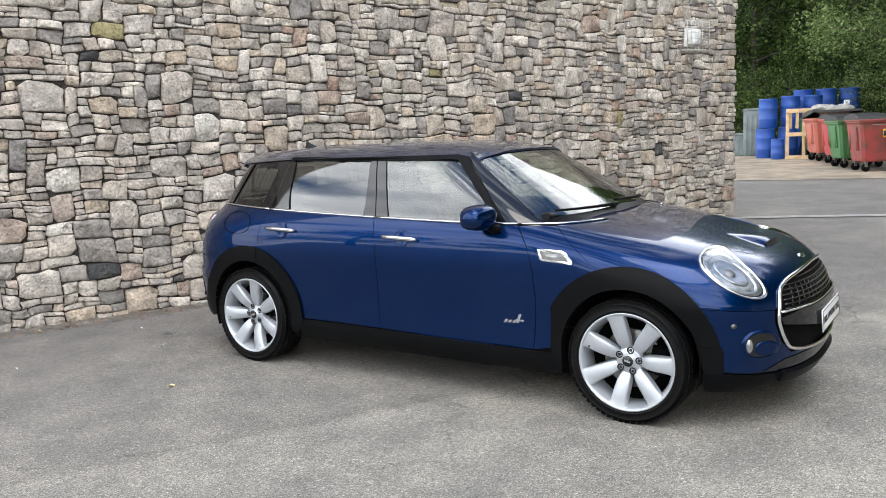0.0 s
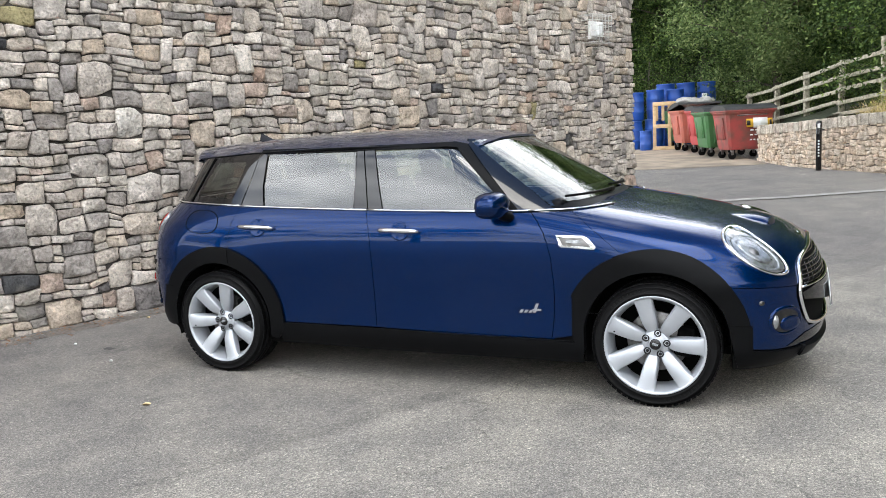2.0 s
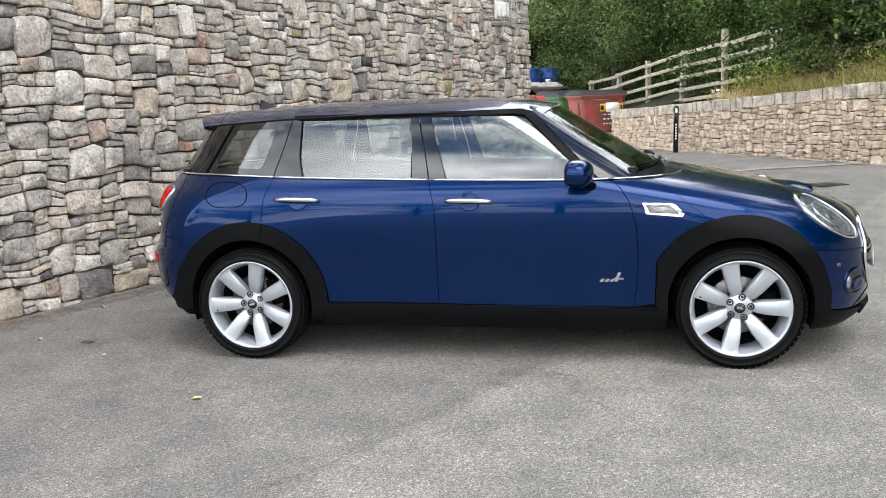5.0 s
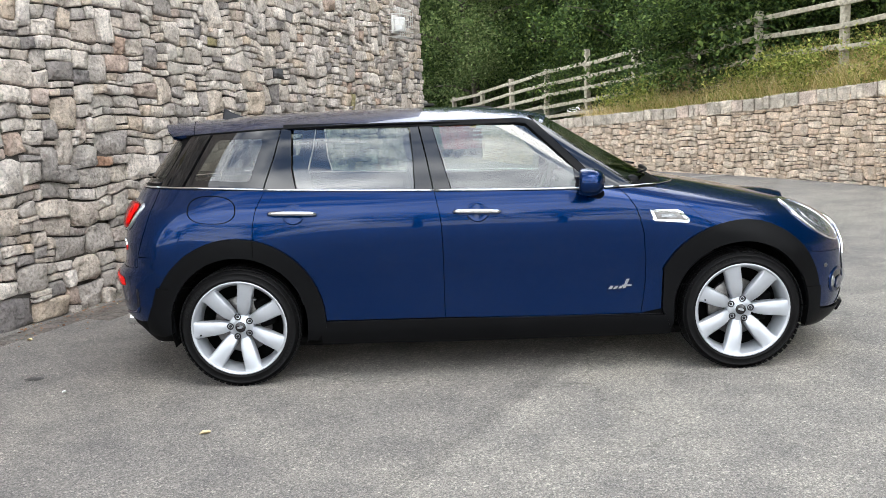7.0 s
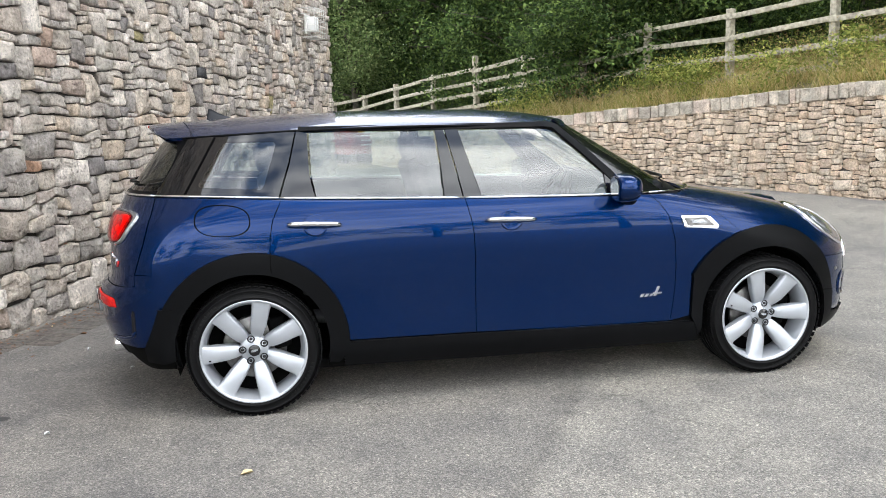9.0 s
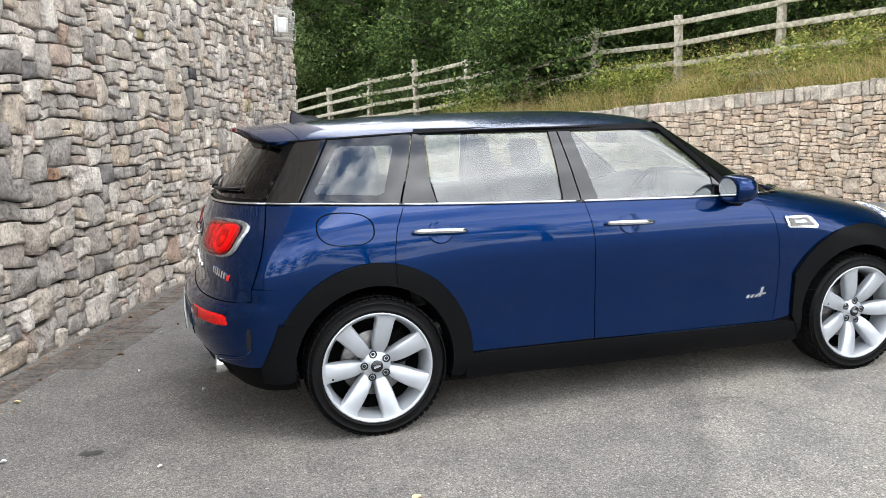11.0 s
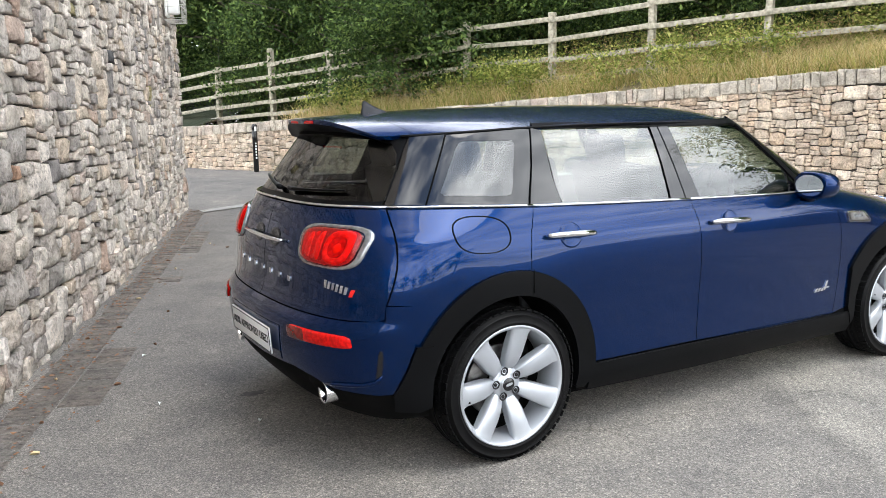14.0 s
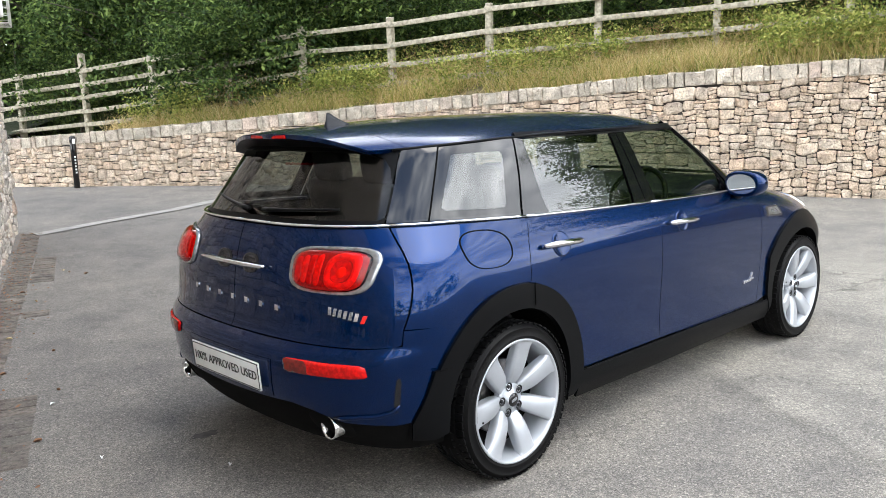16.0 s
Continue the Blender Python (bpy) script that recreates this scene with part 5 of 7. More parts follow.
COPE = stone_material("coping_stone", "object", [(0.47, 0.41, 0.335), (0.38, 0.34, 0.28), (0.53, 0.465, 0.38), (0.42, 0.37, 0.305), (0.49, 0.395, 0.325)])
MORTAR = material("mortar", (0.07, 0.063, 0.056), 0.95, vary=0.35, scale=14.0, bump=0.8, bump_scale=70.0, bump_dist=0.01)


def asphalt_material():
    m = bpy.data.materials.new("worn_asphalt")
    m.use_nodes = True
    n, l = m.node_tree.nodes, m.node_tree.links
    p = n["Principled BSDF"]
    p.inputs["Specular IOR Level"].default_value = 0.35
    geo = n.new("ShaderNodeNewGeometry")

    def tex(kind, scale, detail=4.0, rough=0.6):
        t = n.new(kind)
        t.inputs["Scale"].default_value = scale
        if kind == "ShaderNodeTexNoise":
            t.inputs["Detail"].default_value, t.inputs["Roughness"].default_value = detail, rough
        l.new(geo.outputs["Position"], t.inputs["Vector"])
        return t

    def ramp(src, pairs):
        r = n.new("ShaderNodeValToRGB")
        while len(r.color_ramp.elements) < len(pairs):
            r.color_ramp.elements.new(0.5)
        for e, (k, c) in zip(r.color_ramp.elements, pairs):
            e.position, e.color = k, (*c, 1)
        l.new(src, r.inputs["Fac"])
        return r.outputs["Color"]

    def mix(kind, fac, a, b):
        x = n.new("ShaderNodeMix")
        x.data_type, x.blend_type = "RGBA", kind
        if isinstance(fac, float):
            x.inputs[0].default_value = fac
        else:
            l.new(fac, x.inputs[0])
        l.new(a, x.inputs[6])
        if isinstance(b, tuple):
            x.inputs[7].default_value = (*b, 1)
        else:
            l.new(b, x.inputs[7])
        return x.outputs[2]

    large, mid, grit, dots = tex("ShaderNodeTexNoise", 0.33, 5), tex("ShaderNodeTexNoise", 2.6, 6), tex("ShaderNodeTexNoise", 130.0, 6, 0.8), tex("ShaderNodeTexVoronoi", 95.0)
    base = ramp(grit.outputs["Fac"], [(0.30, (0.050, 0.048, 0.045)), (0.5, (0.185, 0.176, 0.162)), (0.70, (0.505, 0.48, 0.437))])
    chips = ramp(dots.outputs["Color"], [(0.0, (0.55, 0.55, 0.55)), (0.55, (0.95, 0.94, 0.93)), (0.82, (1.15, 1.13, 1.1)), (1.0, (1.8, 1.75, 1.65))])
    col = mix("MULTIPLY", 1.0, base, chips)
    col = mix("MULTIPLY", 1.0, col, ramp(mid.outputs["Fac"], [(0.3, (0.80, 0.80, 0.81)), (0.7, (1.18, 1.17, 1.14))]))
    col = mix("MULTIPLY", 1.0, col, ramp(large.outputs["Fac"], [(0.36, (0.84, 0.84, 0.86)), (0.64, (1.13, 1.12, 1.09))]))
    # two tones of tarmac meet along a seam; the left one darkens towards the house
    across, shift, wob = n.new("ShaderNodeVectorMath"), n.new("ShaderNodeMath"), n.new("ShaderNodeMath")
    across.operation, shift.operation, wob.operation = "DOT_PRODUCT", "ADD", "MULTIPLY_ADD"
    across.inputs[1].default_value = (0.876, -0.483, 0.0)
    l.new(geo.outputs["Position"], across.inputs[0])
    l.new(across.outputs["Value"], shift.inputs[0])
    shift.inputs[1].default_value = 0.5 - 1.83 - 0.16
    ragged = tex("ShaderNodeTexNoise", 5.0, 8, 0.75)
    l.new(ragged.outputs["Fac"], wob.inputs[0])
    wob.inputs[1].default_value = 0.32
    l.new(shift.outputs["Value"], wob.inputs[2])
    wide = n.new("ShaderNodeMapRange")
    wide.inputs["From Min"].default_value, wide.inputs["From Max"].default_value = -2.6, 1.0
    l.new(wob.outputs["Value"], wide.inputs["Value"])
    col = mix("MULTIPLY", 1.0, col, ramp(wide.outputs["Result"], [(0.0, (0.84, 0.84, 0.86)), (0.55, (0.93, 0.93, 0.95)), (0.84, (0.97, 0.97, 0.98)), (0.862, (0.88, 0.88, 0.88)), (0.885, (1.20, 1.20, 1.19)), (1.0, (1.16, 1.16, 1.15))]))
    # fine cracks, where the surface is worn
    bend = n.new("ShaderNodeVectorMath")
    bend.operation = "MULTIPLY_ADD"
    wave = tex("ShaderNodeTexNoise", 3.0, 6, 0.7)
    l.new(wave.outputs["Color"], bend.inputs[0])
    bend.inputs[1].default_value = (0.45, 0.45, 0.0)
    l.new(geo.outputs["Position"], bend.inputs[2])
    net = n.new("ShaderNodeTexVoronoi")
    net.feature = "DISTANCE_TO_EDGE"
    net.inputs["Scale"].default_value = 0.75
    l.new(bend.outputs["Vector"], net.inputs["Vector"])
    line = ramp(net.outputs["Distance"], [(0.0, (0.50, 0.50, 0.50)), (0.006, (1, 1, 1))])
    where = ramp(tex("ShaderNodeTexNoise", 0.7, 3).outputs["Fac"], [(0.50, (0, 0, 0)), (0.60, (1, 1, 1))])
    col = mix("MULTIPLY", where, col, line)
    l.new(col, p.inputs["Base Color"])
    p.inputs["Roughness"].default_value = 0.82
    b1, b2 = n.new("ShaderNodeBump"), n.new("ShaderNodeBump")
    b1.inputs["Strength"].default_value, b1.inputs["Distance"].default_value = 0.6, 0.004
    b2.inputs["Strength"].default_value, b2.inputs["Distance"].default_value = 0.6, 0.004
    l.new(grit.outputs["Fac"], b1.inputs["Height"])
    l.new(dots.outputs["Distance"], b2.inputs["Height"])
    l.new(b1.outputs["Normal"], b2.inputs["Normal"])
    l.new(b2.outputs["Normal"], p.inputs["Normal"])
    return m


ASPHALT = asphalt_material()
CONCRETE = material("pale_concrete", (0.27, 0.26, 0.24), 0.85, vary=0.2, scale=6.0, bump=0.4, bump_scale=90.0)
DIRT = material("tan_gravel", (0.24, 0.195, 0.145), 0.95, vary=0.3, scale=1.6, bump=0.6, bump_scale=60.0)
SOIL = material("bank_soil", (0.20, 0.16, 0.085), 0.95, second=(0.12, 0.12, 0.05), scale=2.0, bump=0.7, bump_scale=18.0, bump_dist=0.03)
# leaf litter, its colour darkened to carry the shade under the trees
SHADED_LITTER = material("shaded_woodland_floor", (0.035, 0.04, 0.018), 0.95, second=(0.02, 0.03, 0.012), scale=1.1, bump=0.8, bump_scale=6.0, bump_dist=0.08)
OLD_WOOD = material("weathered_wood", (0.44, 0.40, 0.31), 0.85, second=(0.20, 0.18, 0.135), scale=14.0, bump=0.5, bump_scale=60.0)


def leaf_material(name, a, b, c, lets_by=0.25):
    m = bpy.data.materials.new(name)
    m.use_nodes = True
    n, l = m.node_tree.nodes, m.node_tree.links
    p = n["Principled BSDF"]
    p.inputs["Roughness"].default_value, p.inputs["Specular IOR Level"].default_value = 0.55, 0.14
    geo, ramp = n.new("ShaderNodeNewGeometry"), n.new("ShaderNodeValToRGB")
    ramp.color_ramp.elements.new(0.5)
    for e, (k, col) in zip(ramp.color_ramp.elements, ((0.0, a), (0.6, b), (1.0, c))):
        e.position, e.color = k, (*col, 1)
    l.new(geo.outputs["Random Per Island"], ramp.inputs["Fac"])
    l.new(ramp.outputs["Color"], p.inputs["Base Color"])
    tr, mx = n.new("ShaderNodeBsdfTranslucent"), n.new("ShaderNodeMixShader")
    l.new(ramp.outputs["Color"], tr.inputs["Color"])
    mx.inputs["Fac"].default_value = lets_by
    l.new(p.outputs["BSDF"], mx.inputs[1])
    l.new(tr.outputs["BSDF"], mx.inputs[2])
    l.new(mx.outputs["Shader"], n["Material Output"].inputs["Surface"])
    return m


LEAF = leaf_material("wood_leaves", (0.013, 0.028, 0.008), (0.058, 0.103, 0.027), (0.180, 0.245, 0.064))
LEAF_PALE = leaf_material("willow_leaves", (0.060, 0.095, 0.032), (0.135, 0.195, 0.066), (0.26, 0.31, 0.13), 0.35)
STRAW = leaf_material("dry_grass", (0.33, 0.25, 0.10), (0.62, 0.48, 0.22), (0.80, 0.68, 0.40), 0.45)
WEED = leaf_material("green_weeds", (0.11, 0.145, 0.035), (0.27, 0.315, 0.072), (0.52, 0.50, 0.16), 0.45)
SEED = leaf_material("brown_seed_heads", (0.20, 0.12, 0.055), (0.36, 0.24, 0.11), (0.52, 0.39, 0.20), 0.3)
BARK = material("bark", (0.10, 0.085, 0.065), 0.9, second=(0.05, 0.045, 0.035), scale=12.0, bump=0.7, bump_scale=40.0, bump_dist=0.01)


# ---- ground ----
def ground_z(x, y):
    d = max(0.0, math.hypot(x - 1.3, y + 1.5) - 4.8)
    rise = 0.19 * (1 - math.exp(-((d / 4.5) ** 2)))
    return rise * (1.0 if y > -1 else 0.4) + 0.028 * max(0.0, min(y, 40.0) - 15.0)


def spread(lo, hi, near_lo, near_hi, step, far):
    out = list(np.arange(near_lo, near_hi + 1e-6, step))
    a, g = near_hi, step
    while a < hi:
        g *= far
        a += g
        out.append(min(a, hi))
    a, g = near_lo, step
    while a > lo:
        g *= far
        a -= g
        out.insert(0, max(a, lo))
    return out


def height_sheet(name, xs, ys, height, material, parent=None):
    verts = [(x, y, height(x, y)) for y in ys for x in xs]
    w = len(xs)
    faces = [(j * w + i, j * w + i + 1, (j + 1) * w + i + 1, (j + 1) * w + i) for j in range(len(ys) - 1) for i in range(w - 1)]
    me = bpy.data.meshes.new(name)
    me.from_pydata(verts, [], faces)
    for f in me.polygons:
        f.use_smooth = True
    return part(name, me, material, parent)


ground = height_sheet("ground", spread(-400, 400, -10, 14, 0.5, 1.35), spread(-400, 400, -10, 32, 0.5, 1.35), ground_z, ASPHALT)
tagged(ground, "grey worn asphalt yard with pale aggregate", "ground", kind="structure")


def flat_patch(name, pts, material, label, up=0.004, step=0.4):
    cells = grid_cells(pts, step, step)
    bm, seen = bmesh.new(), {}
    for c in cells:
        ring = []
        for x, y in c:
            k = (round(x, 5), round(y, 5))
            if k not in seen:
                seen[k] = bm.verts.new((x, y, ground_z(x, y) + up))
            ring.append(seen[k])
        if len(set(ring)) == len(ring) and not bm.faces.get(ring):
            f = bm.faces.new(ring)
            f.normal_update()
            if f.normal.z < 0:
                f.normal_flip()
    return tagged(part(name, bm, material), label, "ground", kind="structure")


flat_patch("concrete_edging", [(0.95, 7.55), (1.9, 7.93), (3.1, 8.28), (4.6, 9.0), (6.3, 9.5), (6.25, 9.68), (4.5, 9.2), (3.0, 8.46), (1.8, 8.10), (0.95, 7.75)], CONCRETE, "pale concrete edging strip set flush in the asphalt", 0.012)
flat_patch("gravel_apron", [(-14, 15.5), (-4, 15.0), (0.5, 15.2), (2.6, 15.7), (2.2, 17.0), (1.5, 19.0), (2.5, 24.0), (4, 40), (-14, 40)], DIRT, "tan gravel apron by the bins", 0.01, 1.0)

# ---- the house wall ----
CORNER, ALONG = Vector((0.92, 8.21, 0)), Vector((-0.375, -1, 0)).normalized()
OUT = Vector((-ALONG.y, ALONG.x, 0))
if OUT.x < 0:
    OUT = -OUT


def wall_place(s, z, deep):
    return CORNER + ALONG * s + OUT * deep + Vector((0, 0, z))


def rubble(length, low, high, sizes, rng, flat=0.04):
    """Stones of many sizes laid on the lowest gap each time: (s, z, width, height)."""
    unit = 0.02
    n = int(length / unit)
    sky = [low(i * unit) for i in range(n)]
    out = []
    while True:
        i0 = min(range(n), key=lambda i: sky[i] - high(i * unit))
        base = sky[i0]
        if base > high(i0 * unit) - 0.02:
            return out
        i1 = i0
        while i1 < n and abs(sky[i1] - base) < 0.012:
            i1 += 1
        while i0 > 0 and abs(sky[i0 - 1] - base) < 0.012:
            i0 -= 1
        gap = (i1 - i0) * unit
        r, acc = rng.random(), 0.0
        for share, w0, w1, h0, h1 in sizes:
            acc += share
            if r <= acc:
                break
        w, h = rng.uniform(w0, w1), rng.uniform(h0, h1)
        if gap - w < 0.07:
            w = gap if gap < 0.29 else gap / 2
        k = max(1, int(round(w / unit)))
        w = k * unit
        if w < 0.10:
            h = min(h, rng.uniform(0.04, 0.11))
        left = sky[i0 - 1] if i0 else None
        right = sky[i1] if i1 < n else None
        for other in (left, right):
            if other is not None and abs(base + h - other) < flat and other > base + 0.035:
                h = other - base
        at_left = rng.random() < 0.5
        a = i0 if at_left or w >= gap - 1e-6 else i1 - k
        for i in range(a, min(a + k, n)):
            sky[i] = base + h
        out.append((a * unit, base, w, h))


def warp(s, z, amount, seed):
    """Bends the courses, so that no joint runs dead straight."""
    amount *= min(1.0, max(0.0, s / 0.5))
    a = noise.noise((s * 2.3, z * 2.9, seed)) + 0.55 * noise.noise((s * 6.1, z * 6.7, seed + 4))
    b = noise.noise((s * 2.1, z * 2.7, seed + 9)) + 0.55 * noise.noise((s * 5.7, z * 6.3, seed + 13))
    return s + amount * a, z + amount * b


def stone_mesh(w, h, rng, joint=0.006, proud=0.03, rough=1.0, corners=(0.14, 0.22, 0.34, 0.5, 0.75)):
    """A roughly split stone about its own middle: x along, z up, y out of the wall."""
    hw, hh = max(w / 2 - joint * rng.uniform(0.3, 1.3), 0.012), max(h / 2 - joint * rng.uniform(0.3, 1.3), 0.010)
    m = min(hw, hh)
    ring = []
    for k, (sx, sz) in enumerate(((1, 1), (-1, 1), (-1, -1), (1, -1))):
        c = m * rng.choice(corners)
        cx, cz = c * rng.uniform(0.6, 1.7), c * rng.uniform(0.4, 1.0)
        cx, cz = min(cx, hw * 0.5), min(cz, hh * 0.5)
        first, last = (sx * hw, sz * (hh - cz)), (sx * (hw - cx), sz * hh * rng.uniform(0.9, 1.0))
        if k % 2:
            first, last = last, first
        ring += [first, last]
        if k % 2 == 0:
            ring.append((rng.uniform(-0.35, 0.35) * hw, sz * hh * rng.uniform(0.88, 1.05)))
        else:
            ring.append((sx * hw * rng.uniform(0.90, 1.03), rng.uniform(-0.35, 0.35) * hh))
    n = len(ring)
    shear, taper = rng.uniform(-0.13, 0.13) * rough, rng.uniform(-0.12, 0.12) * rough
    ring = [(px + shear * pz, pz * (1 + taper * px / hw)) for px, pz in ring]
    lean_x, lean_z, out = rng.uniform(-0.07, 0.07), rng.uniform(-0.10, 0.08), rng.uniform(-0.010, proud)
    edge = min(0.011, 0.11 * m + 0.002)
    split_a, split_b = rng.uniform(-0.5, 0.5), rng.uniform(-1, 1)
    fold = rng.choice((0.0, 0.06, 0.12, 0.2)) * rng.choice((-1, 1)) * rough

    def y(px, pz, extra):
        return out + lean_x * px + lean_z * pz + extra - min(abs(fold * (px + split_b * pz - split_a * hw)), 0.02)

    verts, faces = [], []
    for g, extra in ((1.0, None), (1.0, -edge), (0.93, -0.15 * edge), (0.55, 0.0)):
        for px, pz in ring:
            k = g * rng.uniform(0.93, 1.03) if g < 1 else 1.0
            bump = rng.uniform(-1, 1) * min(0.011, 0.12 * m) * rough if g < 1 else rng.uniform(-0.004, 0.002)
            verts.append((px * k, -0.085 if extra is None else y(px * k, pz * k, extra + bump), pz * k))
    verts.append((split_a * hw * 0.4, y(split_a * hw * 0.4, 0.0, rng.uniform(-0.3, 0.5) * edge), rng.uniform(-0.2, 0.2) * hh))
    for k in range(3):
        for i in range(n):
            j = (i + 1) % n
            faces.append((k * n + i, k * n + j, (k + 1) * n + j, (k + 1) * n + i))
    for i in range(n):
        faces.append((3 * n + i, 3 * n + (i + 1) % n, 4 * n))
    return verts, faces


def lay_stones(name, stones, place0, pick, one, many, parent, rng, label, bend=0.03, marks=(), **kw):
    """Stones that pick() takes become parts of their own; the rest is joined."""
    joined_v, joined_f = [], []

    def place(s, z, deep):
        return place0(*warp(s, z, bend, 3.0), deep)

    special = {}
    for s, z, mat in marks:
        special[min((i for i in range(len(stones)) if stones[i][2] * stones[i][3] > 0.012), key=lambda i: math.hypot(stones[i][0] + stones[i][2] / 2 - s, stones[i][1] + stones[i][3] / 2 - z))] = mat
    for k, (s, z, w, h) in enumerate(stones):
        vs, fs = stone_mesh(w, h, rng, **kw)
        c = (s + w / 2, z + h / 2)
        if pick(*c) or k in special:
            origin = place(c[0], c[1], 0)
            me = bpy.data.meshes.new(name)
            me.from_pydata([place(c[0] + x, c[1] + zz, y) - origin for x, y, zz in vs], [], fs)
            for f in me.polygons:
                f.use_smooth = True
            ob = part(name, me, special.get(k, one), parent)
            ob.location = origin
        else:
            b = len(joined_v)
            joined_v += [place(c[0] + x, c[1] + zz, y) for x, y, zz in vs]
            joined_f += [tuple(b + i for i in f) for f in fs]
    me = bpy.data.meshes.new(name)
    me.from_pydata(joined_v, [], joined_f)
    for f in me.polygons:
        f.use_smooth = True
    ob = part("rubble_stones", me, many, parent, label)
    ob["kind"] = "stuff"
    return ob


# ---- retaining wall, bank, fence ----
WALL_PTS = [(2.1, 17.2), (2.4, 16.5), (3.0, 15.1), (3.75, 13.8), (4.6, 12.4), (5.6, 10.7), (6.5, 9.25), (7.2, 7.9), (7.75, 6.55), (8.2, 5.2), (8.75, 3.6), (9.15, 2.2), (9.5, 0.8), (9.9, -1.0), (10.3, -3.2), (10.6, -6.0), (10.8, -9.0)]
COPE_Z = Table([(0.0, 1.08), (2.3, 1.14), (3.8, 1.22), (5.4, 1.30), (7.4, 1.40), (9.1, 1.50), (10.6, 1.60), (12.1, 1.70), (13.5, 1.77), (15.2, 1.88), (16.7, 1.92), (18.0, 1.94), (28.0, 1.95)], 0.5)


class Trail:
    """A smooth line on the plan, measured along its length."""

    def __init__(self, pts, step=0.1):
        p = [Vector((*a, 0)) for a in pts]
        p = [2 * p[0] - p[1]] + p + [2 * p[-1] - p[-2]]
        dense = []
        for a, b, c, d in zip(p, p[1:], p[2:], p[3:]):
            for i in range(12):
                t = i / 12
                dense.append(0.5 * ((2 * b) + (c - a) * t + (2 * a - 5 * b + 4 * c - d) * t * t + (3 * b - a - 3 * c + d) * t ** 3))
        dense.append(p[-2])
        self.s, self.p = [0.0], dense
        for a, b in zip(dense, dense[1:]):
            self.s.append(self.s[-1] + (b - a).length)
        self.length = self.s[-1]

    def at(self, s):
        s = min(max(s, 0.0), self.length - 1e-6)
        i = int(np.searchsorted(self.s, s, side="right")) - 1
        f = (s - self.s[i]) / (self.s[i + 1] - self.s[i])
        d = (self.p[i + 1] - self.p[i]).normalized()
        return self.p[i].lerp(self.p[i + 1], f), d


TRAIL = Trail(WALL_PTS)


def low_place(s, z, deep):
    """deep counts out of the wall, towards the yard."""
    p, d = TRAIL.at(s)
    return p + Vector((d.y, -d.x, 0)) * -deep * FACE + Vector((0, 0, z))


_p, _d = TRAIL.at(10.0)
FACE = -1.0 if (Vector((1.3, 0, 0)) - _p).dot(Vector((_d.y, -_d.x, 0))) > 0 else 1.0


def bank_z(s, back):
    """Height of the bank behind the wall."""
    k = min(max((s - 5.0) / 4.0, 0.0), 1.0)
    return COPE_Z(s) - 0.10 + (0.05 + 0.19 * k) * min(back, 3.0) + (0.42 * (back - 3.6) if back > 3.6 else 0.0)


low_wall = tagged(new("wall_retaining"), "curved retaining wall of buff field stone with upright coping", "wall", kind="structure")
core = bmesh.new()
cols = []
steps = int(TRAIL.length / 0.4)
for i in range(steps + 1):
    s = 0.5 + (TRAIL.length - 0.5) * i / steps
    top = COPE_Z(s) - 0.20
    base = ground_z(*low_place(s, 0, 0)[:2]) - 0.3
    cols.append([core.verts.new(low_place(s, z, dp)) for dp, z in ((-0.055, base), (-0.055, top), (-0.42, top), (-0.42, base))])
for a, b in zip(cols, cols[1:]):
    for k in range(4):
        core.faces.new((a[k], b[k], b[(k + 1) % 4], a[(k + 1) % 4]))
core.faces.new(cols[0])
core.faces.new(list(reversed(cols[-1])))
bmesh.ops.recalc_face_normals(core, faces=core.faces)
part("wall_core", core, MORTAR, low_wall, smooth=False)

# grassy bank
bm = bmesh.new()
rows = []
backs = [0.3, 0.8, 1.4, 2.0, 2.8, 3.6, 4.6, 6.0, 8.0, 11.0, 15.0, 22.0]
for i in range(steps + 1):
    s = TRAIL.length * i / steps
    rows.append([bm.verts.new(low_place(s, bank_z(s, b) + 0.06 * noise.noise((s * 0.7, b, 0)), -b)) for b in backs])
for a, b in zip(rows, rows[1:]):
    for k in range(len(backs) - 1):
        # from the tree line back, the floor colour has the trees' shade in it
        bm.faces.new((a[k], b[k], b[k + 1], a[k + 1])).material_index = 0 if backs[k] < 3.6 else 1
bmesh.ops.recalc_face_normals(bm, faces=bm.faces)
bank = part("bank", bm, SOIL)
bank.data.materials.append(SHADED_LITTER)
tagged(bank, "earth bank with dry grass rising into woodland", "bank", kind="structure")
# the same hillside goes on behind the bins
bm = bmesh.new()
rows = []
for x in np.linspace(-16, 4.5, 22):
    rows.append([bm.verts.new((x + 0.15 * (y - 26), y + 0.03 * (x + 6) ** 2 * 0.3, z + 0.3 * noise.noise((x, y, 3)))) for y, z in ((29.5, 0.4), (31, 1.4), (34, 3.4), (40, 7.0), (50, 12.0))])
for a, b in zip(rows, rows[1:]):
    for k in range(4):
        bm.faces.new((a[k], b[k], b[k + 1], a[k + 1]))
bmesh.ops.recalc_face_normals(bm, faces=bm.faces)
tagged(part("hillside", bm, SHADED_LITTER), "shaded woodland hillside behind the bins", "hillside", kind="structure")

height_sheet("hillside_rise", list(np.linspace(2.4, 22, 14)), list(np.linspace(17.8, 44, 16)), lambda x, y: 0.75 + 0.34 * max(0.0, x - 2.6) + 0.05 * (y - 17.8) + 0.3 * noise.noise((x * 0.6, y * 0.6, 1)), SHADED_LITTER)
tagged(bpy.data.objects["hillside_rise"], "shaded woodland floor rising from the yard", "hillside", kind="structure")
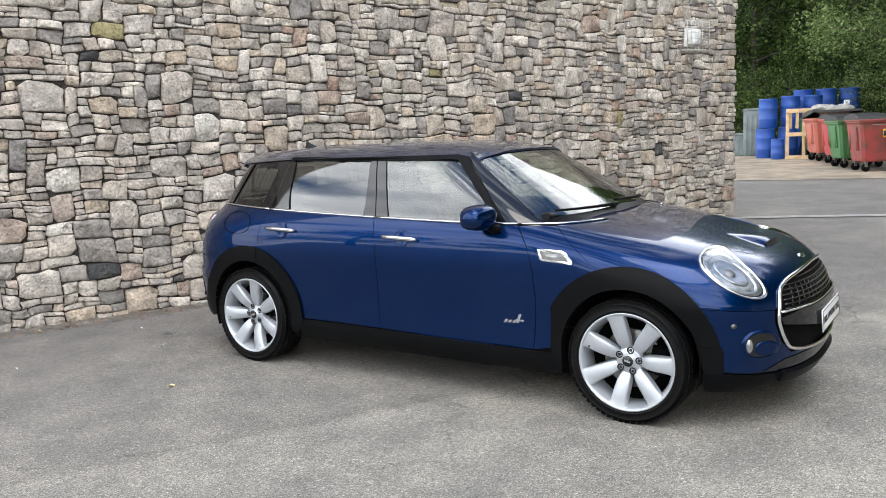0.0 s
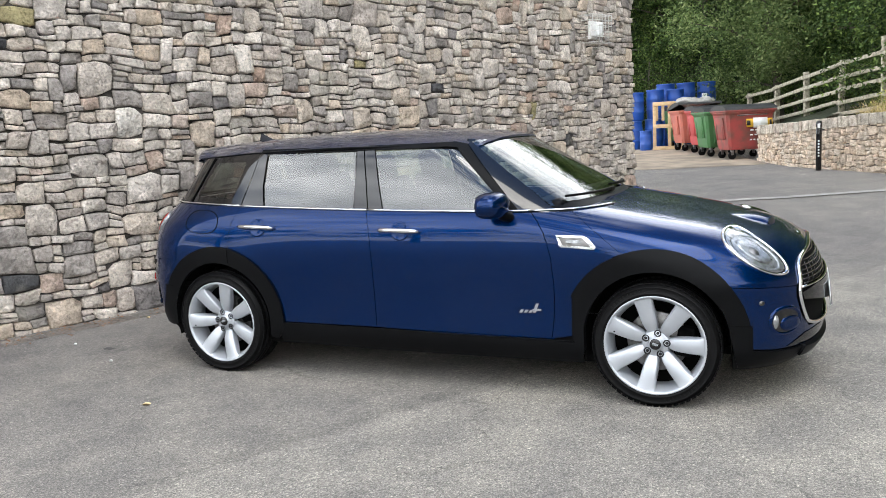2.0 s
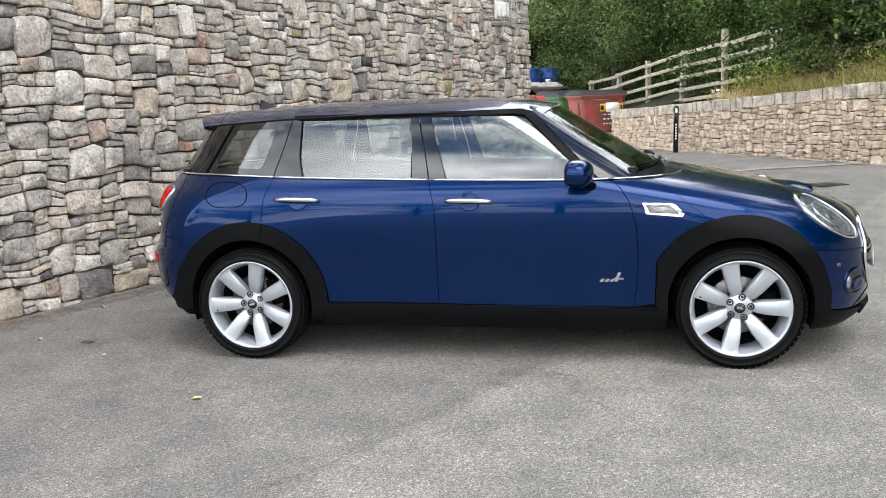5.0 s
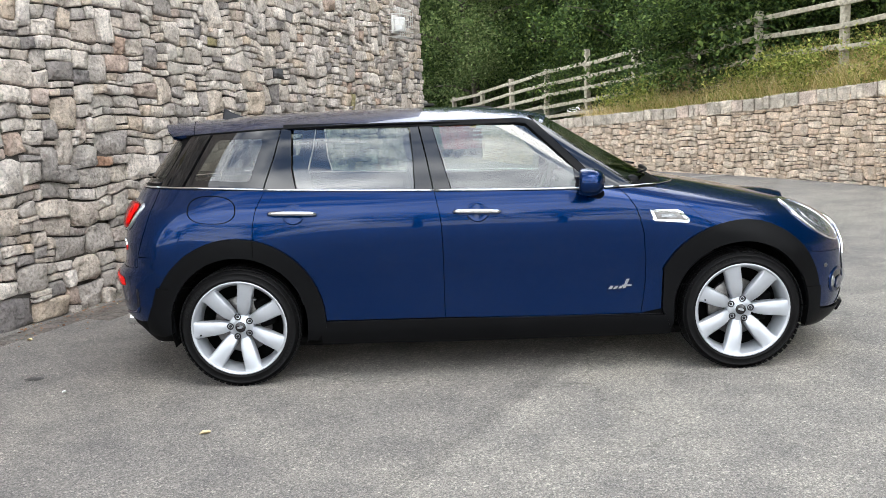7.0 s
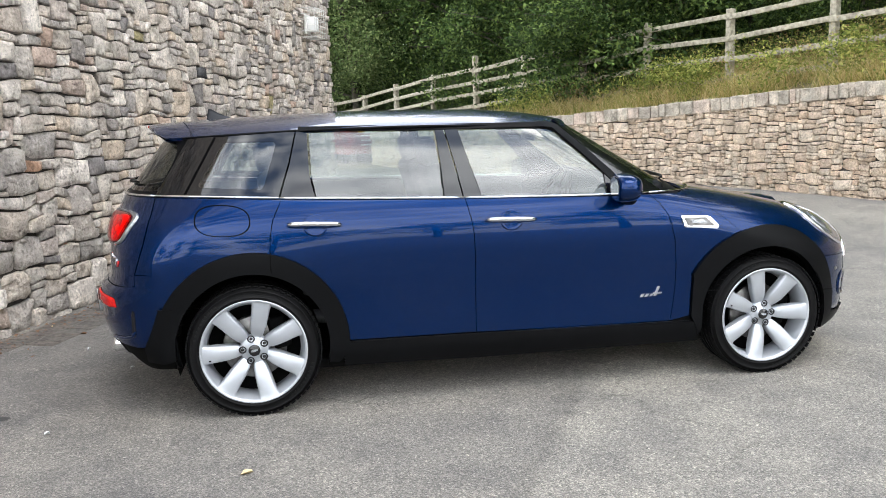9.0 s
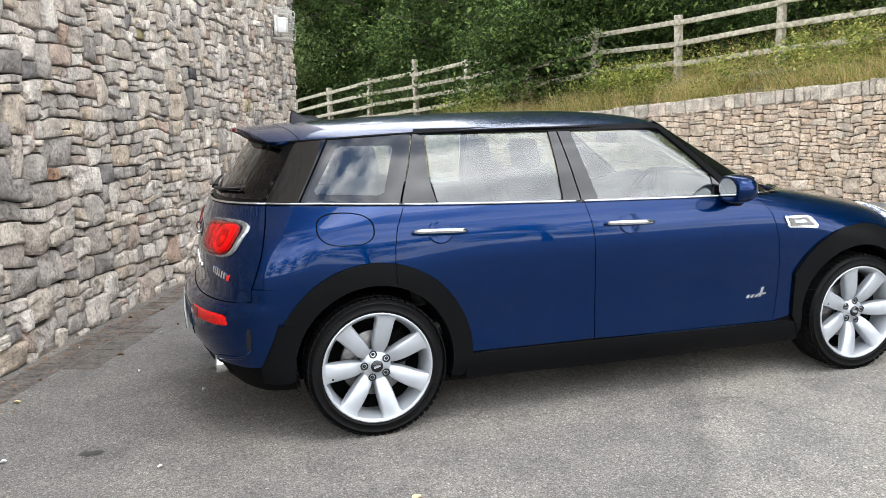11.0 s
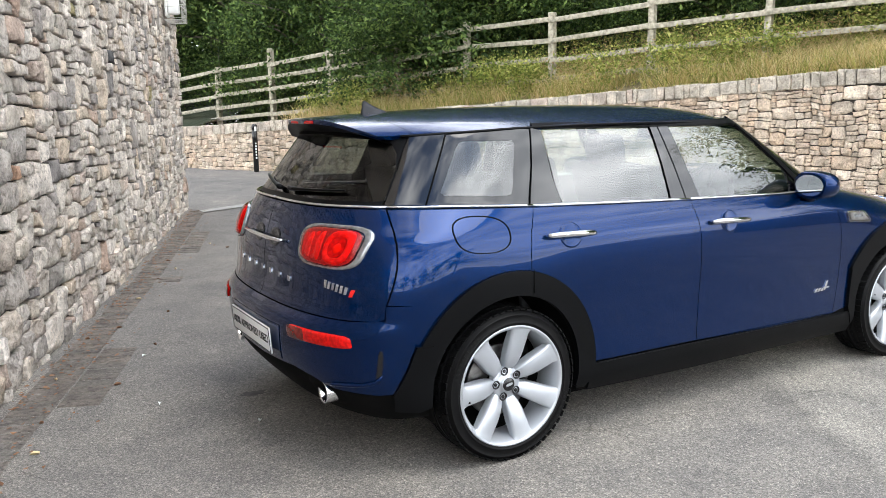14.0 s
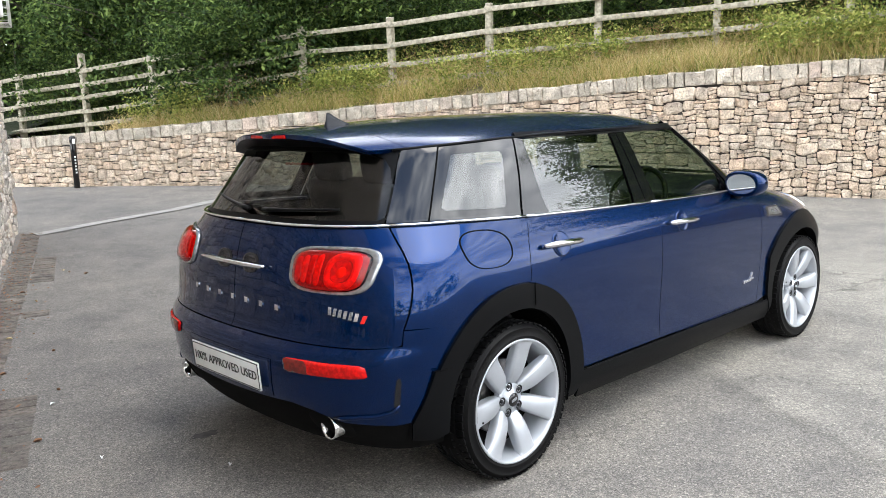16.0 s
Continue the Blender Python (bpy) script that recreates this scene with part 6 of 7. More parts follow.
# fence
fence = thing("fence", "weathered grey timber post and rail fence on the bank", "fence")
POSTS = [(1.75, 23.2, 2.02), (2.6, 21.45, 2.16), (3.4, 19.7, 2.42), (4.18, 17.95, 2.58), (4.98, 16.1, 2.94), (5.76, 14.3, 2.80), (6.54, 12.55, 2.95), (7.28, 10.9, 3.15), (8.06, 9.13, 3.19), (8.84, 7.35, 3.30), (9.6, 5.55, 3.36), (10.3, 3.75, 3.42), (10.9, 1.9, 3.48), (11.4, 0.0, 3.5)]
RAIL_TOP = [1.92, 2.06, 2.28, 2.45, 2.57, 2.70, 2.84, 3.01, 3.06, 3.17, 3.24, 3.30, 3.36, 3.4]
rng = random.Random(5)
for (x, y, z) in POSTS:
    part("post", box((0.13, 0.11, 2.4), (x, y, z - 1.2), (rng.uniform(-1.5, 1.5), rng.uniform(-1.5, 1.5), 22 + rng.uniform(-5, 5)), 0.012), OLD_WOOD, fence)
for (a, b, ra, rb) in zip(POSTS, POSTS[1:], RAIL_TOP, RAIL_TOP[1:]):
    for k in range(5 if a[1] > 14.0 else 4):
        off = Vector((-0.075, -0.03, 0))
        drop = 0.30 if a[1] > 14.0 else 0.375
        p0 = Vector((a[0], a[1], ra - drop * k + rng.uniform(-0.025, 0.025))) + off
        p1 = Vector((b[0], b[1], rb - drop * k + rng.uniform(-0.025, 0.025))) + off
        d = p1 - p0
        bm = box((d.length + 0.10, 0.04, 0.09), (0, 0, 0), (0, 0, 0), 0.008)
        m = Matrix.Translation((p0 + p1) / 2) @ d.to_track_quat("X", "Z").to_matrix().to_4x4()
        bmesh.ops.transform(bm, matrix=m, verts=bm.verts)
        part("rail", bm, OLD_WOOD, fence)

# ---- trees and undergrowth ----
def leaf_cloud(centres, per, size, rng, spread=1.0, flat=0.55):
    """Small folded leaves round clump centres (x, y, z, radius)."""
    v, f = [], []
    for cx, cy, cz, r in centres:
        for _ in range(int(per * min(1.6, (r / 0.6) ** 1.5))):
            d = Vector((rng.gauss(0, 1), rng.gauss(0, 1), rng.gauss(0, 0.75))).normalized() * r * rng.random() ** 0.45 * spread
            p = Vector((cx, cy, cz)) + d
            n = Vector((rng.gauss(0, flat) + 0.35 * d.x / r, rng.gauss(0, flat) + 0.35 * d.y / r, 0.6 + rng.gauss(0, flat))).normalized()
            u = n.cross(Vector((rng.gauss(0, 1), rng.gauss(0, 1), rng.gauss(0, 1)))).normalized()
            w = n.cross(u)
            a, b = size * rng.uniform(0.7, 1.35), size * rng.uniform(0.35, 0.62)
            i = len(v)
            v += [p - u * a, p - w * b + 0.1 * a * n, p + u * a, p + w * b + 0.1 * a * n]
            f.append((i, i + 1, i + 2, i + 3))
    return v, f


def make_tree(seed, height, crown, leaf, mat, clumps=85, per=150, low=0.16, lean=(0, 0)):
    rng = random.Random(seed)
    t = thing("tree", "", "tree", "woodland trees")
    trunk = bmesh.new()
    path = [Vector((lean[0] * (k / 6) ** 2 + 0.06 * height * 0.3 * rng.uniform(-0.3, 0.3) * (k > 0), lean[1] * (k / 6) ** 2 + 0.02 * height * rng.uniform(-0.3, 0.3) * (k > 0), height * 0.86 * k / 6)) for k in range(7)]
    r0 = 0.022 * height
    tube(path, [r0 * (1 - 0.13 * k) for k in range(7)], 8, trunk)
    centres = []
    for b in range(13):
        k = rng.uniform(max(low, 0.12) * 6, 5.6)
        i = int(k)
        p = path[i].lerp(path[i + 1], k - i)
        a = rng.uniform(0, 2 * math.pi)
        reach = crown * rng.uniform(0.55, 1.0) * (1.05 - 0.5 * abs(k / 6 - 0.45))
        tip = p + Vector((math.cos(a) * reach, math.sin(a) * reach, reach * rng.uniform(0.1, 0.55)))
        mid = p.lerp(tip, 0.5) + Vector((0, 0, 0.08 * reach))
        tube([p, mid, tip], [r0 * 0.36, r0 * 0.22, r0 * 0.07], 6, trunk)
        for s in (0.35, 0.55, 0.75, 0.95, 1.05):
            q = p.lerp(tip, s)
            centres.append((q.x + rng.gauss(0, 0.25), q.y + rng.gauss(0, 0.25), q.z + rng.gauss(0, 0.25), rng.uniform(0.35, 0.8) * crown / 2.6))
    while len(centres) < clumps:
        a, h = rng.uniform(0, 2 * math.pi), rng.uniform(low, 1.0)
        r = crown * math.sqrt(rng.random()) * math.sin(math.pi * min(0.97, 0.12 + 0.86 * (h - low) / (1 - low))) ** 0.6
        centres.append((lean[0] * h * h + r * math.cos(a), lean[1] * h * h + r * math.sin(a), h * height, rng.uniform(0.35, 0.8) * crown / 2.6))
    part("trunk", trunk, BARK, t)
    v, f = leaf_cloud(centres, per, leaf, rng)
    me = bpy.data.meshes.new("crown")
    me.from_pydata(v, [], f)
    part("crown", me, mat, t)
    return t


KINDS = [make_tree(11, 7.5, 2.7, 0.052, LEAF, 85, 230), make_tree(23, 9.0, 3.2, 0.058, LEAF, 95, 230), make_tree(37, 6.0, 2.5, 0.048, LEAF, 80, 230, 0.05), make_tree(51, 8.0, 3.0, 0.055, LEAF, 90, 230)]
SHRUB = make_tree(71, 2.6, 1.5, 0.034, LEAF, 70, 290, 0.02)
tagged(SHRUB, "dark green leafy shrub growing through the fence", "shrub", "hedge shrubs")
WILLOW = make_tree(91, 8.0, 3.4, 0.058, LEAF_PALE, 105, 200, 0.16, (-1.2, -1.0))
tagged(WILLOW, "pale green broadleaf tree leaning over the bins", "tree", "woodland trees")
for t in KINDS:
    tagged(t, "dark green broadleaf tree in dense woodland", "tree", "woodland trees")
rng = random.Random(8)
spots = []
for s in np.arange(0.0, 27.0, 1.55):
    spots.append((s + rng.uniform(-0.5, 0.5), rng.uniform(4.4, 5.6), rng.uniform(0.85, 1.15)))
    spots.append((s + 0.8 + rng.uniform(-0.5, 0.5), rng.uniform(7.0, 9.5), rng.uniform(1.1, 1.45)))
for s in np.arange(0.0, 27.0, 1.9):
    spots.append((s + rng.uniform(-0.6, 0.6), rng.uniform(11.0, 15.0), rng.uniform(1.4, 1.8)))
used = set()


def plant(kind, x, y, z, scale, turn):
    m = Matrix.LocRotScale((x, y, z), Euler((0, 0, radians(turn))), (scale, scale, scale))
    if kind.name not in used:
        used.add(kind.name)
        kind.matrix_basis = m
        kind.scale = (scale, scale, scale)
        return kind
    c = copy_thing(kind, pose(x, y, z, 0, 0, turn))
    c.scale = (scale, scale, scale)
    return c


for i, (s, b, k) in enumerate(spots):
    p = low_place(s, 0, -b)
    plant(KINDS[(i * 7 + i // 3) % 4], p.x, p.y, bank_z(s, b) - 0.2, k, rng.uniform(0, 360))
for x, y, k in ((3.2, 25.5, 1.0), (4.6, 23.5, 1.1), (5.6, 26.5, 1.4), (2.2, 28.0, 1.1), (6.5, 21.0, 1.2), (7.5, 24.5, 1.5), (4.2, 30.0, 1.5), (8.5, 29, 1.8), (11, 24, 1.7), (7, 33, 1.9), (12, 31, 2.0), (-13, 31, 1.3), (-10.5, 33, 1.5), (-8, 31.5, 1.2), (-6, 33.5, 1.5), (-4.2, 31.5, 1.15), (-2.6, 33, 1.4), (-0.5, 32, 1.2), (1.2, 34, 1.5), (2.8, 31, 1.3), (4.5, 29, 1.3), (-9, 37, 1.8), (-4, 38, 1.9), (0.5, 38, 1.8)):
    plant(KINDS[int(x * 3) % 4], x, y, 0.6 + max(0, y - 30) * 0.4, k, rng.uniform(0, 360))
for s, b, k in ((1.2, 2.9, 0.9), (3.2, 3.4, 1.0), (6.3, 2.5, 1.1), (7.2, 2.9, 1.25), (8.1, 2.4, 0.9), (9.2, 3.3, 0.9), (11.0, 3.4, 0.9), (13.0, 3.2, 0.9), (14.6, 2.8, 1.0), (15.8, 2.6, 1.1), (17.0, 2.4, 1.1), (18.3, 2.8, 1.2), (19.6, 2.6, 1.1), (21, 2.6, 1.2), (5.0, 3.9, 1.1), (10.2, 3.9, 1.2), (12.2, 4.0, 1.1), (6.0, 2.5, 1.2), (6.5, 2.4, 1.35), (6.9, 2.6, 1.3), (7.2, 2.8, 1.4), (7.5, 3.0, 1.5), (6.7, 3.2, 1.7), (8.0, 3.6, 1.9), (8.8, 4.4, 1.9), (2.0, 4.2, 1.6), (4.2, 4.4, 1.8), (5.6, 4.6, 1.9), (10.4, 4.8, 1.8), (12.0, 4.8, 1.8), (13.6, 4.6, 1.7), (15.2, 4.4, 1.8), (16.8, 4.2, 1.8), (0.6, 4.8, 1.6)):
    p = low_place(s, 0, -b)
    plant(SHRUB, p.x, p.y, bank_z(s, b) - 0.1, k, rng.uniform(0, 360))
plant(WILLOW, 2.6, 24.2, 0.7, 1.0, 0)
for x, y, k in ((4.3, 23.2, 1.2), (3.4, 26.0, 1.2), (2.6, 27.5, 1.3), (5.0, 20.6, 1.2), (5.2, 22.0, 1.3), (5.6, 18.2, 0.9), (6.3, 18.5, 1.0), (7.0, 19.4, 1.2), (7.8, 20.6, 1.3), (6.8, 21.6, 1.3), (8.8, 22.5, 1.5), (7.6, 18.4, 1.2), (1.4, 28.6, 1.3), (-0.4, 29.4, 1.3), (-2.4, 29.6, 1.4), (-4.6, 29.8, 1.4), (-6.8, 30.0, 1.4), (-9.0, 30.2, 1.4)):
    plant(SHRUB, x, y, ground_z(x, y) + (0.3 if x > 2 else -0.1), k, x * 77.0 + y * 31.0)
# tall trees round the rest of the yard
for i, (x, y, k) in enumerate(((19, 1, 1.9), (20, -5.0, 1.75), (27, -8, 1.9), (26, 4, 2.0), (17.5, -2.2, 1.7), (21.5, -1.5, 2.1), (22.5, -6.5, 2.0), (17.5, 3.5, 1.8), (18.3, -9.6, 1.15), (19.2, -8.7, 1.25), (20.3, -10.0, 1.4), (18.6, -7.2, 1.3), (21.5, -8.2, 1.5), (17.8, -5.9, 1.3), (23.0, -10.0, 1.6), (14, -30, 1.6), (7, -36, 1.6), (0, -38, 1.5), (-7, -37, 1.7), (-14, -33, 1.6), (-20, -26, 1.7))):
    plant(KINDS[i % 4], x, y, 0.0, k, i * 47.0)


def blades(name, count, mat, height, width, region, rng, label, lean=0.35, kind="stuff", droop=0.3):
    v, f = [], []
    for _ in range(count):
        p = region(rng)
        h, w, a = rng.uniform(*height), rng.uniform(*width), rng.uniform(0, 2 * math.pi)
        d = Vector((rng.gauss(0, lean), rng.gauss(0, lean), 1)).normalized() * h
        side = Vector((math.cos(a), math.sin(a), 0)) * w
        mid = p + d * 0.55
        tip = p + d + Vector((d.x, d.y, -0.3 * h)) * droop
        i = len(v)
        v += [p - side, p + side, mid + side * 0.8, mid - side * 0.8, tip]
        f += [(i, i + 1, i + 2, i + 3), (i + 3, i + 2, i + 4)]
    me = bpy.data.meshes.new(name)
    me.from_pydata(v, [], f)
    return tagged(part(name, me, mat), label, "grass", kind=kind)


def on_bank(lo, hi, s0=0.0, s1=24.0):
    def region(rng):
        while True:
            s, b = rng.uniform(s0, s1), rng.uniform(lo, hi)
            if noise.noise((s * 0.9, b * 1.3, 7.0)) + rng.uniform(-0.5, 0.5) > -0.15:
                p = low_place(s, 0, -b)
                return Vector((p.x, p.y, bank_z(s, b) - 0.02))
    return region


blades("dry_grass", 85000, STRAW, (0.12, 0.62), (0.0016, 0.0048), on_bank(0.42, 3.8, 4.2), random.Random(3), "tall straw-coloured dry grass on the bank", lean=0.55)
blades("green_grass", 30000, WEED, (0.12, 0.50), (0.003, 0.007), on_bank(0.4, 3.9, 5.5), random.Random(4), "green grass tufts among the dry grass", lean=0.5)
rng = random.Random(12)
clumps = []
for _ in range(1350):
    s, b = rng.uniform(4.5, 24), rng.uniform(0.5, 3.4)
    if noise.noise((s * 0.5, b, 2.0)) + 0.25 * noise.noise((s * 2.1, b * 2.0, 5.0)) > -0.05:
        p = low_place(s, 0, -b)
        clumps.append((p.x, p.y, bank_z(s, b) + rng.uniform(0.15, 0.62), rng.uniform(0.18, 0.42)))
v, f = leaf_cloud(clumps, 230, 0.034, rng)
me = bpy.data.meshes.new("weeds")
me.from_pydata(v, [], f)
tagged(part("weeds", me, WEED), "bright green nettles and broadleaf weeds", "weeds", kind="stuff")
clumps = []
for _ in range(1150):
    s, b = rng.uniform(5, 24), rng.uniform(0.6, 3.4)
    if noise.noise((s * 0.7, b, 6.0)) > -0.1:
        p = low_place(s, 0, -b)
        clumps.append((p.x, p.y, bank_z(s, b) + rng.uniform(0.25, 0.75), rng.uniform(0.12, 0.3)))
v, f = leaf_cloud(clumps, 100, 0.017, rng)
me = bpy.data.meshes.new("seed_heads")
me.from_pydata(v, [], f)
tagged(part("seed_heads", me, SEED), "rusty brown seed heads of docks and grasses", "seed heads", kind="stuff")

# ---- bins, drums and the other loose things ----
def plastic(name, col):
    return material(name, col, 0.55, vary=0.18, scale=3.0, second=tuple(min(1, c * 0.72 + 0.03) for c in col), bump=0.1, bump_scale=40.0, spread=(0.3, 0.6))


BIN_RED, BIN_PINK, BIN_GREEN, BIN_LID = plastic("faded_red_plastic", (0.42, 0.045, 0.045)), plastic("sun_bleached_red_plastic", (0.45, 0.13, 0.09)), plastic("green_plastic", (0.05, 0.16, 0.05)), material("black_lid", (0.02, 0.02, 0.02), 0.55, vary=0.2, scale=4.0)
RUST_RED = material("rusty_red_paint", (0.33, 0.05, 0.045), 0.6, second=(0.16, 0.06, 0.045), scale=4.0, bump=0.2, bump_scale=30.0)
BLUE_DRUM = plastic("blue_plastic", (0.006, 0.068, 0.34))
GREY_BOX = material("grey_plastic", (0.16, 0.19, 0.19), 0.6, vary=0.2, scale=3.0)
YELLOW = material("yellow_sign", (0.70, 0.42, 0.03), 0.6, vary=0.08, scale=6.0)
BAG = material("pale_sacking", (0.30, 0.29, 0.27), 0.8, vary=0.2, scale=9.0, bump=0.8, bump_scale=14.0, bump_dist=0.03)


def waste_bin(x, y, turn, mat, label, tall=1.22, wide=1.22, deep=1.0, open_lid=False, sign=False):
    b = thing("waste_bin", label, "bin", "row of waste bins", (x, y, ground_z(x, y)), turn)
    bm = bmesh.new()
    rows = []
    for z, k in ((0.24, 0.80), (0.30, 0.84), (tall - 0.10, 1.0), (tall - 0.06, 1.05), (tall, 1.05)):
        w, d = wide / 2 * k, deep / 2 * k
        rows.append([bm.verts.new((sx * w - sx * cx, sy * d - sy * cy, z)) for sx, sy, cx, cy in ((-1, -1, 0, 0.06), (-1, -1, 0.06, 0), (1, -1, 0.06, 0), (1, -1, 0, 0.06), (1, 1, 0, 0.06), (1, 1, 0.06, 0), (-1, 1, 0.06, 0), (-1, 1, 0, 0.06))])
    for a, c in zip(rows, rows[1:]):
        for i in range(8):
            bm.faces.new((a[i], a[(i + 1) % 8], c[(i + 1) % 8], c[i]))
    bm.faces.new(list(reversed(rows[0])))
    part("body", bm, mat, b, smooth=False)
    for sy in (-1, 1):
        part("pocket", box((0.10, 0.03, 0.5), (-wide / 2 * 0.93, sy * 0.2, 0.75), (0, -4, 0), 0.012), mat, b)
    part("side_panel", box((0.03, deep * 0.5, 0.55), (-wide / 2 * 0.965, 0, 0.78), (0, -7, 0), 0.012), mat, b)
    for k in range(3):
        part("rib", box((0.05, 0.035, 0.72), ((k - 1) * wide * 0.3, -deep / 2 * 0.955, 0.72), (-6, 0, 0), 0.01), mat, b) if not sign else None
    part("rim", box((wide * 1.08, deep * 1.08, 0.05), (0, 0, tall - 0.01), bevel=0.015), mat, b)
    lid = bmesh.new()
    rows = []
    for i in range(9):
        a = math.pi * i / 8
        rows.append([lid.verts.new((sx * wide * 0.54, -math.cos(a) * deep * 0.54, tall + 0.02 + 0.13 * math.sin(a))) for sx in (-1, 1)])
    for a, c in zip(rows, rows[1:]):
        lid.faces.new((a[0], a[1], c[1], c[0]))
    lid.faces.new([r[0] for r in rows])
    lid.faces.new([r[1] for r in reversed(rows)])
    if open_lid:
        bmesh.ops.rotate(lid, verts=lid.verts, cent=(0, deep / 2, tall), matrix=Matrix.Rotation(radians(-9), 3, "X"))
    bmesh.ops.recalc_face_normals(lid, faces=lid.faces)
    part("lid", lid, BIN_LID, b, "black lid", smooth=False)
    for sx in (-1, 1):
        for sy in (-1, 1):
            wheel = lathe([(0.001, -0.025), (0.085, -0.025), (0.10, -0.015), (0.10, 0.015), (0.085, 0.025), (0.001, 0.025)], 18)
            bmesh.ops.translate(wheel, verts=wheel.verts, vec=(sx * wide * 0.34, sy * deep * 0.34, 0.10))
            wo = part("castor", wheel, RUBBER, b)
            part("fork", box((0.07, 0.075, 0.15), (sx * wide * 0.34, sy * deep * 0.34, 0.185), (0, 0, 0), 0.01), STEEL, wo)
    part("handle", tube([(-wide * 0.3, -deep * 0.56, tall - 0.12), (-wide * 0.3, -deep * 0.62, tall - 0.12), (wide * 0.3, -deep * 0.62, tall - 0.12), (wide * 0.3, -deep * 0.56, tall - 0.12)], 0.015), STEEL, b)
    if sign:
        f = -deep / 2 * 0.985 - 0.012
        part("sign_board", box((0.66, 0.012, 0.20), (0.22, f, 0.90), (-6, 0, 0)), YELLOW, b, "yellow sign board")
        part("paper", box((0.36, 0.008, 0.25), (0.24, f - 0.012, 0.90), (-6, 0, 0)), WHITE, b, "white paper notice")
        for i, (dx, w) in enumerate(((-0.06, 0.09), (0.50, 0.05))):
            part("sign_bar", box((w, 0.006, 0.12), (dx, f - 0.010, 0.90), (-6, 0, 0)), LETTER, b)
        for i, (w, z) in enumerate(((0.62, 0.72), (0.56, 0.60), (0.44, 0.48))):
            for k in range(5):
                part("print_bar", box((w / 5 - 0.04, 0.006, 0.032), (-0.02 + w * (k + 0.5) / 5, f + 0.03 + 0.10 * (0.72 - z), z), (-6, 0, 0)), WHITE, b)
    return b


waste_bin(1.90, 17.75, 26, RUST_RED, "large red steel waste bin with black lid on castors", sign=True)
waste_bin(1.27, 18.95, 26, BIN_GREEN, "green plastic waste bin with black lid", 1.18)
waste_bin(0.93, 20.15, 26, BIN_RED, "bright red plastic waste bin with black lid", 1.20)
waste_bin(0.28, 21.45, 26, BIN_PINK, "sun-bleached red plastic waste bin, overfilled", 1.20, open_lid=True)
waste_bin(-0.12, 22.85, 26, BIN_GREEN, "green plastic waste bin beside a pallet frame", 1.18)
bm = bmesh.new()
for i, (dx, dy, r) in enumerate(((0, 0, 0.28), (0.3, 0.1, 0.22), (-0.25, -0.1, 0.2))):
    bmesh.ops.create_icosphere(bm, subdivisions=3, radius=r, matrix=Matrix.Translation((0.30 + dx, 21.35 + dy, ground_z(0, 21) + 1.42 + 0.04 * i)) @ Matrix.Diagonal((1.3, 1, 0.6, 1)))
for vtx in bm.verts:
    vtx.co += vtx.normal * 0.09 * noise.noise(vtx.co * 6)
tagged(part("rubbish_sack", bm, BAG), "crumpled pale rubbish sacks on top of a bin", "sack")


def drum(x, y, z, k=1.0, label="blue plastic drum with two hoops", tilt=0.0, paper=False):
    d = thing("drum", label, "drum", "stack of drums", (x, y, z))
    d.rotation_euler = (radians(tilt), 0, 0)
    d.scale = (k, k, k)
    part("shell", lathe([(0.001, 0.0), (0.27, 0.0), (0.285, 0.02), (0.29, 0.25), (0.302, 0.28), (0.302, 0.31), (0.29, 0.34), (0.29, 0.60), (0.302, 0.63), (0.302, 0.66), (0.29, 0.69), (0.28, 0.90), (0.292, 0.92), (0.292, 0.95), (0.26, 0.955), (0.25, 0.935), (0.001, 0.935)], 32, axis="z"), BLUE_DRUM, d)
    part("bung", lathe([(0.001, 0.965), (0.04, 0.965), (0.045, 0.93)], 14, axis="z"), BLUE_DRUM, d)
    if paper:
        part("label_patch", box((0.16, 0.01, 0.22), (-0.03, -0.292, 0.48)), WHITE, d, "white paper label")
    return d


for x, y, k in ((-1.80, 22.75, 0.97), (-1.20, 23.05, 1.0), (-0.60, 23.35, 0.99), (-1.05, 24.3, 1.09), (-0.42, 24.6, 1.09), (0.22, 24.9, 1.09)):
    g = ground_z(x, y)
    drum(x, y, g, k)
    drum(x + 0.05, y + 0.08, g + 0.965 * k, k * 0.98, paper=x > 0)
drum(-1.30, 22.1, ground_z(-1, 22), 0.66, "small blue plastic drum on the ground")
part_pallet = thing("pallet_frame", "pale timber pallet standing upright before the drums", "pallet", "", (-0.60, 22.05, ground_z(-0.5, 22.0)), 4)
PALE_WOOD = material("fresh_timber", (0.50, 0.36, 0.20), 0.75, vary=0.15, scale=8.0)
for x in (-0.41, 0.05, 0.46):
    part("upright", box((0.10, 0.05, 1.50), (x, 0, 0.75), bevel=0.006), PALE_WOOD, part_pallet)
for z in (0.06, 0.75, 1.45):
    part("crossbar", box((1.0, 0.03, 0.12), (0.05, -0.04, z), bevel=0.004), PALE_WOOD, part_pallet)
for i in range(5):
    part("slat", box((0.09, 0.02, 0.55), (-0.34 + 0.19 * i, 0.035, 1.2), bevel=0.004), PALE_WOOD, part_pallet)
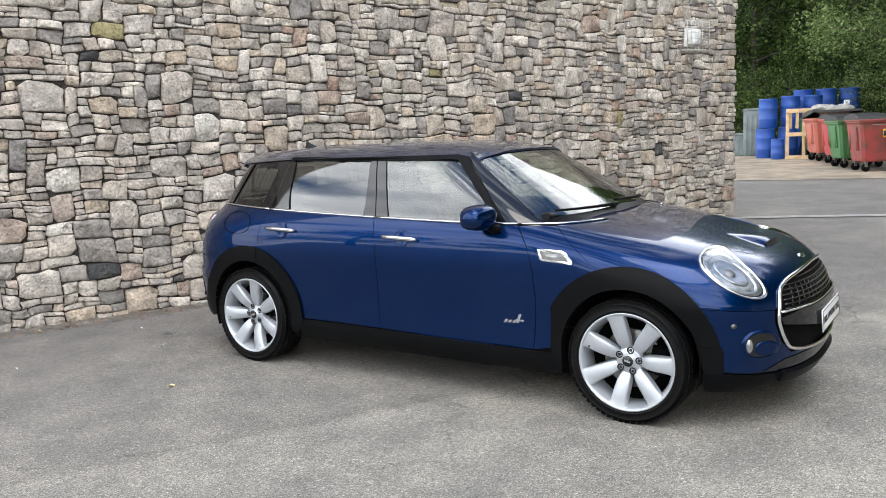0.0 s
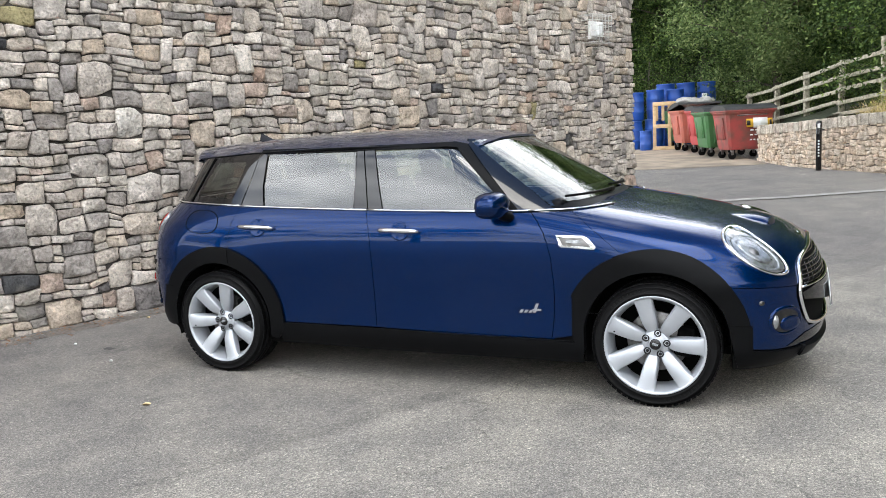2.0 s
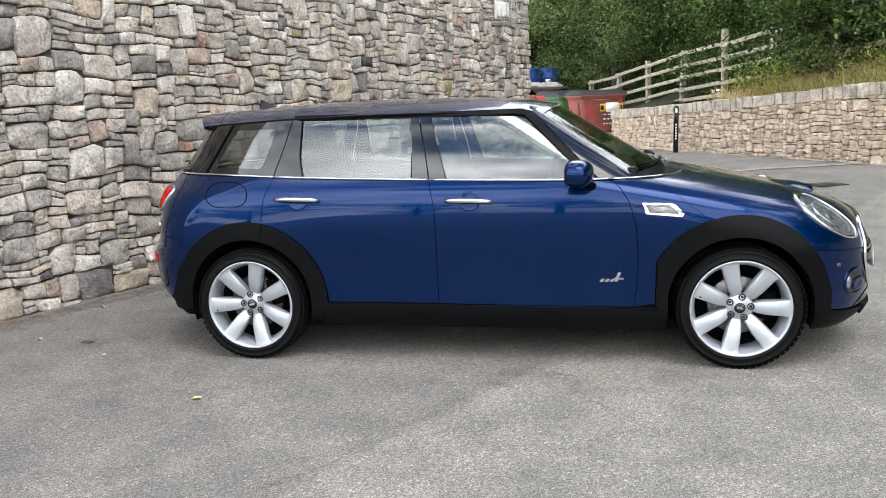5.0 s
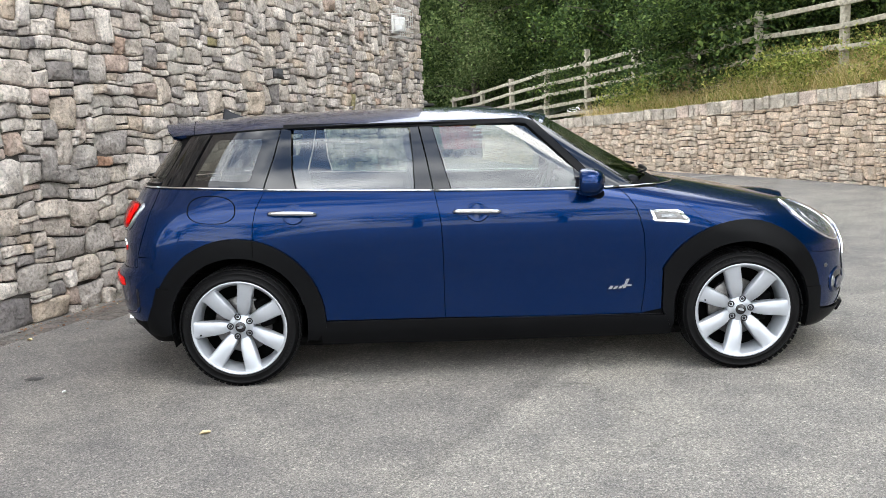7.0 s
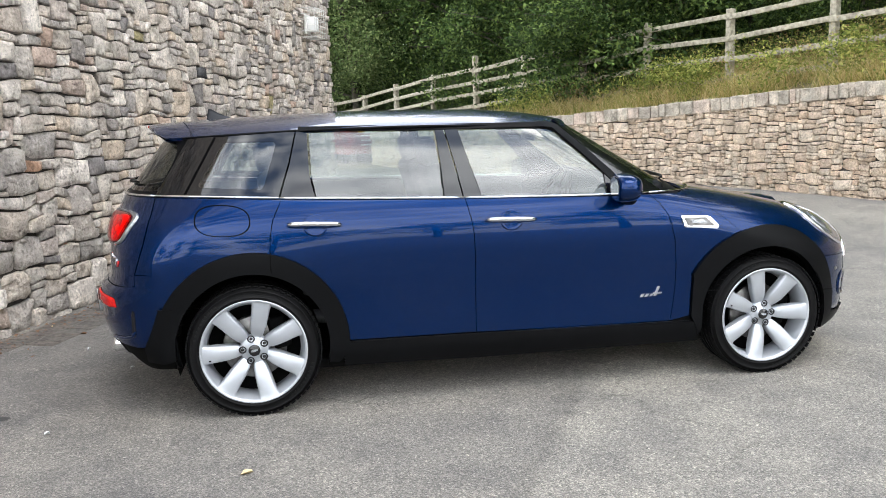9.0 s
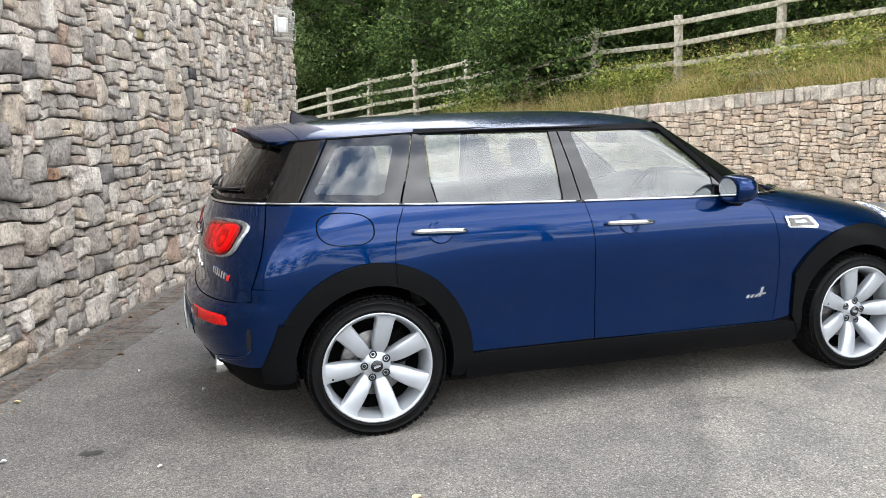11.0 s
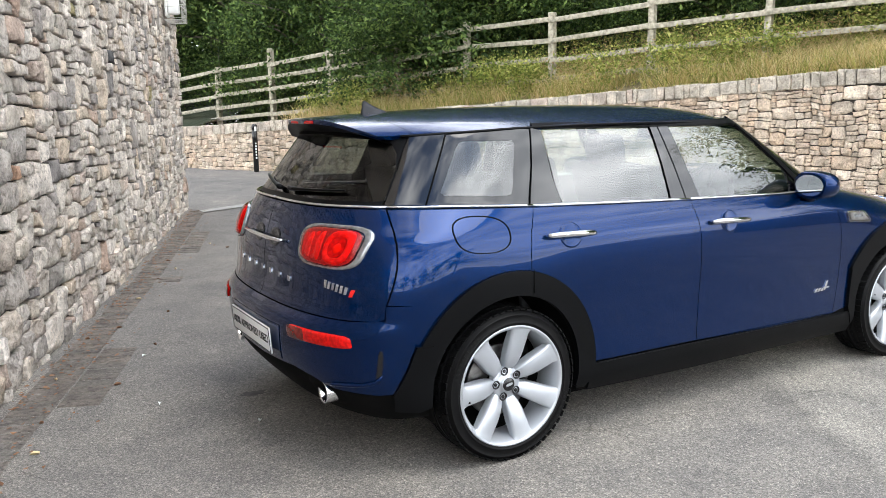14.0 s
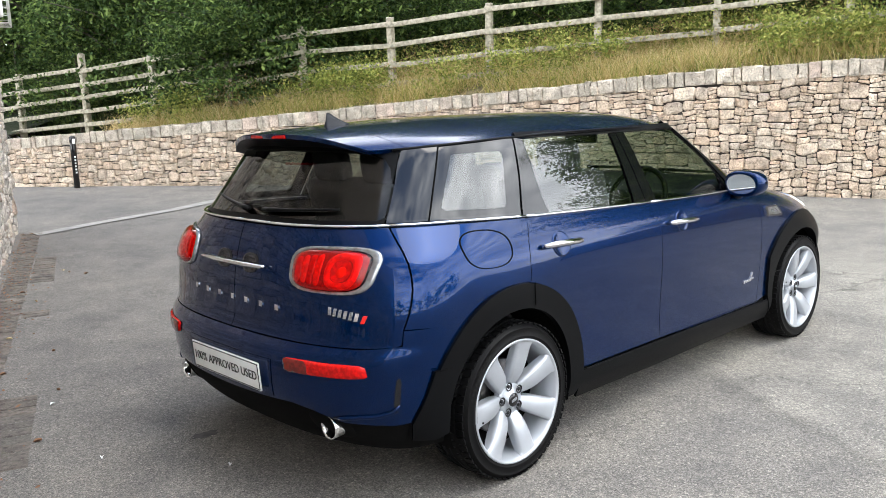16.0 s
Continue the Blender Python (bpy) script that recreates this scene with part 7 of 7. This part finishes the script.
for x, y, w, h in ((-3.3, 24.2, 1.1, 0.75), (-2.55, 24.2, 0.5, 1.55)):
    t = thing("storage_crate", "grey plastic storage crate among the drums", "crate", "", (x, y, ground_z(x, y)), 10)
    part("body", box((w, 0.8, h), (0, 0, h / 2), bevel=0.03), GREY_BOX, t)
    part("rim", box((w + 0.05, 0.85, 0.06), (0, 0, h - 0.04), bevel=0.01), GREY_BOX, t)
    for i in range(3):
        part("rib", box((0.05, 0.03, h * 0.8), (-w * 0.3 + w * 0.3 * i, -0.41, h * 0.45), bevel=0.008), GREY_BOX, t)

# bollard
bx, by = 3.62, 13.45
bol = thing("bollard", "slim black bollard with pale marks by the low wall", "bollard", "", (bx, by, ground_z(bx, by)))
part("pole", lathe([(0.001, 0.0), (0.055, 0.0), (0.055, 0.85), (0.05, 0.87)], 20, axis="z"), GLOSS_BLACK, bol)
part("cap", lathe([(0.05, 0.87), (0.06, 0.88), (0.06, 0.96), (0.045, 0.99), (0.001, 1.0)], 20, axis="z"), GLOSS_BLACK, bol)
for i in range(6):
    part("mark", box((0.03, 0.004, 0.03), (-0.004, -0.056, 0.30 + 0.06 * i), (0, 0, -5), 0.0), WHITE, bol)
part("emblem", box((0.05, 0.006, 0.09), (-0.003, -0.062, 0.90), bevel=0.002), WHITE, bol)

# caged lamp on the house wall
WHITE_METAL = material("white_painted_metal", (0.68, 0.67, 0.64), 0.5, vary=0.12, scale=12.0)
s0 = (CORNER - Vector((0.50, 7.05, 0))).length
lampc = thing("wall_lamp", "white wall lamp in a wire cage", "lamp")
m = Matrix.Translation(wall_place(s0, 2.72, 0.03)) @ Matrix.Rotation(math.atan2(ALONG.y, ALONG.x) + math.pi, 4, "Z")
lampc.matrix_basis = m
def lamp_part(name, bm, mat, label=""):
    part(name, bm, mat, lampc, label)
side = -1.0 if (m.to_3x3() @ Vector((0, -1, 0))).dot(OUT) > 0 else 1.0
lamp_part("back_plate", box((0.20, 0.03, 0.26), (0.06, side * 0.015, 0), bevel=0.01), WHITE_METAL)
lamp_part("shade", box((0.15, 0.13, 0.20), (0.06, side * 0.095, 0.0), bevel=0.03), WHITE, "white diffuser")
for i in range(7):
    lamp_part("cage_wire", tube([(-0.24 + 0.08 * i, side * 0.02, -0.19), (-0.24 + 0.08 * i, side * 0.22, -0.19), (-0.24 + 0.08 * i, side * 0.22, 0.19), (-0.24 + 0.08 * i, side * 0.02, 0.19)], 0.004, 6), WHITE_METAL)
for i in range(6):
    z = -0.19 + 0.076 * i
    lamp_part("cage_wire", tube([(-0.24, side * 0.02, z), (-0.24, side * 0.22, z), (0.24, side * 0.22, z), (0.24, side * 0.02, z)], 0.004, 6), WHITE_METAL)

# small things on the ground
LEAF_DRY = material("dry_leaf", (0.62, 0.50, 0.28), 0.7, vary=0.2, scale=40.0)
def fallen(x, y, size, turn, mat, label, name="fallen_leaf"):
    bm = bmesh.new()
    n = 10
    rim = []
    for i in range(n):
        a = 2 * math.pi * i / n
        r = size * (1.0 if i % 2 else 0.72)
        rim.append(bm.verts.new((r * math.cos(a), 0.55 * r * math.sin(a), 0.006 + 0.012 * abs(math.sin(a)))))
    mid = bm.verts.new((0, 0, 0.004))
    for i in range(n):
        bm.faces.new((rim[i], rim[(i + 1) % n], mid))
    ob = tagged(part(name, bm, mat), label, "leaf", "fallen leaves")
    ob.location, ob.rotation_euler = (x, y, ground_z(x, y)), (0, 0, radians(turn))
fallen(-0.02, -1.56, 0.030, 20, LEAF_DRY, "dry tan leaf lying on the asphalt")
rng = random.Random(77)
BROWN = material("brown_leaf", (0.20, 0.10, 0.05), 0.8, vary=0.3, scale=30.0)
for i in range(24):
    s = rng.uniform(2.0, 11.5)
    d = abs(rng.gauss(0.22, 0.22)) + 0.06
    p = wall_place(s, 0, d)
    fallen(p.x, p.y, rng.uniform(0.012, 0.028), rng.uniform(0, 360), rng.choice((BROWN, BROWN, LEAF_DRY)), "small dead leaf blown against the wall foot")
for x, y in ((-1.35, -1.79), (-1.1, 0.6), (-0.95, -0.9), (-1.0, 1.5), (-1.6, -0.6), (-0.75, 0.1)):
    fallen(x, y, 0.016, rng.uniform(0, 360), WHITE, "scrap of white litter on the asphalt", "litter_scrap")
v, f = [], []
for _ in range(900):
    p = wall_place(rng.uniform(0.3, 12.0), 0, 0.03 + abs(rng.gauss(0.0, 0.16)))
    a, r = rng.uniform(0, 6.28), rng.uniform(0.005, 0.016)
    c = Vector((p.x, p.y, ground_z(p.x, p.y) + 0.012))
    k = len(v)
    v += [c + Vector((r * math.cos(a + q), r * math.sin(a + q) * 0.7, rng.uniform(-0.006, 0.006))) for q in (0, 1.6, 3.1, 4.7)]
    f.append((k, k + 1, k + 2, k + 3))
me = bpy.data.meshes.new("debris")
me.from_pydata(v, [], f)
tagged(part("debris", me, BROWN), "brown leaf crumbs and grit along the wall foot", "debris", kind="stuff")
STAIN = material("oil_stain", (0.05, 0.048, 0.045), 0.7, vary=0.3, scale=30.0)
def blot(x, y, r, seed):
    rr = random.Random(seed)
    n = 22
    pts = [(x + r * rr.uniform(0.65, 1.15) * math.cos(2 * math.pi * i / n), y + 0.6 * r * rr.uniform(0.65, 1.15) * math.sin(2 * math.pi * i / n)) for i in range(n)]
    return flat_patch("oil_stain", pts, STAIN, "dark oil stain on the asphalt", 0.003, 0.2)
blot(-0.65, 0.50, 0.075, 1)
blot(-1.25, -0.62, 0.06, 2)
# drain cover
IRON = material("cast_iron", (0.06, 0.055, 0.05), 0.6, 0.6, vary=0.3, scale=20.0)
dr = thing("drain_cover", "square cast iron drain cover in the asphalt", "drain cover", "", (5.05, 6.95, ground_z(5.05, 6.95) + 0.006), 25)
part("frame", box((0.46, 0.36, 0.012), (0, 0, 0.0), bevel=0.004), IRON, dr)
for i in range(7):
    part("bar", box((0.035, 0.28, 0.012), (-0.165 + 0.055 * i, 0, 0.008), bevel=0.003), IRON, dr)

# ---- stonework, piece by piece ----
house = tagged(new("wall_house"), "tall house wall of grey rubble limestone", "wall", kind="structure")
bm = bmesh.new()
far, near, thick = 0.0, 13.0, 6.0
corners = [wall_place(s, z, d) for s, d in ((far, -0.045), (near, -0.045), (near, -thick), (far, -thick)) for z in (-0.3, 4.5 - 0.10 * s)]
vs = [bm.verts.new(c) for c in corners]
for k in range(4):
    a, b = 2 * k, 2 * ((k + 1) % 4)
    bm.faces.new((vs[a], vs[b], vs[b + 1], vs[a + 1]))
bm.faces.new((vs[1], vs[3], vs[5], vs[7]))
bmesh.ops.recalc_face_normals(bm, faces=bm.faces)
part("wall_core", bm, MORTAR, house, smooth=False)
# unseen top of the wall, added to darken reflections and block sky light
bm = bmesh.new()
corners = [wall_place(s, z, d) for s, d in ((far, -0.02), (near, -0.02), (near, -thick), (far, -thick)) for z in (4.5 - 0.10 * s, 7.2)]
vs = [bm.verts.new(c) for c in corners]
for k in range(4):
    a, b = 2 * k, 2 * ((k + 1) % 4)
    bm.faces.new((vs[a], vs[b], vs[b + 1], vs[a + 1]))
bm.faces.new((vs[1], vs[3], vs[5], vs[7]))
bmesh.ops.recalc_face_normals(bm, faces=bm.faces)
part("upper_wall", bm, STONE_ONE, house, smooth=False)
DARK_STONE, PALE_STONE, RED_STONE, GOLD_STONE = (stone_material(n, "object", [c, c]) for n, c in (("dark_stone", (0.075, 0.075, 0.078)), ("pale_stone", (0.60, 0.56, 0.51)), ("red_stone", (0.36, 0.22, 0.15)), ("lichened_stone", (0.30, 0.26, 0.14))))
MARKS = [(9.25, 2.31, DARK_STONE), (7.34, 2.49, PALE_STONE), (9.11, 2.5, GOLD_STONE), (9.12, 0.43, DARK_STONE), (9.42, 1.13, PALE_STONE), (9.52, 0.83, PALE_STONE), (1.78, 1.11, DARK_STONE), (4.23, 1.98, DARK_STONE), (7.06, 1.14, RED_STONE), (8.27, 1.57, PALE_STONE), (5.6, 2.2, GOLD_STONE), (2.6, 1.7, GOLD_STONE)]
rng = random.Random(21)
SIZES = [(0.12, 0.20, 0.38, 0.16, 0.27), (0.34, 0.14, 0.28, 0.085, 0.145), (0.38, 0.09, 0.21, 0.055, 0.095), (0.24, 0.06, 0.16, 0.035, 0.06)]
stones = rubble(12.6, lambda s: -0.02, lambda s: 4.5 - 0.10 * s, SIZES, rng)
lay_stones("stone", stones, wall_place, lambda s, z: 6.9 < s < 8.4 and z < 2.5, STONE_ONE, STONE_MANY, house, rng, "rubble limestone", joint=0.0040, proud=0.018, bend=0.044, marks=MARKS, corners=(0.08, 0.15, 0.26, 0.4, 0.6))
SIZES2 = [(0.09, 0.20, 0.34, 0.13, 0.21), (0.31, 0.12, 0.24, 0.085, 0.135), (0.40, 0.08, 0.18, 0.055, 0.09), (0.20, 0.06, 0.16, 0.032, 0.052)]
rng = random.Random(22)
stones = rubble(TRAIL.length - 6.5, lambda s: ground_z(*low_place(s + 0.5, 0, 0)[:2]) - 0.05, lambda s: COPE_Z(s + 0.5) - 0.20, SIZES2, rng, 0.03)
stones = [(s + 0.5, z, w, h) for s, z, w, h in stones]
lay_stones("stone", stones, low_place, lambda s, z: 13.8 < s < 16.2, FIELD_ONE, FIELD_MANY, low_wall, rng, "buff field stone", bend=0.042, joint=0.0034, proud=0.016, rough=0.9, corners=(0.14, 0.24, 0.36, 0.55, 0.8))
s = 0.5
while s < TRAIL.length - 6.0:
    w = rng.choice((0.10, 0.14, 0.18, 0.24, 0.32)) * rng.uniform(0.9, 1.15)
    p, d = TRAIL.at(s + w / 2)
    h = 0.212 + rng.uniform(-0.016, 0.012)
    bm = box((w - 0.012, 0.46, h), (0, 0, h / 2), (0, 0, 0), 0.018)
    for vtx in bm.verts:
        vtx.co += Vector((rng.uniform(-0.007, 0.007), rng.uniform(-0.012, 0.012), rng.uniform(-0.007, 0.007)))
    ob = part("coping_stone", bm, COPE, low_wall, smooth=False)
    ob.location = low_place(s + w / 2, COPE_Z(s + w / 2) - 0.20, -0.21)
    ob.rotation_euler = (0, -math.atan((COPE_Z(s + w) - COPE_Z(s)) / w), math.atan2(d.y, d.x))
    s += w

# brick channel along the foot of the house wall
BRICK = stone_material("worn_brick", "object", [(0.145, 0.128, 0.112), (0.155, 0.134, 0.118), (0.13, 0.12, 0.108), (0.16, 0.136, 0.118)], mottle=0.3)
channel = tagged(new("paving_channel"), "row of worn red-brown bricks along the wall foot", "paving", kind="structure")
me0 = []
for k in range(4):
    bm = box((0.098, 0.205, 0.05), (0, 0, 0), (0, 0, 0), 0.006, segments=1)
    for vtx in bm.verts:
        vtx.co += Vector((rng.uniform(-0.003, 0.003), rng.uniform(-0.003, 0.003), rng.uniform(-0.002, 0.002)))
    m = bpy.data.meshes.new("brick")
    bm.to_mesh(m)
    bm.free()
    m.materials.append(BRICK)
    me0.append(m)
turn = math.atan2(ALONG.y, ALONG.x)
for i in range(110):
    for j in range(2):
        if j and noise.noise((i * 0.07, 0, 0)) > -0.15:
            continue
        s = 0.4 + i * 0.106 + 0.01 * j
        p = wall_place(s, 0, 0.165 + j * 0.213)
        ob = new("brick", me0[(i * 3 + j) % 4])
        ob.parent = channel
        ob.location, ob.rotation_euler = (p.x, p.y, ground_z(p.x, p.y) - 0.0205 + rng.uniform(-0.002, 0.002)), (0, 0, turn + rng.uniform(-0.015, 0.015))
